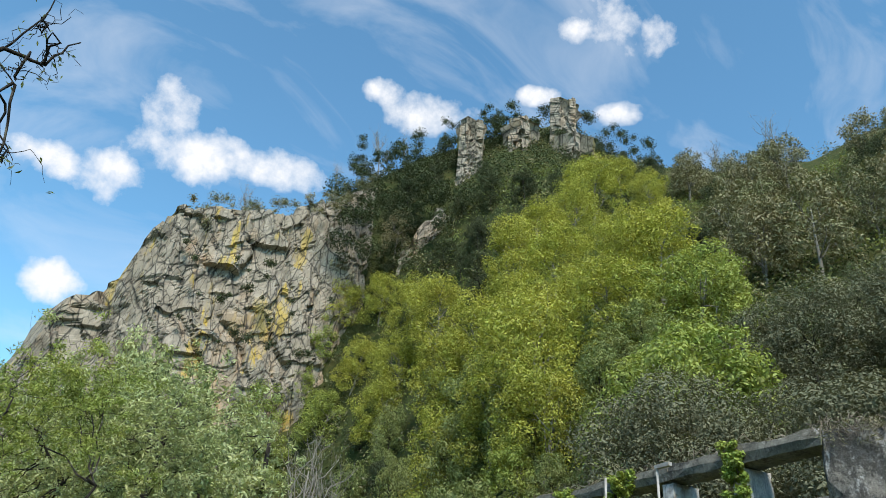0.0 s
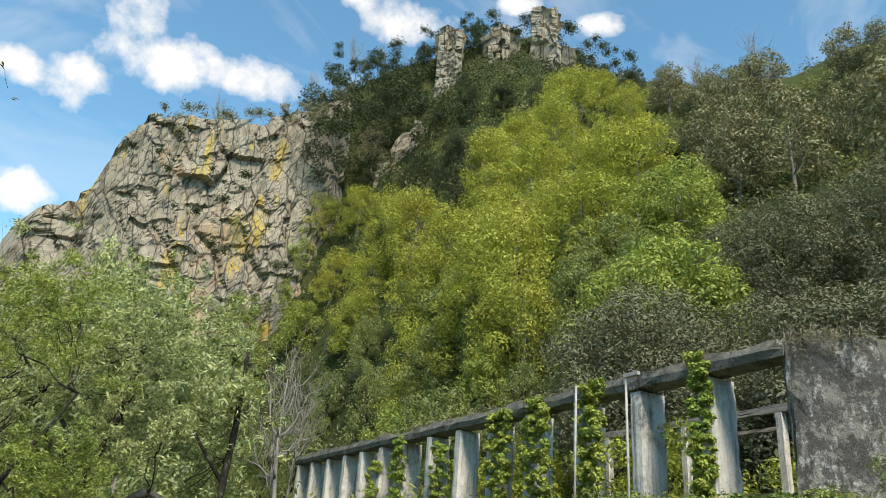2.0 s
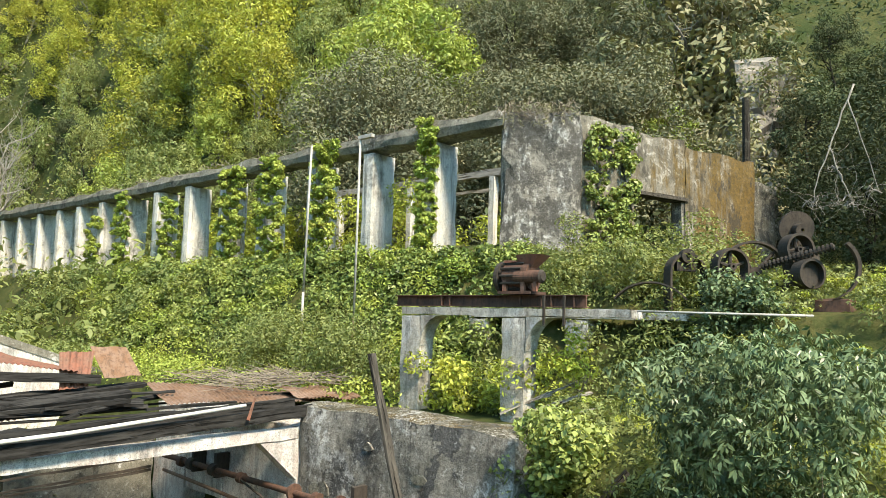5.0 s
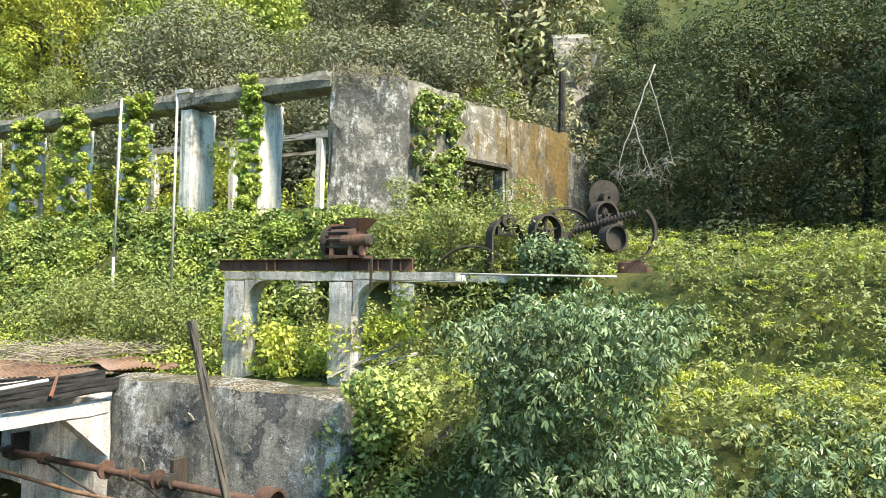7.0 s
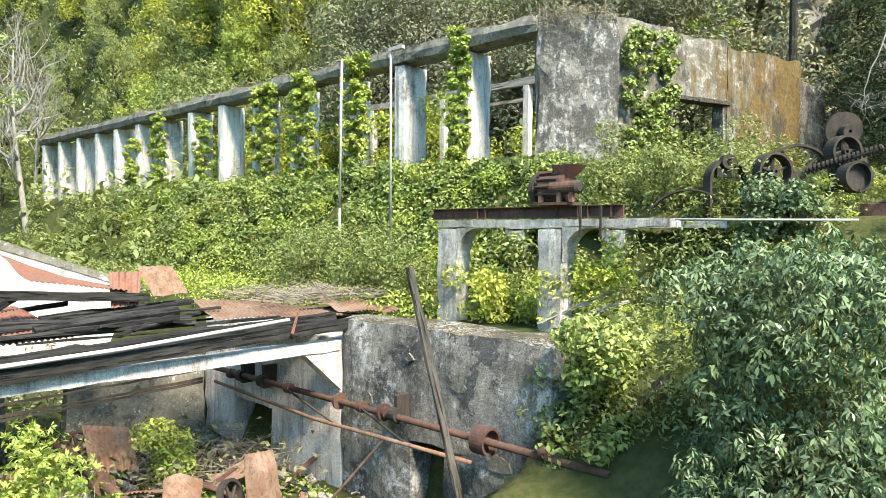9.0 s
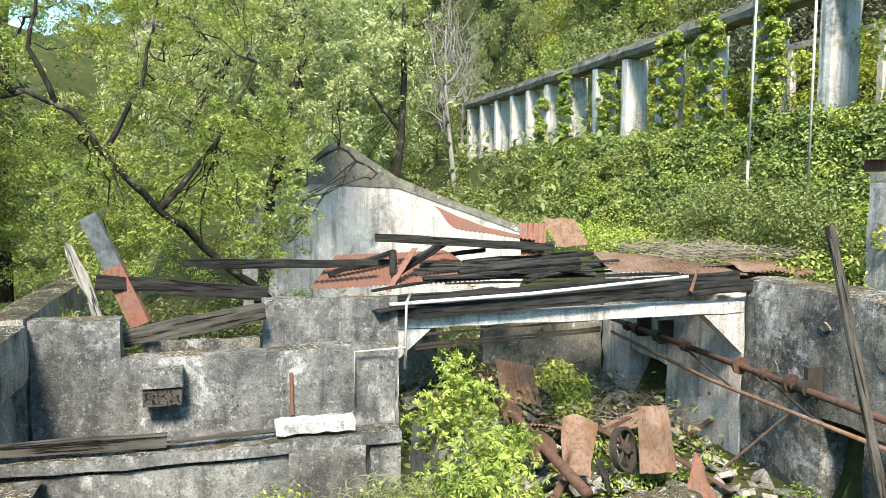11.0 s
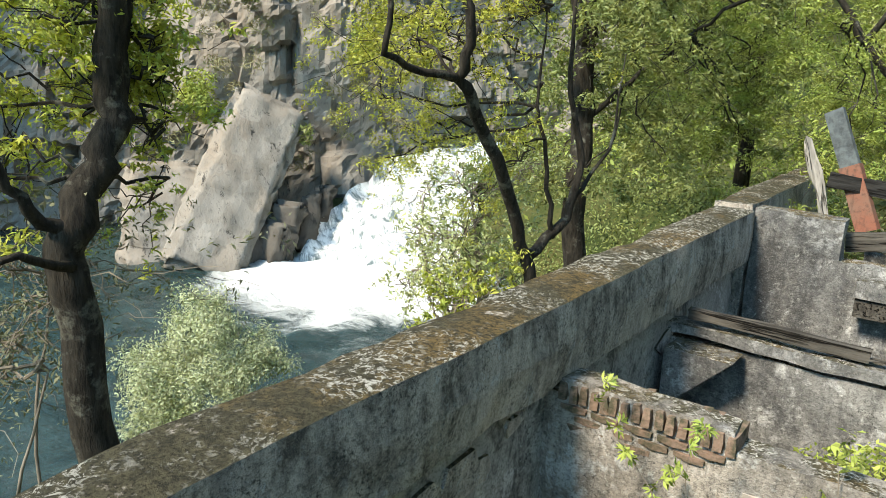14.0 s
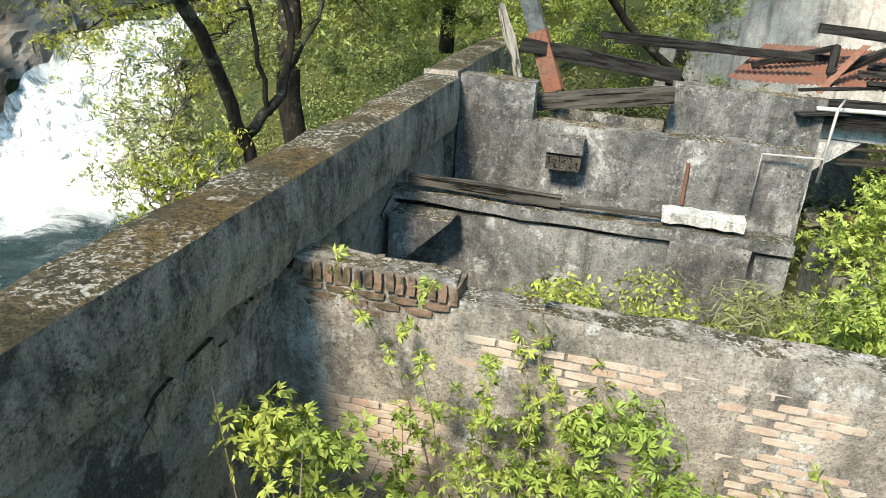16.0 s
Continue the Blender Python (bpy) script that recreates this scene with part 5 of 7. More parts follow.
# rock walls round the pool
crag("cliff_pool", "steep pale rock wall over the river pool", [polar(-84, 34), polar(-70, 37), polar(-58, 36.5), polar(-51, 34), polar(-45, 34), polar(-36, 36), polar(-24, 42)],
     [(0, -10), (1, -4)], [(0, 10), (0.3, 13), (0.5, 15), (0.7, 14), (1, 8)], 1.3, RIVER_ROCK, 8, 3.8, 0.25, 0.14)
slab_rock = Geo().slab(-1.5, 1.6, -1.4, 1.4, -5.5, 2.3, 0.25, 0.17, 0.4, m=pose(*ray_point(-52.2, -7.4, 31.2), -24, 24, 50))
tagged(part("rock_slab", slab_rock, RIVER_ROCK, smooth=True), "large tilted pale boulder slab beside the pool", "boulder", kind="structure")
foot_rock = Geo().slab(-2.6, 2.4, -1.5, 1.5, -3.0, 2.0, 0.2, 0.24, 0.3, m=pose(*ray_point(-56.5, -12.2, 31.8), -28, 6, 56))
tagged(part("rock_apron", foot_rock, RIVER_ROCK, smooth=True), "sloping pale rock apron at the water's edge", "boulder", kind="structure")
crag("rock_face", "beige weathered rock face in the wooded slope", [polar(69, 31), polar(72, 30), polar(76, 31)], [(0, 5), (1, 5)], [(0, 8.5), (0.4, 11), (1, 9.5)], 0.8, RIVER_ROCK, 12, 2.2, 0.3, 0.3)
for az, el, d, w, h, spin in ((-53.0, -14.4, 29.8, 0.8, 0.6, 20), (-51.4, -13.8, 29.6, 0.7, 0.8, 65), (-50.2, -13.6, 29.2, 0.6, 0.6, 10), (-49.4, -12.2, 29.8, 0.6, 0.7, 40), (-47.6, -11.2, 30.6, 0.4, 0.5, 75), (-46.2, -10.2, 31.2, 0.35, 0.4, 30)):
    g = Geo().slab(-w, w, -w * 0.8, w * 0.8, -h - 1.5, h, 0.16, 0.2, 0.2, m=pose(0, 0, 0, -10, 14, spin))
    ob = part("wet_rock", g, WET_ROCK, smooth=True)
    ob.location = ray_point(az, el, d)
    tagged(ob, "dark wet boulder at the edge of the waterfall", "boulder", "rocks by the waterfall")

# ---- river and waterfall ----
FALL_FOOT = (-18.5, 19.3, -8.0)


def water_look(k):
    n, l = k.tree.nodes, k.tree.links
    far = n.new("ShaderNodeVectorMath")
    far.operation = "DISTANCE"
    l.new(k.pos.outputs["Position"], far.inputs[0])
    far.inputs[1].default_value = FALL_FOOT
    swirl = k.noise(0.45, 8, 0.7, distortion=1.5)
    reach = k.math("ADD", k.ramp(far.outputs["Value"], 1.5, 8.0, 0.62, 0.0), k.math("MULTIPLY", swirl, 0.6))
    foam = k.ramp(reach, 0.50, 0.74)
    deep = k.mix(k.ramp(swirl, 0.4, 0.62), (0.013, 0.03, 0.031), (0.035, 0.066, 0.066))
    c = k.mix(foam, deep, (0.86, 0.88, 0.88))
    wave = k.noise(1.6, 7, 0.68, stretch=(1, 1.7, 1))
    return k.surface(c, k.ramp(foam, 0, 1, 0.10, 0.75), k.bump(wave, 0.7, 0.25), spec=0.5)


def fall_look(k):
    thread = k.noise(2.6, 8, 0.75, stretch=(1, 1, 0.12), distortion=0.3)
    c = k.mix(k.ramp(thread, 0.40, 0.54), (0.16, 0.20, 0.21), (0.88, 0.89, 0.89))
    return k.surface(c, 0.7, k.bump(thread, 0.8, 0.15), spec=0.3)


WATER, FALL = shader("river water", water_look), shader("white water", fall_look)


def ripple(u, v):
    x, y = -62 + 59 * u, -40 + 70 * v
    near = math.exp(-((x + 18.5) ** 2 + (y - 19.3) ** 2) / 60)
    return (x, y, -8.0 + (0.05 + 0.22 * near) * noise.noise((x * 0.9, y * 0.9, 1)) + 0.06 * near * noise.noise((x * 4, y * 4, 2)))


tagged(part("water", Geo().grid(ripple, 150, 170), WATER, smooth=True), "dark green river pool with white churned foam", "water", kind="structure")


def cascade(u, v):
    """White water that slides over the ledge and fans out into the pool."""
    az = (-49.5 + 13.5 * u) * (1 - v) + (-41.5 + 8.5 * u) * v + 0.8 * noise.noise((u * 5, v * 4, 7))
    d = 28.6 - 3.0 * u + (5.0 + 4.0 * u) * v ** 0.8
    top = d * math.tan(radians(-7.4 + 1.6 * u))
    z = -8.7 + (top + 8.7) * v ** (0.9 + 0.5 * noise.noise((u * 4, 0, 3)))
    x, y = polar(az, d)
    n = noise.noise((x * 0.8, y * 0.8, z * 0.25)) * 0.6 + noise.noise((x * 2.6, y * 2.6, z * 0.7)) * 0.3
    return (x + 0.3 * n, y - n, z + 0.35 * n)


tagged(part("waterfall", Geo().grid(cascade, 70, 90), FALL, smooth=True), "broad white waterfall pouring over rocks into the pool", "waterfall", kind="structure")

# ---- woods on the mountain side ----
def proto(name, label, leaf, wood, seed, count, size, **kw):
    return tree(name, label, 10.0, 4.4, leaf, wood, seed, count, size, stem=0.2, group="trees on the slope", **kw)


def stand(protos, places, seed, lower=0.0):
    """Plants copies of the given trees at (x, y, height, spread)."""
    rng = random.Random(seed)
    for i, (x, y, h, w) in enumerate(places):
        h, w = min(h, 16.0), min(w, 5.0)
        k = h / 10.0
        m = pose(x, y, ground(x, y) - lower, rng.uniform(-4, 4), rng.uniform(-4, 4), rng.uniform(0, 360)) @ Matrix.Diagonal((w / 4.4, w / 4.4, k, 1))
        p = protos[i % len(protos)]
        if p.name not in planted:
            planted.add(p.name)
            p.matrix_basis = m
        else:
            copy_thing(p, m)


planted = set()
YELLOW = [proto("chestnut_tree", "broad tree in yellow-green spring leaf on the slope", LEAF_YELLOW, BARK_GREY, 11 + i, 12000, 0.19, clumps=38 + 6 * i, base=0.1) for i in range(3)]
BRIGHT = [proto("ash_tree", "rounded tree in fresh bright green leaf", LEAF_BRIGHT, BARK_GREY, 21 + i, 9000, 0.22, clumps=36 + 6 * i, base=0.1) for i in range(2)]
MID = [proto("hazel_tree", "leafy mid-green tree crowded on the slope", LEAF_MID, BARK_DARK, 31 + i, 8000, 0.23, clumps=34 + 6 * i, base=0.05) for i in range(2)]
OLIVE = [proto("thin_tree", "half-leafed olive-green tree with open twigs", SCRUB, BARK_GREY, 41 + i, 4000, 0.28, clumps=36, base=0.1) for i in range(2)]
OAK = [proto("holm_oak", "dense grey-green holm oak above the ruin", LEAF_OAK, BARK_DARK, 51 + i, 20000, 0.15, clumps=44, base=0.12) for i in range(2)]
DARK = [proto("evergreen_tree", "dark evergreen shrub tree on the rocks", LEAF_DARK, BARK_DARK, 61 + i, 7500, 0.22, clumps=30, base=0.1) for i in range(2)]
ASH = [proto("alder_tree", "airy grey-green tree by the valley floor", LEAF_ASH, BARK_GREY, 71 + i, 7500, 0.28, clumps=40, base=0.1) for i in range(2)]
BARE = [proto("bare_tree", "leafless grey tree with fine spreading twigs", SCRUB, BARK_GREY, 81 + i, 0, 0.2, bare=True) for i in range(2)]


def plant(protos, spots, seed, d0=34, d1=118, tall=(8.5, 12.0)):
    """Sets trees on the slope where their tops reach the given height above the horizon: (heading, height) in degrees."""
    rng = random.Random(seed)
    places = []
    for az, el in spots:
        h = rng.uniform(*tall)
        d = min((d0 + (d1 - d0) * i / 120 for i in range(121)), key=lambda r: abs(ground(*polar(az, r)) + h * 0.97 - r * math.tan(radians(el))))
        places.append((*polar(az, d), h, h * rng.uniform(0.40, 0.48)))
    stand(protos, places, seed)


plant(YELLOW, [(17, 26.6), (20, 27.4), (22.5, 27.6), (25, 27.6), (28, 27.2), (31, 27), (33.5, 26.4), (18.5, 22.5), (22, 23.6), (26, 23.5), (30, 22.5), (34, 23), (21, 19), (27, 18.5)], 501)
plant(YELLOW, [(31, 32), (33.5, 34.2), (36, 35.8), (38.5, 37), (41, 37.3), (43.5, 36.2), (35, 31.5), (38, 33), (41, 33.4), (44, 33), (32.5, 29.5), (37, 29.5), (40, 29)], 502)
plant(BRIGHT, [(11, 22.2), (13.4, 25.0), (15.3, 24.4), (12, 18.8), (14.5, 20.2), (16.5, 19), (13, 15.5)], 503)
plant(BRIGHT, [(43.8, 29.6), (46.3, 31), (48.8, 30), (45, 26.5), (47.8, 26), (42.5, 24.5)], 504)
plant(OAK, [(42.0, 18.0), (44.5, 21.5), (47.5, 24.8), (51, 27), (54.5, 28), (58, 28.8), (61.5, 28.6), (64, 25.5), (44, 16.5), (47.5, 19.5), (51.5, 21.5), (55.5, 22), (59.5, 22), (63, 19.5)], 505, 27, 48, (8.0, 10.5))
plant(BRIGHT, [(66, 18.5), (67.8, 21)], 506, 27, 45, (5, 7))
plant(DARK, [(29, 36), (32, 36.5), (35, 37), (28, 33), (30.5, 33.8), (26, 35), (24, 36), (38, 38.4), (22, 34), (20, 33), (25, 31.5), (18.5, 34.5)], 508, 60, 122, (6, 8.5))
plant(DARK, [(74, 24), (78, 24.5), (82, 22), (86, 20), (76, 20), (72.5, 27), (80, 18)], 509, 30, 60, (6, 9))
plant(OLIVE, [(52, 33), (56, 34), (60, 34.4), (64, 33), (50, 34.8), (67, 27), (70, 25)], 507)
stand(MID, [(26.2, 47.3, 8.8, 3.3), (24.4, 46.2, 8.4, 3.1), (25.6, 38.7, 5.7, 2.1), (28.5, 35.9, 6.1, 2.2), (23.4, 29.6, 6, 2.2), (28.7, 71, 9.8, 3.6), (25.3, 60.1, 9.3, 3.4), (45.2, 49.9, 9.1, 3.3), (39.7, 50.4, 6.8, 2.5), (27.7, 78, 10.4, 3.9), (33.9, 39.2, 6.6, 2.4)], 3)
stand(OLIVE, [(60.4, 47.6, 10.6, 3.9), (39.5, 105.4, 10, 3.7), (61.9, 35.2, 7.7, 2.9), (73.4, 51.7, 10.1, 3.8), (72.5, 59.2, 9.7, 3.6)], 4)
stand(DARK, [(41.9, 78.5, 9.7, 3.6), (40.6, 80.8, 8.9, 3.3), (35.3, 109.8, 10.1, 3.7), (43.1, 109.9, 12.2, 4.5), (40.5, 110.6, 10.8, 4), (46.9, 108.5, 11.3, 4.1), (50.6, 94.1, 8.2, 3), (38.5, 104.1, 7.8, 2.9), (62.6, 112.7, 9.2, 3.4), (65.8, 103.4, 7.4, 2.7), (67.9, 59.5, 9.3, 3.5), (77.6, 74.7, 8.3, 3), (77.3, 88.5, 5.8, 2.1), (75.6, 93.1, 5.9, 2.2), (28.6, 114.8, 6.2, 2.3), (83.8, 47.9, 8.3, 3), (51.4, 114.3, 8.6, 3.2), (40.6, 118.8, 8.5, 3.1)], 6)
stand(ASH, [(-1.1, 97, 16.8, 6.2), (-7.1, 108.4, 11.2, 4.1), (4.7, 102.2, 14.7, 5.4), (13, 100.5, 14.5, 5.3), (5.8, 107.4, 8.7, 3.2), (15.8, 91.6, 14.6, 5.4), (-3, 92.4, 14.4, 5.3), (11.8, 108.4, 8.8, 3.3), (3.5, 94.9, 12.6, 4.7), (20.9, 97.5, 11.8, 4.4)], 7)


def fill(protos, n, a0, a1, d0, d1, h0, h1, seed, wide=0.42):
    """Crowds a stretch of the slope with trees of one kind."""
    rng = random.Random(seed)
    spots = []
    for _ in range(n):
        a, d, h = radians(rng.uniform(a0, a1)), math.sqrt(rng.uniform(d0 ** 2, d1 ** 2)), rng.uniform(h0, h1)
        spots.append((d * math.sin(a), d * math.cos(a), h, h * wide * rng.uniform(0.85, 1.15)))
    stand(protos, spots, seed)


fill(MID, 12, 24, 44, 32, 52, 6, 9, 403)
fill(OLIVE, 14, 46, 64, 66, 104, 7, 10, 405)
fill(DARK, 14, 18, 52, 72, 116, 6, 9, 406)
fill(ASH, 10, -8, 13, 60, 90, 6, 8.5, 407)
fill(DARK, 6, 46, 66, 60, 108, 7, 11, 408)
fill(MID, 8, 10, 22, 52, 66, 6, 9, 409)
summit = random.Random(77)
thicket("summit_scrub", "dark evergreen scrub between the summit rocks", [(*ray_point(summit.uniform(19, 39), summit.uniform(33, 37.2), summit.uniform(115, 121)), summit.uniform(1.2, 2.4)) for _ in range(46)]
        + [(*ray_point(a, e, 122), 2.0) for a, e in ((22, 36.4), (23.5, 37), (28.7, 38.6), (29.5, 38.9), (32.3, 39.6), (32.8, 38.8), (37, 38.8), (38.5, 38.0), (27.8, 38), (25, 36.6))]
        + [(*ray_point(a, between(a, [(15.5, 38.0), (19, 37.4), (22, 38.8), (25, 40.8), (27, 41.6), (33, 41.5), (37, 41.0), (39, 40.2), (44, 38)]) - summit.uniform(0, 3.0), summit.uniform(120, 123)), summit.uniform(0.9, 1.7)) for a in [summit.uniform(15.5, 44) for _ in range(110)]],
        52000, 0.30, LEAF_DARK, 410, "scrub", kind="stuff", shell=0.1)


brow = random.Random(78)
BROW = [(-4, 16.0), (-1.5, 20.5), (0.5, 24.5), (2.5, 29.3), (9, 30.6), (13, 32), (18, 34.5)]
thicket("cliff_scrub", "olive scrub along the brow of the cliff", [(*ray_point(a, between(a, BROW) + brow.uniform(-0.9, 0.9), brow.uniform(105, 112)), brow.uniform(0.6, 1.5)) for a in [brow.uniform(1, 18) for _ in range(60)]],
        15000, 0.24, SCRUB, 411, "scrub", kind="stuff", shell=0.0)
thicket("ledge_scrub", "green bushes on the ledges of the cliff", [(*ray_point(brow.uniform(3, 16), brow.uniform(19, 27), brow.uniform(100, 103)), brow.uniform(0.4, 1.0)) for _ in range(28)],
        5200, 0.24, LEAF_DARK, 412, "scrub", kind="stuff", shell=0.0)
thicket("slope_scrub", "dark bushes between the cliff and the summit", [(*ray_point(brow.uniform(14, 27), brow.uniform(28, 36), brow.uniform(100, 112)), brow.uniform(1.0, 2.2)) for _ in range(44)],
        14000, 0.36, LEAF_DARK, 413, "scrub", kind="stuff")


def undergrowth(name, label, leaf, seed, count, size, inside, clump=1.0):
    """Low cover over a stretch of the slope."""
    rng = np.random.default_rng(seed)
    cs, rs = [], []
    while len(cs) < count // 40:
        x, y = inside(rng)
        cs.append((x, y, ground(x, y) + 0.2 * clump)), rs.append(clump * (0.5 + rng.random()))
    ob = new(name, leaf_mesh(name, leaves(cs, rs, count, size, rng, flat=0.7), leaf))
    return tagged(ob, label, "undergrowth", kind="stuff")


def wedge(a0, a1, d0, d1):
    def pick(rng):
        a, d = radians(a0 + (a1 - a0) * rng.random()), math.sqrt(d0 ** 2 + (d1 ** 2 - d0 ** 2) * rng.random())
        return d * math.sin(a), d * math.cos(a)
    return pick


undergrowth("undergrowth", "mixed green undergrowth covering the steep slope", LEAF_MID, 91, 64000, 0.34, wedge(12, 75, 30, 105), 1.5)
undergrowth("summit_bushes", "dark bushes on the steep summit slope", LEAF_DARK, 98, 46000, 0.36, wedge(14, 44, 92, 128), 1.7)
undergrowth("scrub", "dull brown-green scrub on the high slope", SCRUB, 92, 40000, 0.38, wedge(-6, 70, 55, 132), 1.6)
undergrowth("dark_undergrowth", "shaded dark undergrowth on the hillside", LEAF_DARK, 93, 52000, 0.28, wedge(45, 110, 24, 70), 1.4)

# ---- ivy and brambles on the bank below the colonnade ----
rng_bank = random.Random(5)


def bank_blobs(n, x0, x1, y0, y1, r0, r1, lift=0.1):
    out = []
    for _ in range(n):
        x, y = rng_bank.uniform(x0, x1), rng_bank.uniform(y0, y1)
        out.append((x, y, near_ground(x, y) + lift, rng_bank.uniform(r0, r1)))
    return out


thicket("ivy_bank", "thick ivy and bramble cover on the terrace bank", bank_blobs(210, 12.7, 14.9, 9.5, 30, 0.3, 0.6, 0.0), 62000, 0.105, LEAF_IVY, 101, "ivy", kind="stuff")
thicket("bank_brambles", "yellow-green brambles trailing over the ivy bank", bank_blobs(60, 12.5, 14.7, 10, 32, 0.25, 0.5, 0.25), 15000, 0.085, LEAF_ELDER, 103, "bramble", kind="stuff")
thicket("bramble_bank", "brighter brambles on the far part of the bank", bank_blobs(120, 10.0, 14.8, 24, 47, 0.4, 0.9), 52000, 0.12, LEAF_MID, 102, "bramble", kind="stuff")
stand(BARE, [(13.2, 43.0, 16, 4.2), (15.0, 47.5, 11, 3), (14.2, 119.9, 7.7, 3.5), (30.9, 119.9, 7.2, 3.2), (6.7, 119.1, 6.4, 2.9), (-4.8, 118.1, 5, 2.3), (80.1, 56.8, 10.3, 4.7), (87, 75.1, 8.9, 4), (38.9, 119.1, 8.6, 3.8), (43.8, 118.3, 8.7, 3.8)], 8)

undergrowth("bank_plants", "leafy undergrowth on the river bank behind the parapet", LEAF_MID, 94, 46000, 0.12, wedge(-42, -8, 11, 28), 0.7)
undergrowth("valley_plants", "bright undergrowth on the far river bank", LEAF_BRIGHT, 97, 40000, 0.22, wedge(-35, 8, 28, 75), 1.6)


def room(x0, x1, y0, y1):
    return lambda rng: (x0 + (x1 - x0) * rng.random(), y0 + (y1 - y0) * rng.random())


undergrowth("ruin_weeds", "weeds and brambles inside the roofless rooms", LEAF_MID, 95, 9000, 0.12, room(-2.0, 3.0, 11.3, 21.5), 0.9)
undergrowth("ruin_scrub", "brown dead brambles inside the roofless rooms", SCRUB, 96, 7000, 0.14, room(-2.2, 8.0, 10.9, 21.5), 0.9)

undergrowth("terrace_plants", "low green plants on the terrace edge", LEAF_ELDER, 99, 16000, 0.09, room(9.8, 12.9, 10.4, 24), 0.55)

# ---- trees and bushes near the river and in the ruin ----
def crooked(geo, pts, r0, r1, rng, sides=8, wobble=0.04):
    """A limb through a few turning points, with small kinks between them."""
    pts = [Vector(p) for p in pts]
    out = []
    for a, b in zip(pts, pts[1:]):
        for i in range(4):
            out.append(a.lerp(b, i / 4) + Vector(rng.normal(size=3)) * wobble * (1 if i else 0.3))
    out.append(pts[-1])
    n = len(out) - 1
    geo.tube(out, [r0 + (r1 - r0) * i / n for i in range(n + 1)], sides)
    return out


def river_tree(name, label, stems, blobs, count, size, leaf, seed, wood=None, twigs=5, aspect=0.36, category="tree", shell=0.15, twig_r=0.012):
    """A tree of crooked stems; stems and leaf masses are given by heading, height angle and distance from the road."""
    rng = np.random.default_rng(seed)
    wood = wood or BARK_DARK
    base = Vector(ray_point(*stems[0][0][0]))
    top = thing(name, label, category, tuple(base))
    ends = []
    for i, (line, r0, r1) in enumerate(stems):
        g = Geo()
        pts = crooked(g, [Vector(ray_point(*p)) - base for p in line], r0, r1, rng, 10 if r0 > 0.08 else 7, 0.012 + r0 * 0.14)
        ends += pts[len(pts) // 2:]
        part("trunk" if i == 0 else "limb", g, wood, top, smooth=True)
    cs, rs, g = [], [], Geo()
    for az, el, d, r in blobs:
        c = Vector(ray_point(az, el, d)) - base
        near = min(ends, key=lambda e: (e - c).length)
        pts = crooked(g, [near, near.lerp(c, 0.55) + Vector(rng.normal(size=3)) * 0.15, c], twig_r * 1.6, twig_r * 0.7, rng, 5, 0.05)
        for _ in range(twigs):
            q = c + Vector(rng.normal(size=3)) * r * 0.75
            crooked(g, [pts[-4].lerp(c, rng.random()), (pts[-3] + q) / 2 + Vector(rng.normal(size=3)) * 0.08, q], twig_r * 0.55, twig_r * 0.2, rng, 4, 0.035)
            for s in range(5):
                cs.append(tuple(c.lerp(q, 0.2 + 0.9 * rng.random()) + Vector(rng.normal(size=3)) * r * 0.3)), rs.append(r * (0.12 + 0.2 * rng.random()))
    tagged(part("branchwork", g, wood, top), kind="stuff")
    if count:
        ob = new("leaves", leaf_mesh("leaves", leaves(cs, rs, count, size, rng, 0.3, aspect, shell, 0.7), leaf))
        ob.parent = top
        tagged(ob, kind="stuff")
    return top


def masses(seed, n, a0, a1, e0, e1, d0, d1, r0, r1):
    rng = random.Random(seed)
    return [(rng.uniform(a0, a1), rng.uniform(e0, e1), rng.uniform(d0, d1), rng.uniform(r0, r1)) for _ in range(n)]


river_tree("alder_tree", "crooked dark riverside tree in thin yellow-green leaf",
           [([(-29.6, -24, 8.4), (-29.8, -16.6, 8.3), (-31.5, -11, 8.0), (-35.0, -3.5, 7.3), (-36.3, -1.2, 7.1), (-35.6, 2, 7.0), (-37.2, 9, 6.9), (-37.5, 16, 6.9)], 0.085, 0.035),
            ([(-36.3, -1.2, 7.1), (-39, -0.9, 6.8), (-42.0, 0.4, 6.3), (-41.6, 5, 6.2), (-41, 11, 6.2)], 0.045, 0.015),
            ([(-30.0, -14.5, 8.3), (-27.3, -11.5, 8.8), (-26.6, -7, 9.0), (-27.8, -2, 9.0), (-28, 5, 9.0)], 0.07, 0.02),
            ([(-28.3, -13, 8.6), (-29.2, -8, 8.5), (-30.2, -3, 8.5), (-30, 4, 8.6)], 0.035, 0.01),
            ([(-27, -10, 9.0), (-24.5, -6, 9.2), (-24.0, 1, 9.5)], 0.03, 0.008)],
           masses(1, 20, -43, -30, -8, 12, 7.4, 9.5, 0.45, 0.8), 22000, 0.042, LEAF_YELLOW, 201)
river_tree("alder_tree", "tall dark ivy-clad trunk by the parapet",
           [([(-26.4, -22, 12.5), (-26.8, -8, 12.6), (-27.0, -1, 12.8), (-26.6, 6, 12.9), (-25.2, 10, 13), (-24.5, 18, 13)], 0.22, 0.12),
            ([(-26.8, 1, 12.8), (-28.6, 7, 12.6), (-29.4, 14, 12.5)], 0.11, 0.06), ([(-26.7, -4, 12.7), (-23.5, -1, 13), (-20, 2.0, 13.2)], 0.06, 0.02)],
           masses(2, 16, -31, -20, -10, 14, 11.5, 14, 0.6, 1.0), 22000, 0.075, LEAF_MID, 202)
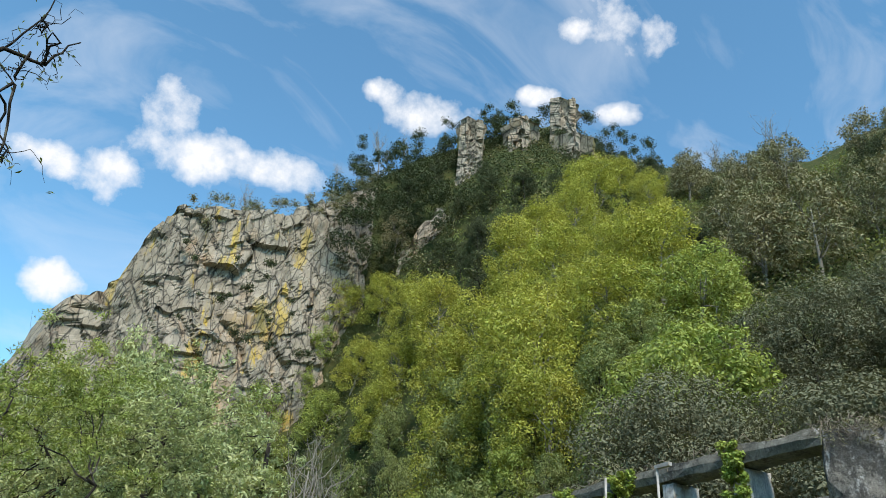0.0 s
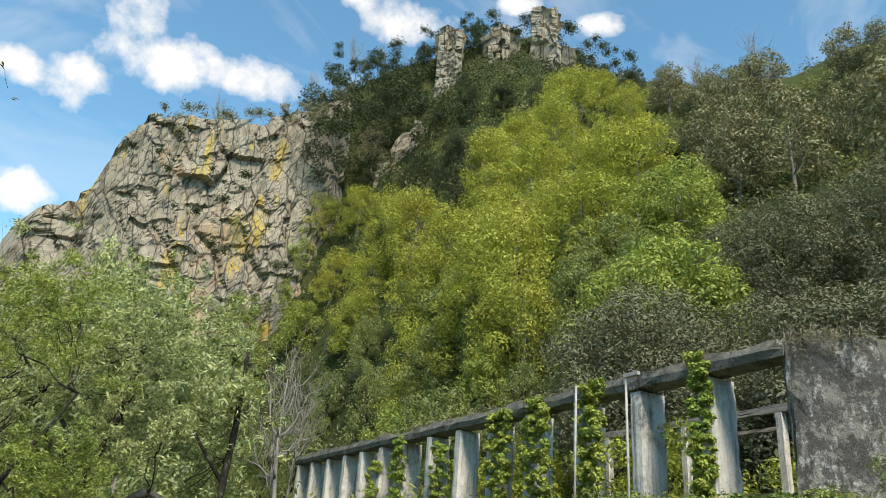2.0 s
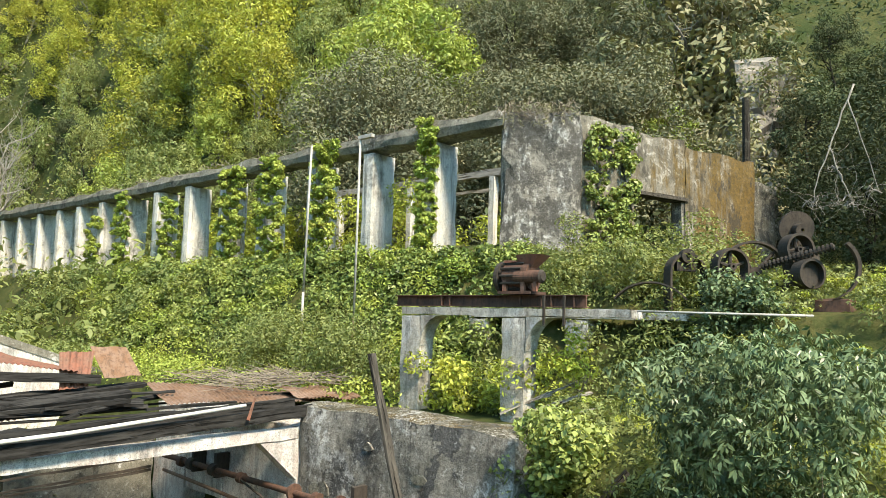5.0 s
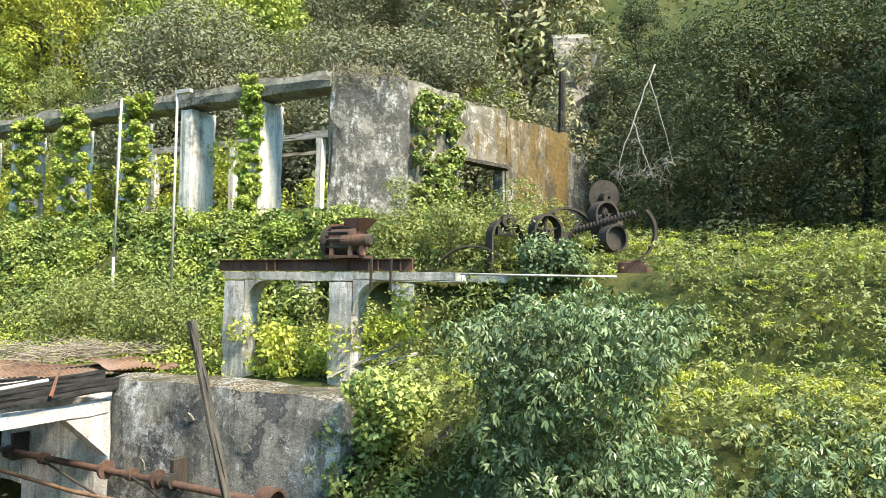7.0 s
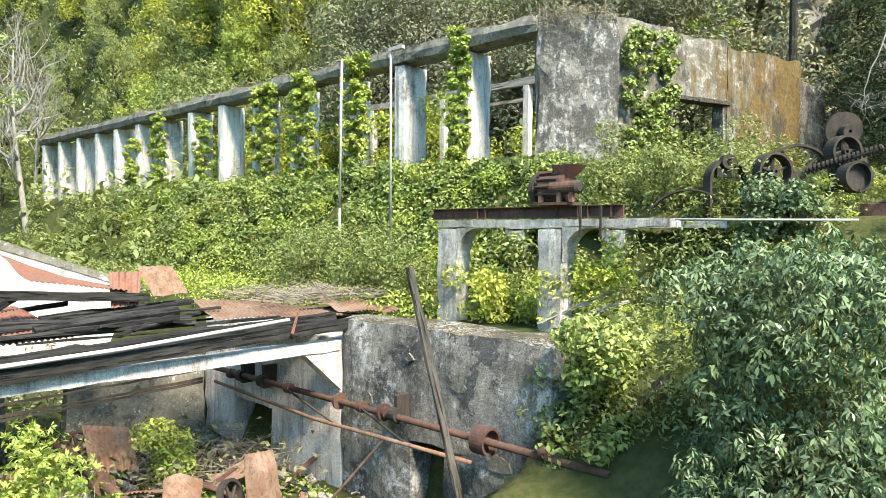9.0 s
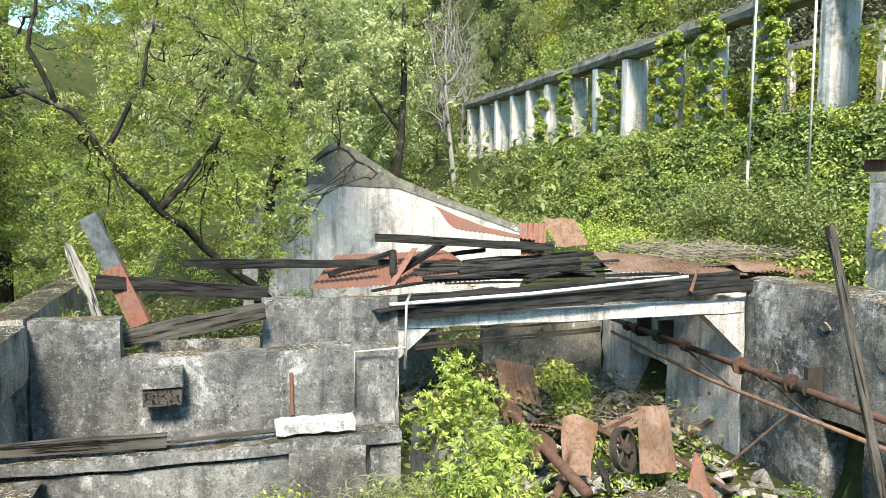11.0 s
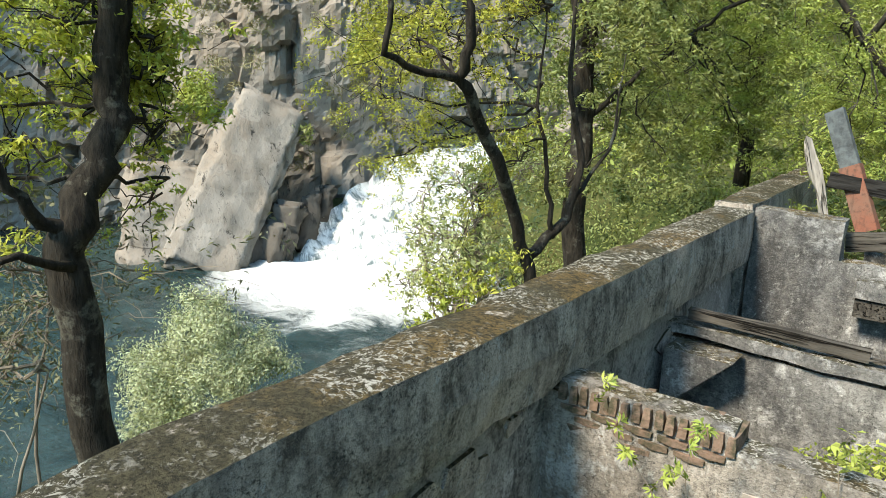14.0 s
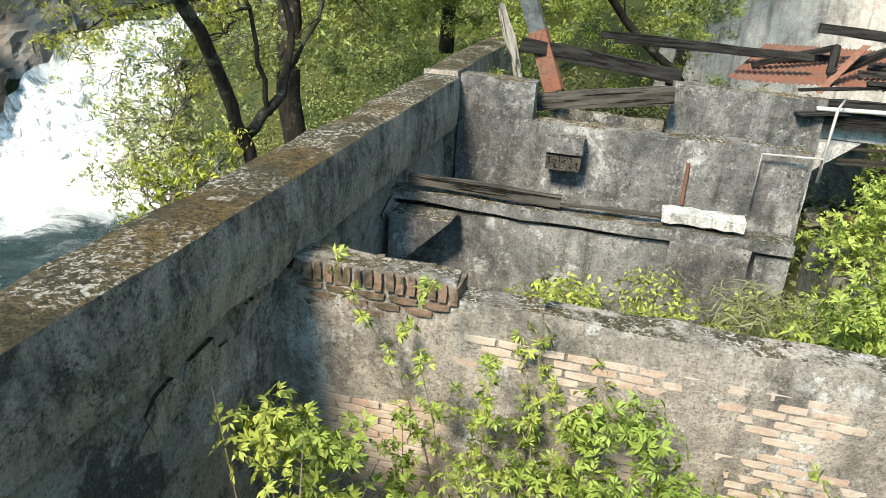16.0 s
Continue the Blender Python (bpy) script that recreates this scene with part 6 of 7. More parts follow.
river_tree("leaning_tree", "long arching limb of a leaning riverside tree",
           [([(3.0, -9, 14.5), (-2.0, -4.5, 14), (-5.0, -1.9, 13.5), (-8.6, 2.2, 13.2), (-10.5, 5.0, 13.2), (-13.3, 6.2, 13.2), (-17.0, 4.5, 13.4), (-19.6, 2.4, 13.6)], 0.08, 0.025),
            ([(-8.6, 2.2, 13.2), (-6, 7, 13), (-5, 12, 13)], 0.05, 0.02), ([(-11.5, 5.5, 13.2), (-13, 9, 13.2), (-12, 14, 13.2)], 0.05, 0.02), ([(-5, -1.9, 13.5), (-1, 3, 13.8), (2, 9, 14)], 0.06, 0.02),
            ([(-14, 6, 13.2), (-17, 9.5, 13.4), (-18, 14, 13.5)], 0.05, 0.02)],
           masses(3, 46, -24, 4, -5, 15, 12, 17, 0.6, 1.1), 84000, 0.058, LEAF_BRIGHT, 203)
river_tree("alder_tree", "airy grey-green tree hanging over the burnt roof",
           [([(2, -9, 19), (3, 0, 19), (5, 8, 19.5), (6, 16, 20)], 0.16, 0.06), ([(3, 0, 19), (8, 3, 18.5), (11, 1, 18)], 0.06, 0.02), ([(4, 4, 19), (0, 9, 19), (-3, 12, 19)], 0.06, 0.02)],
           masses(4, 27, -6, 3.5, 1.5, 14, 17, 22, 0.7, 1.2) + masses(44, 16, 3, 9, 6, 14, 17, 22, 0.7, 1.2) + masses(5, 5, 1.5, 5.0, -6, -1, 15.5, 17.5, 0.4, 0.7), 60000, 0.095, LEAF_ASH, 204)
river_tree("alder_tree", "leafy grey-green trees filling the valley beyond the gable",
           [([(12, -4, 30), (13, 6, 30), (13, 14, 30)], 0.2, 0.08), ([(13, 4, 30), (9, 9, 30), (7, 14, 30)], 0.08, 0.03)],
           masses(6, 48, 2, 12.5, 0, 17, 27, 38, 1.2, 2.0), 36000, 0.2, LEAF_ASH, 205)
river_tree("alder_tree", "deep green trees behind the parapet's far end",
           [([(-15, -8, 20), (-15, 4, 20), (-14, 14, 20)], 0.2, 0.08), ([(-15, 2, 20), (-20, 8, 20), (-22, 13, 20)], 0.08, 0.03)],
           masses(7, 48, -28, -6, -6, 16, 17, 24, 0.9, 1.6), 46000, 0.12, LEAF_MID, 206)
river_tree("poplar_tree", "dark stout riverside trunk with bright young leaves",
           [([(-63.4, -40, 5.6), (-64.0, -28.6, 5.6), (-65.3, -16.6, 5.5), (-65.0, -13, 5.5), (-62.3, -8, 5.6), (-61.4, -3.7, 5.7), (-61.0, 4, 5.7), (-60, 12, 5.8)], 0.17, 0.08),
            ([(-62.6, -8.6, 5.6), (-60.8, -2, 5.8), (-59.4, 5, 5.9), (-58, 12, 6)], 0.08, 0.04), ([(-65.0, -13, 5.5), (-67.5, -10, 5.3), (-70, -6, 5.2)], 0.06, 0.02),
            ([(-64.8, -15, 5.4), (-68, -14, 5.0), (-72, -15, 4.8)], 0.04, 0.012)],
           masses(8, 22, -74, -58, -9, 12, 5.6, 8.0, 0.35, 0.6) + masses(9, 6, -61, -57, -13, 4, 6, 7, 0.2, 0.35), 17000, 0.06, LEAF_LIME, 207)
river_tree("riverside_bush", "tangled twiggy bush with yellow-green leaves by the fall",
           [([(-33, -28, 9.5), (-34, -18, 9.5), (-35, -10, 9.6)], 0.04, 0.015), ([(-33, -26, 9.5), (-37, -18, 9.6), (-39, -14, 9.8)], 0.03, 0.01)],
           masses(10, 22, -40, -29.5, -19, -7, 9, 11, 0.4, 0.7), 8500, 0.07, LEAF_ASH, 208, TWIG, 8, category="bush")
river_tree("riverside_bush", "small bright green shoots over the parapet",
           [([(-35.5, -26, 8.2), (-36, -20, 8.2)], 0.02, 0.008)], masses(11, 6, -38.5, -33, -20.5, -17.5, 8, 8.5, 0.2, 0.35), 1500, 0.075, LEAF_LIME, 209, TWIG, 5, category="bush")
river_tree("twig_tangle", "bare tangled twigs beside the dark trunk",
           [([(-69, -36, 6.5), (-68, -24, 6.6), (-66, -16, 6.8)], 0.02, 0.008), ([(-70, -30, 6.2), (-67, -22, 6.3), (-62, -20, 6.5)], 0.015, 0.005)],
           masses(12, 9, -72, -64, -26, -12, 6, 7.5, 0.5, 0.8), 3200, 0.05, LEAF_OAK, 210, TWIG, 9, category="twigs")
river_tree("bare_branch", "bare dark branch reaching in against the sky",
           [([(-30, 22, 9.0), (-20, 30, 8.8), (-14.5, 35.0, 8.6), (-11.5, 35.2, 8.5), (-9.8, 37.6, 8.5)], 0.05, 0.008), ([(-14.5, 35, 8.6), (-13, 38, 8.5), (-12.4, 41, 8.4)], 0.015, 0.005),
            ([(-15, 34.4, 8.6), (-12.8, 33.2, 8.6), (-12.2, 34.6, 8.6)], 0.012, 0.004)],
           [(-12.5, 37.5, 8.5, 0.3), (-11.5, 35.5, 8.5, 0.25), (-13, 34, 8.6, 0.25), (-12, 25.5, 8.8, 0.3), (-11.3, 28.0, 8.8, 0.3)], 90, 0.07, LEAF_MID, 211, BARK_DARK, 7, category="branch")
river_tree("bare_branch", "pale leafless branch hanging before the dark wood",
           [([(79.0, 17.0, 18.5), (77.6, 13.5, 18.2), (76.6, 10.5, 18), (76.2, 8.5, 18)], 0.022, 0.008), ([(78.6, 16.0, 18.4), (79.6, 12.5, 18.2), (80.4, 9.5, 18)], 0.016, 0.006),
            ([(77.4, 13, 18.2), (78.2, 10.5, 18), (78.8, 8.5, 18)], 0.018, 0.008)],
           [(76.6, 9.6, 18, 0.5), (77.6, 9.0, 18, 0.5), (78.8, 9.2, 18, 0.5), (80, 9.6, 18, 0.45), (78, 11.5, 18, 0.5)], 0, 0.05, SCRUB, 213, BARK_GREY, 9, category="branch")
willow = random.Random(13)
dome = []
while len(dome) < 95:
    u, v, w = (willow.uniform(-1, 1) for _ in range(3))
    if 0.25 < u * u + v * v + w * w < 1:
        dome.append((-10.1 + 1.35 * u, 6.9 + 1.35 * v, -5.75 + 1.8 * w, willow.uniform(0.3, 0.48)))
thicket("willow_bush", "rounded silvery willow bush on the river bank", dome, 66000, 0.05, LEAF_WILLOW, 212, aspect=0.4, stems=9, shell=0.1)
for i, (a, e, d, r, n) in enumerate([(-53, 4.6, 32, 1.1, 1400), (-55.5, -3.2, 31.5, 1.2, 1600), (-49, -5.5, 31, 0.6, 600), (-60, -2, 33, 1.2, 1500), (-47, 6, 33, 0.9, 900), (-65, 2, 34, 1.5, 1600), (-57, 9, 33, 1.3, 1300), (-43, 1, 33.5, 1.0, 900)]):
    rngb = random.Random(i)
    c = Vector(ray_point(a, e, d))
    thicket("rock_bush", "green bush rooted in the rock face", [(c.x + rngb.uniform(-r, r), c.y + rngb.uniform(-r, r) * 0.5, c.z + rngb.uniform(-r, r) * 0.6, r * 0.55) for _ in range(6)],
            n, 0.16, LEAF_BRIGHT if i % 2 else LEAF_MID, 220 + i, stems=3, group="bushes on the rock")
thicket("grass_tufts", "dry grass tufts on the rock ledges", [(*ray_point(a, e, d), r) for a, e, d, r in masses(14, 110, -64, -38, -8, 11, 31, 35, 0.25, 0.6)], 13000, 0.2, SCRUB, 230, "grass", aspect=0.2, kind="stuff")

# plants growing inside the ruin
thicket("elder_bush", "bright green elder bush at the parapet foot", [(-1.75, 3.1, -2.7, 0.3), (-1.45, 3.35, -2.9, 0.28), (-1.9, 3.45, -2.95, 0.3), (-1.3, 3.0, -3.2, 0.3), (-1.75, 2.8, -3.4, 0.36), (-1.1, 3.5, -3.4, 0.28), (-1.55, 3.2, -3.3, 0.3)],
        4600, 0.056, LEAF_ELDER, 240, aspect=0.36, stems=9, shell=0.1, fan=5)
thicket("elder_bush", "leafy elder growing against the brick wall", [(0.0, 4.15, -2.9, 0.24), (0.35, 4.1, -2.85, 0.26), (0.15, 3.9, -3.2, 0.3), (0.6, 3.95, -3.15, 0.25), (-0.25, 4.0, -3.3, 0.22), (0.8, 4.1, -3.4, 0.25), (0.3, 3.9, -3.6, 0.26)],
        3900, 0.054, LEAF_ELDER, 241, aspect=0.36, stems=9, shell=0.1, fan=5)
thicket("elder_bush", "low leafy elder shoots before the brick wall", [(-0.75, 3.9, -3.35, 0.24), (-0.5, 3.7, -3.6, 0.28), (-0.9, 3.6, -3.7, 0.3), (1.2, 4.1, -3.3, 0.2), (1.35, 4.0, -3.6, 0.26), (-0.1, 3.4, -3.75, 0.3)],
        1500, 0.05, LEAF_ELDER, 242, aspect=0.36, stems=9, shell=0.1, fan=5)


def sapling(x, y, z, foot, seed):
    """A thin upright shoot with pairs of small leaves along it."""
    rng = np.random.default_rng(seed)
    top = thing("sapling", "thin elder sapling with a few bright leaves", "sapling", (x, y, foot), "elder saplings")
    g, cs, rs = Geo(), [], []
    pts = limb(g, (0, 0, 0), (rng.normal() * 0.12, rng.normal() * 0.1, 1), z - foot, 0.008, rng, 5, 0.09, 0.05, 9)
    for k in range(3, 10):
        q = limb(g, pts[k], (rng.normal(), rng.normal(), 0.6), 0.1 + 0.12 * rng.random(), 0.003, rng, 3, 0.2, 0.1, 3)
        for c in (q[-1], q[-2], pts[k]):
            cs.append(tuple(c)), rs.append(0.035 + 0.03 * rng.random())
    part("stem", g, TWIG, top)
    ob = new("leaves", leaf_mesh("leaves", leaves(cs, rs, 260, 0.05, rng, 0.2, 0.36, 0.1, 0.8, 5), LEAF_ELDER))
    ob.parent = top
    tagged(ob, kind="stuff")


for i, (x, y, z) in enumerate([(-0.95, 4.3, -2.0), (-0.72, 4.3, -2.35), (-0.35, 4.3, -2.1), (-0.4, 4.25, -2.5), (-1.05, 4.35, -1.9), (1.3, 4.2, -2.9), (-0.85, 4.2, -3.0), (-1.2, 4.0, -3.1), (0.5, 3.4, -3.2), (-0.6, 4.1, -2.9), (-0.2, 4.2, -2.7)]):
    sapling(x, y, z, -4.0, 250 + i)
thicket("pit_weeds", "soft green weeds filling the middle pit", [(random.Random(i).uniform(-1.0, 2.0), random.Random(i + 50).uniform(5.4, 6.7), -2.95 - random.Random(i + 90).uniform(0, 0.5), 0.35) for i in range(16)], 7000, 0.055, LEAF_ELDER, 262, "weeds", kind="stuff")
thicket("dry_weeds", "pale dry stems among the pit weeds", [(1.0 + 0.25 * i, 6.0, -2.75, 0.3) for i in range(5)], 900, 0.14, SCRUB, 263, "weeds", aspect=0.1, kind="stuff")
thicket("elder_bush", "large bright elder bush in the yard", [(2.3, 8.0, -2.6, 0.4), (2.7, 8.3, -2.45, 0.42), (3.0, 8.5, -2.75, 0.42), (2.4, 7.7, -3.0, 0.45), (2.9, 7.9, -3.1, 0.5), (3.3, 8.2, -3.2, 0.4), (2.1, 7.4, -3.3, 0.36), (2.7, 7.3, -3.5, 0.45), (2.6, 8.4, -2.15, 0.25), (3.2, 7.6, -3.7, 0.45)],
        9000, 0.06, LEAF_ELDER, 264, aspect=0.36, stems=10, shell=0.2, fan=5)
thicket("elder_bush", "leafy bush at the corner of the cross wall", [(1.75, 5.2, -2.3, 0.26), (2.0, 5.4, -2.2, 0.3), (2.15, 5.0, -2.6, 0.3), (1.9, 5.6, -2.6, 0.3), (2.3, 5.5, -2.9, 0.36), (1.5, 5.5, -2.75, 0.22)],
        4600, 0.055, LEAF_ELDER, 265, aspect=0.36, stems=9, shell=0.1, fan=5)
thicket("yard_weeds", "low green weeds between the scrap", [(random.Random(i).uniform(3.6, 8.2), random.Random(i + 40).uniform(8.0, 15.0), -4.6, 0.3) for i in range(40)], 9000, 0.07, LEAF_ELDER, 266, "weeds", kind="stuff")
thicket("elder_bush", "small bright bush among the yard scrap", [(6.1, 13.0, -3.7, 0.4), (6.4, 12.8, -3.9, 0.4), (6.2, 12.5, -4.2, 0.4)], 1700, 0.085, LEAF_ELDER, 267, stems=4)
dry = random.Random(4)
g = Geo()
for _ in range(420):
    x, y = dry.uniform(5.5, 8.4), dry.uniform(11.5, 15.2)
    a = dry.uniform(0, 6.28)
    z = -4.55 + dry.uniform(0, 0.35)
    g.tube([(x, y, z), (x + 0.5 * math.cos(a), y + 0.5 * math.sin(a), z + dry.uniform(-0.1, 0.35))], [0.008, 0.004], 3)
tagged(part("dry_brush", g, TWIG), "heap of pale dry brushwood on the floor", "brushwood", kind="stuff")
g = Geo()
for _ in range(380):
    x, y = dry.uniform(7.8, 10.6), dry.uniform(11.6, 14.0)
    a = dry.uniform(0, 6.28)
    z = -1.35 + dry.uniform(0, 0.2)
    g.tube([(x, y, z), (x + 0.55 * math.cos(a), y + 0.55 * math.sin(a), z + dry.uniform(-0.1, 0.2))], [0.009, 0.004], 3)
tagged(part("dry_brush", g, TWIG), "dry brushwood lying on the roof end", "brushwood", kind="stuff")

# creepers on the upper building
def hanging(x0, x1, y0, y1, z0, z1, n, r, seed):
    rng = random.Random(seed)
    return [(rng.uniform(x0, x1), rng.uniform(y0, y1), z0 + (z1 - z0) * rng.random(), r * rng.uniform(0.7, 1.3)) for _ in range(n)]


for i, (y, z0, z1, wide, n) in enumerate([(22.7, 0.8, 5.3, 1.0, 66), (20.4, 0.8, 5.5, 1.1, 72), (17.7, 0.8, 5.6, 0.9, 70), (13.3, 1.6, 5.6, 0.45, 44), (30.9, 1.5, 5.2, 0.8, 36), (27.0, 1.2, 4.6, 0.8, 30), (33.6, 1.2, 4.4, 0.8, 26)]):
    thicket("column_ivy", "bright ivy climbing a column up to the beam", hanging(14.5, 14.85, y - wide * 0.6, y + wide * 0.6, z0 - 0.6, z1, int(n * 2.6), 0.13, 300 + i), n * 360, 0.08, LEAF_ELDER, 310 + i, "ivy", shell=0.05, aspect=0.75, group="ivy on the columns", lean=0.9)
thicket("pier_ivy", "ivy hanging down the side of the corner pier", [(x, 9.75 - 0.325 * (x - 14.8) - 0.1, z, r) for x, y, z, r in hanging(16.3, 17.9, 0, 1, 0.5, 5.3, 150, 0.16, 320)], 10000, 0.09, LEAF_IVY, 330, "ivy", shell=0.05, aspect=0.75, lean=0.9)
thicket("pier_twigs", "dry creeper tangle on the pier top", hanging(14.4, 15.6, 9.3, 10.7, 5.0, 5.5, 14, 0.22, 321), 500, 0.12, SCRUB, 331, "creeper", aspect=0.15)
thicket("inner_weeds", "tall yellow-green weeds inside the roofless building", hanging(16.0, 20.0, 10.5, 30, 2.0, 4.0, 70, 0.6, 322), 18000, 0.13, LEAF_LIME, 332, "weeds", kind="stuff")
thicket("ivy_curtain", "dense dark ivy over the bank below the columns, shade in its leaf colour", [(12.9 + 1.7 * (z + 1.0) / 2.9, y, z, r) for x, y, z, r in hanging(0, 1, 10.5, 30, -1.0, 1.9, 170, 0.36, 323)], 56000, 0.10, LEAF_SHADE_IVY, 333, "ivy", aspect=0.75, kind="stuff")
thicket("shrub", "grey-green shrub above the roof end", hanging(10.6, 12.4, 11.5, 16.5, -1.3, 0.0, 44, 0.45, 324), 17000, 0.075, LEAF_MID, 334, "shrub")
thicket("platform_weeds", "bright lime weeds under the platform", hanging(10.6, 13.5, 7.4, 10.6, -1.7, -0.7, 40, 0.35, 325), 8500, 0.09, LEAF_LIME, 335, "weeds", kind="stuff")
thicket("platform_bank", "bright weeds covering the bank behind the platform", bank_blobs(80, 11.4, 15.0, 5.6, 9.9, 0.3, 0.55, 0.15), 17000, 0.08, LEAF_MID, 348, "weeds", kind="stuff")
for a, b in [((10.6, 7.7, -1.55), (11.6, 6.7, -0.95)), ((10.8, 7.5, -1.6), (11.5, 6.3, -1.4)), ((10.7, 7.2, -1.5), (11.9, 6.6, -1.15)), ((10.9, 7.9, -1.5), (11.2, 7.0, -1.2))]:
    stick("fallen_plank", "grey weathered plank fallen under the platform", a, b, 0.14, 0.05, PALE_WOOD, "plank")
thicket("umbel_plant", "tall pale yellow-green umbel plant", hanging(11.0, 11.5, 6.3, 7.0, -1.0, 0.0, 16, 0.16, 326), 700, 0.08, LEAF_LIME, 336, "plant", stems=6)
thicket("tall_weeds", "tall green umbel weeds before the end wall", hanging(13.5, 17.0, 5.5, 9.0, 0.0, 2.3, 70, 0.4, 327), 20000, 0.075, LEAF_MID, 337, "weeds", kind="stuff")
thicket("slope_weeds", "broad slope of lime green weeds and nettles", [(x, y, near_ground(x, y) + 0.3, 0.6) for x, y in [(random.Random(i).uniform(8.6, 26), random.Random(i + 900).uniform(-7, 5.8)) for i in range(430)]], 84000, 0.066, LEAF_MID, 338, "weeds", fan=3, kind="stuff")
thicket("umbel_heads", "yellow-green umbel heads over the slope", [(x, y, near_ground(x, y) + 0.35 + 0.6 * abs(noise.noise((x * 3, y * 3, 1))), 0.12) for x, y in [(random.Random(i + 70).uniform(9.5, 16), random.Random(i + 1900).uniform(-6, 5.8)) for i in range(330)]], 20000, 0.042, LEAF_LIME, 345, "weeds", kind="stuff", flat=0.4)
thicket("wall_ivy", "bright ivy spilling over the terrace wall end", hanging(8.2, 9.6, 4.9, 6.3, -3.4, -1.3, 46, 0.3, 328), 9000, 0.085, LEAF_IVY, 339, "ivy", aspect=0.75)
thicket("laurel_bush", "big glossy grey-green laurel bush", hanging(7.2, 9.0, 1.3, 3.5, -3.0, -0.15, 95, 0.36, 329), 38000, 0.07, LEAF_LAUREL, 340, fan=4, droop=0.7, aspect=0.40, lean=0.8, stems=6)
thicket("laurel_bush", "lower glossy laurel growth on the slope", hanging(6.8, 10.5, -1.8, 1.6, -3.2, -1.5, 70, 0.38, 330), 28000, 0.066, LEAF_LAUREL, 341, fan=4, droop=0.7, aspect=0.42, lean=0.8, stems=4)
thicket("laurel_bush", "glossy laurel shoots at the road edge", hanging(3.2, 7.2, -1.2, 1.6, -3.4, -2.3, 60, 0.38, 346), 24000, 0.062, LEAF_LAUREL, 347, fan=4, droop=0.7, aspect=0.42, lean=0.8, stems=4)
thicket("machine_bush", "dark leafy bush among the old wheels", hanging(12.9, 13.6, 4.0, 5.1, -0.1, 0.85, 36, 0.26, 331), 7000, 0.075, LEAF_LAUREL, 342, aspect=0.6)
thicket("nettle_slope", "rough green nettles on the lower slope", [(x, y, near_ground(x, y) + 0.2, 0.5) for x, y in [(random.Random(i + 300).uniform(8.4, 14), random.Random(i + 1300).uniform(-5, 6)) for i in range(220)]], 42000, 0.07, LEAF_MID, 344, "weeds", fan=3, kind="stuff")
NEAR_DARK = [proto("evergreen_tree", "dark evergreen tree at the wood's edge", LEAF_DARK, BARK_DARK, 65 + i, 18000, 0.15, clumps=46, base=0.06) for i in range(2)]
stand(NEAR_DARK, [(20.5, 2.0, 7, 3.4), (19.5, -3.5, 7.5, 3.8), (24, 4.5, 8, 3.6), (22, -1.0, 9, 4.2), (27, 0.5, 10, 4.6), (26, -6, 9, 4.4), (31, 5, 9, 4.5), (21, -6, 8, 4.0), (34, -2, 11, 5)], 31)
stand(OLIVE, [(25.5, 9.0, 5.5, 2.4), (28, 13.5, 6, 2.6), (30, 9, 7, 3), (34, 14, 8, 3.4)], 32)
stand(BRIGHT, [(8.1, 38.3, 5.6, 2.4), (21.4, 46.1, 7.4, 3.2), (22.7, 36.7, 6.3, 2.8)], 33)
stand(MID, [(22.4, 32.5, 5.0, 2.2), (23.7, 44.3, 7.0, 3.0), (20.5, 24.0, 4.0, 2.0), (19.5, 29, 4.5, 2.2), (20.2, 38, 5, 2.4)], 34)

creep = random.Random(61)
g = Geo()
for i in range(420):
    y = creep.uniform(10.9, 40)
    x, z = creep.uniform(14.75, 15.6), 5.56 + creep.uniform(-0.08, 0.06)
    if i < 130:
        q = creep.random()
        x, y, z = 14.7 + 1.1 * q + creep.uniform(-0.1, 0.2), 10.8 - 1.5 * q + creep.uniform(-0.1, 0.2), creep.uniform(5.3, 5.65)
    a, r = creep.uniform(0, 6.28), creep.uniform(0.2, 0.5)
    g.tube([(x, y, z), (x + r * 0.5 * math.cos(a), y + r * 0.5 * math.sin(a), z + creep.uniform(0.0, 0.16)), (x + r * math.cos(a), y + r * math.sin(a), z - creep.uniform(0.0, 0.3))], [0.012, 0.009, 0.004], 3)
tagged(part("dry_creeper", g, TWIG), "dry creeper stems lying along the ring beam", "creeper", kind="stuff")

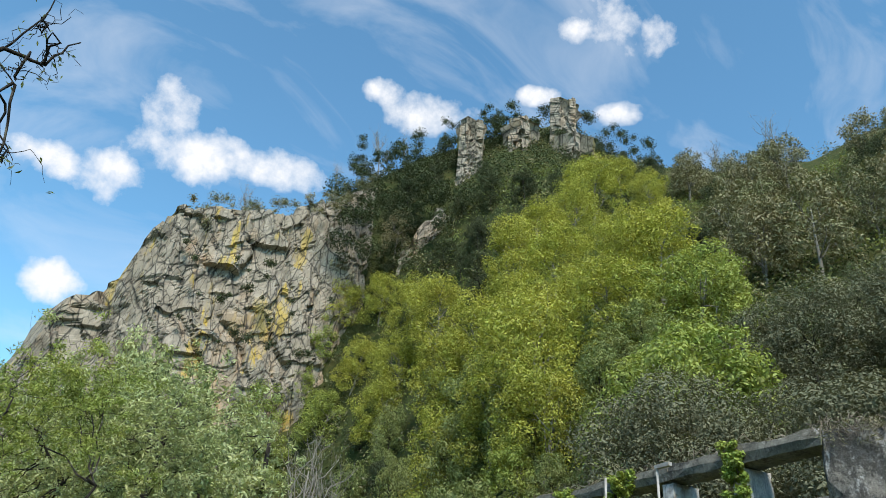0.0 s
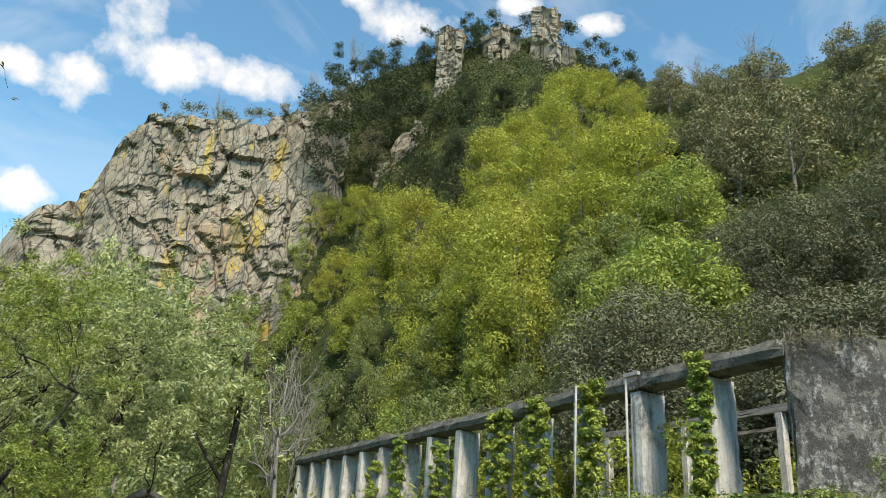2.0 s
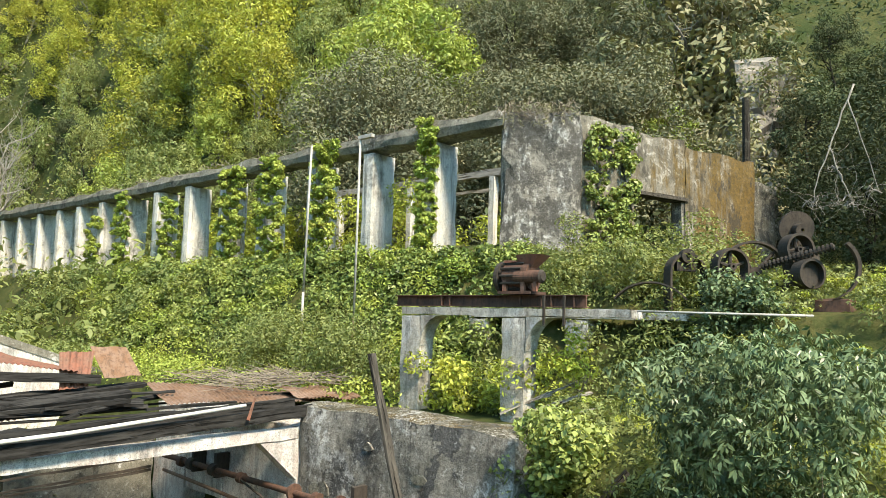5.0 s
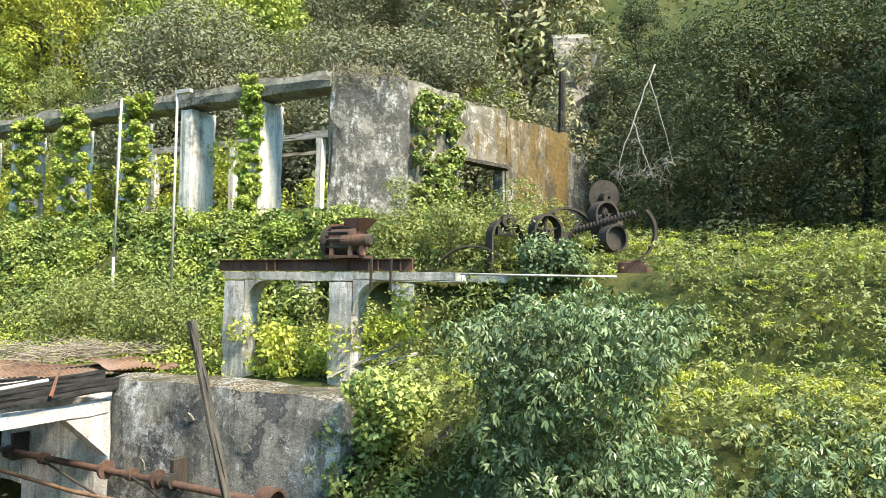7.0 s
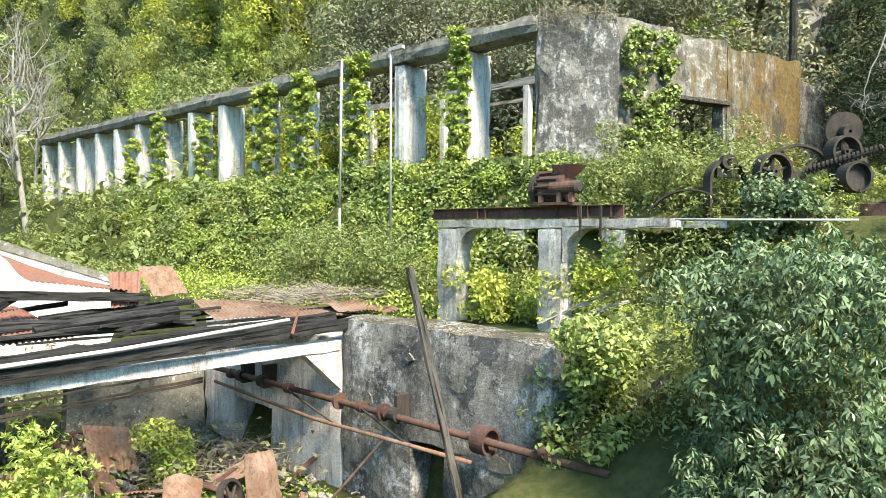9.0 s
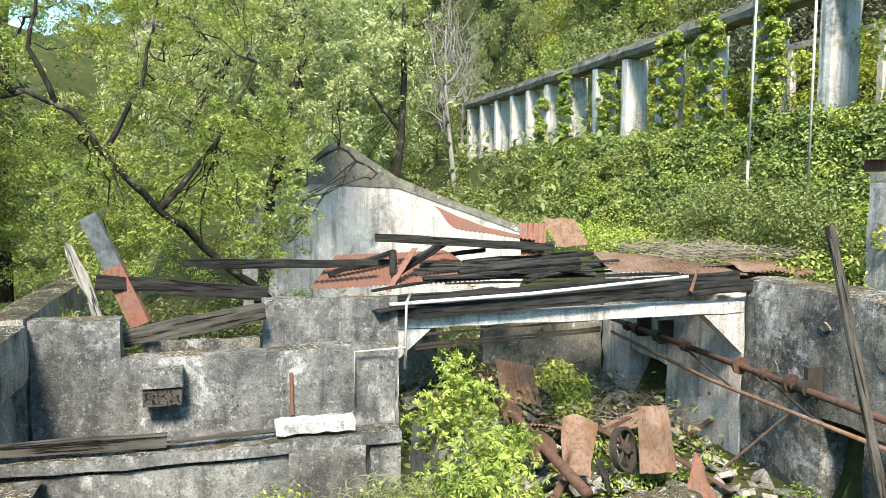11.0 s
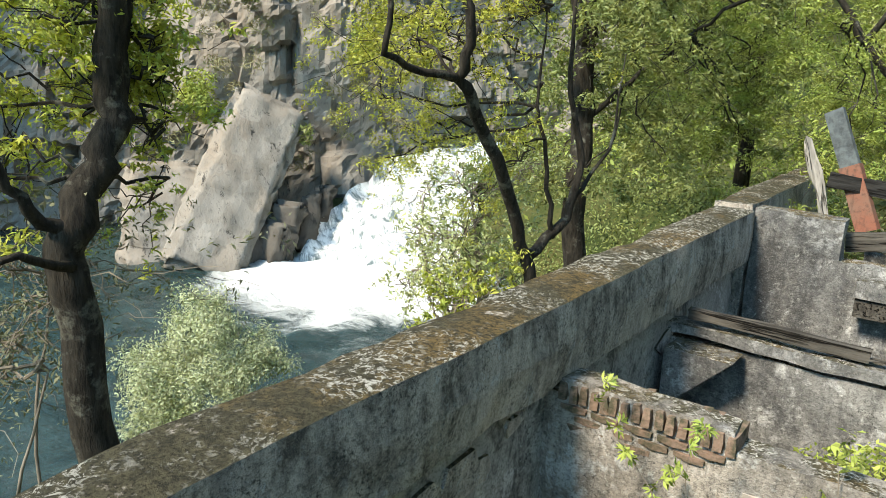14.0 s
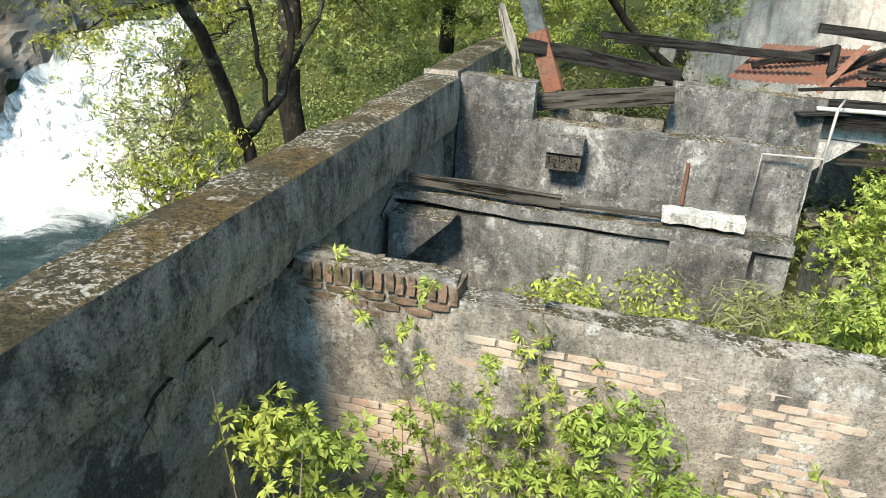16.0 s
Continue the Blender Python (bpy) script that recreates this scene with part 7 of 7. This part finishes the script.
# ---- bricks of the cross wall ----
def brick_look(k):
    c = k.mix(k.each(), (0.43, 0.31, 0.24), (0.49, 0.40, 0.33))
    c = k.mix(k.ramp(k.noise(7, 6, 0.7), 0.45, 0.62), c, (0.50, 0.44, 0.37))
    c = k.mix(k.math("MULTIPLY", k.ramp(k.noise(16, 6, 0.75), 0.57, 0.68), 0.6), c, (0.12, 0.10, 0.085))
    return k.surface(c, 0.93, k.bump(k.noise(22, 5), 0.6, 0.02), spec=0.15)


BRICK = shader("old brick", brick_look)
MOSSY = shader("mossy old brick", lambda k: k.surface(k.mix(k.ramp(k.noise(9, 6, 0.7), 0.42, 0.6), k.mix(k.each(), (0.20, 0.135, 0.10), (0.27, 0.185, 0.14)), (0.075, 0.068, 0.045)), 0.95, k.bump(k.noise(20, 5), 0.7, 0.03), spec=0.1))
front_wall = bpy.data.objects["wall_front"]
rng_brick = random.Random(12)
shapes = [Geo().slab(-0.119, 0.119, -0.03, 0.05, -0.032, 0.032, 0.12, 0.004, 0.006).mesh("brick", BRICK) for _ in range(1)]
rowlock = Geo().slab(-0.0395, 0.0395, -0.165, 0.15, -0.11, 0.05, 0.1, 0.010, 0.014).mesh("brick", MOSSY)
for i in range(16):
    ob = new("brick", rowlock)
    ob.parent = front_wall
    ob.matrix_local = pose(-2.25 + 0.0805 * i, 4.66, -2.275 + rng_brick.uniform(-0.012, 0.012), rng_brick.uniform(-3, 3), rng_brick.uniform(-4, 4), rng_brick.uniform(-3, 3))
header = Geo().slab(-0.119, 0.119, -0.022, 0.05, -0.031, 0.031, 0.12, 0.008, 0.010).mesh("brick", MOSSY)
for row in range(3):
    for col in range(5 - row):
        ob = new("brick", header)
        ob.parent = front_wall
        ob.matrix_local = pose(-2.16 + 0.247 * col + 0.12 * (row % 2), 4.52, -2.425 - 0.07 * row, rng_brick.uniform(-2, 2), rng_brick.uniform(-2, 2), rng_brick.uniform(-2, 2))
for row in range(24):
    z = -2.62 - row * 0.068
    for col in range(17):
        x = -2.05 + col * 0.245 + (0.122 if row % 2 else 0)
        bare = noise.fractal(Vector((x * 0.75, z * 1.1, 4.2)), 1.0, 2.0, 4) - 0.20 + 0.5 * ease(2.5, 3.6, -z)
        if bare > 0.0 and x < 2.1:
            ob = new("brick", shapes[0])
            ob.parent = front_wall
            ob.matrix_local = pose(x, 4.526 + rng_brick.uniform(-0.004, 0.004), z, rng_brick.uniform(-1, 1), 0, rng_brick.uniform(-1, 1))
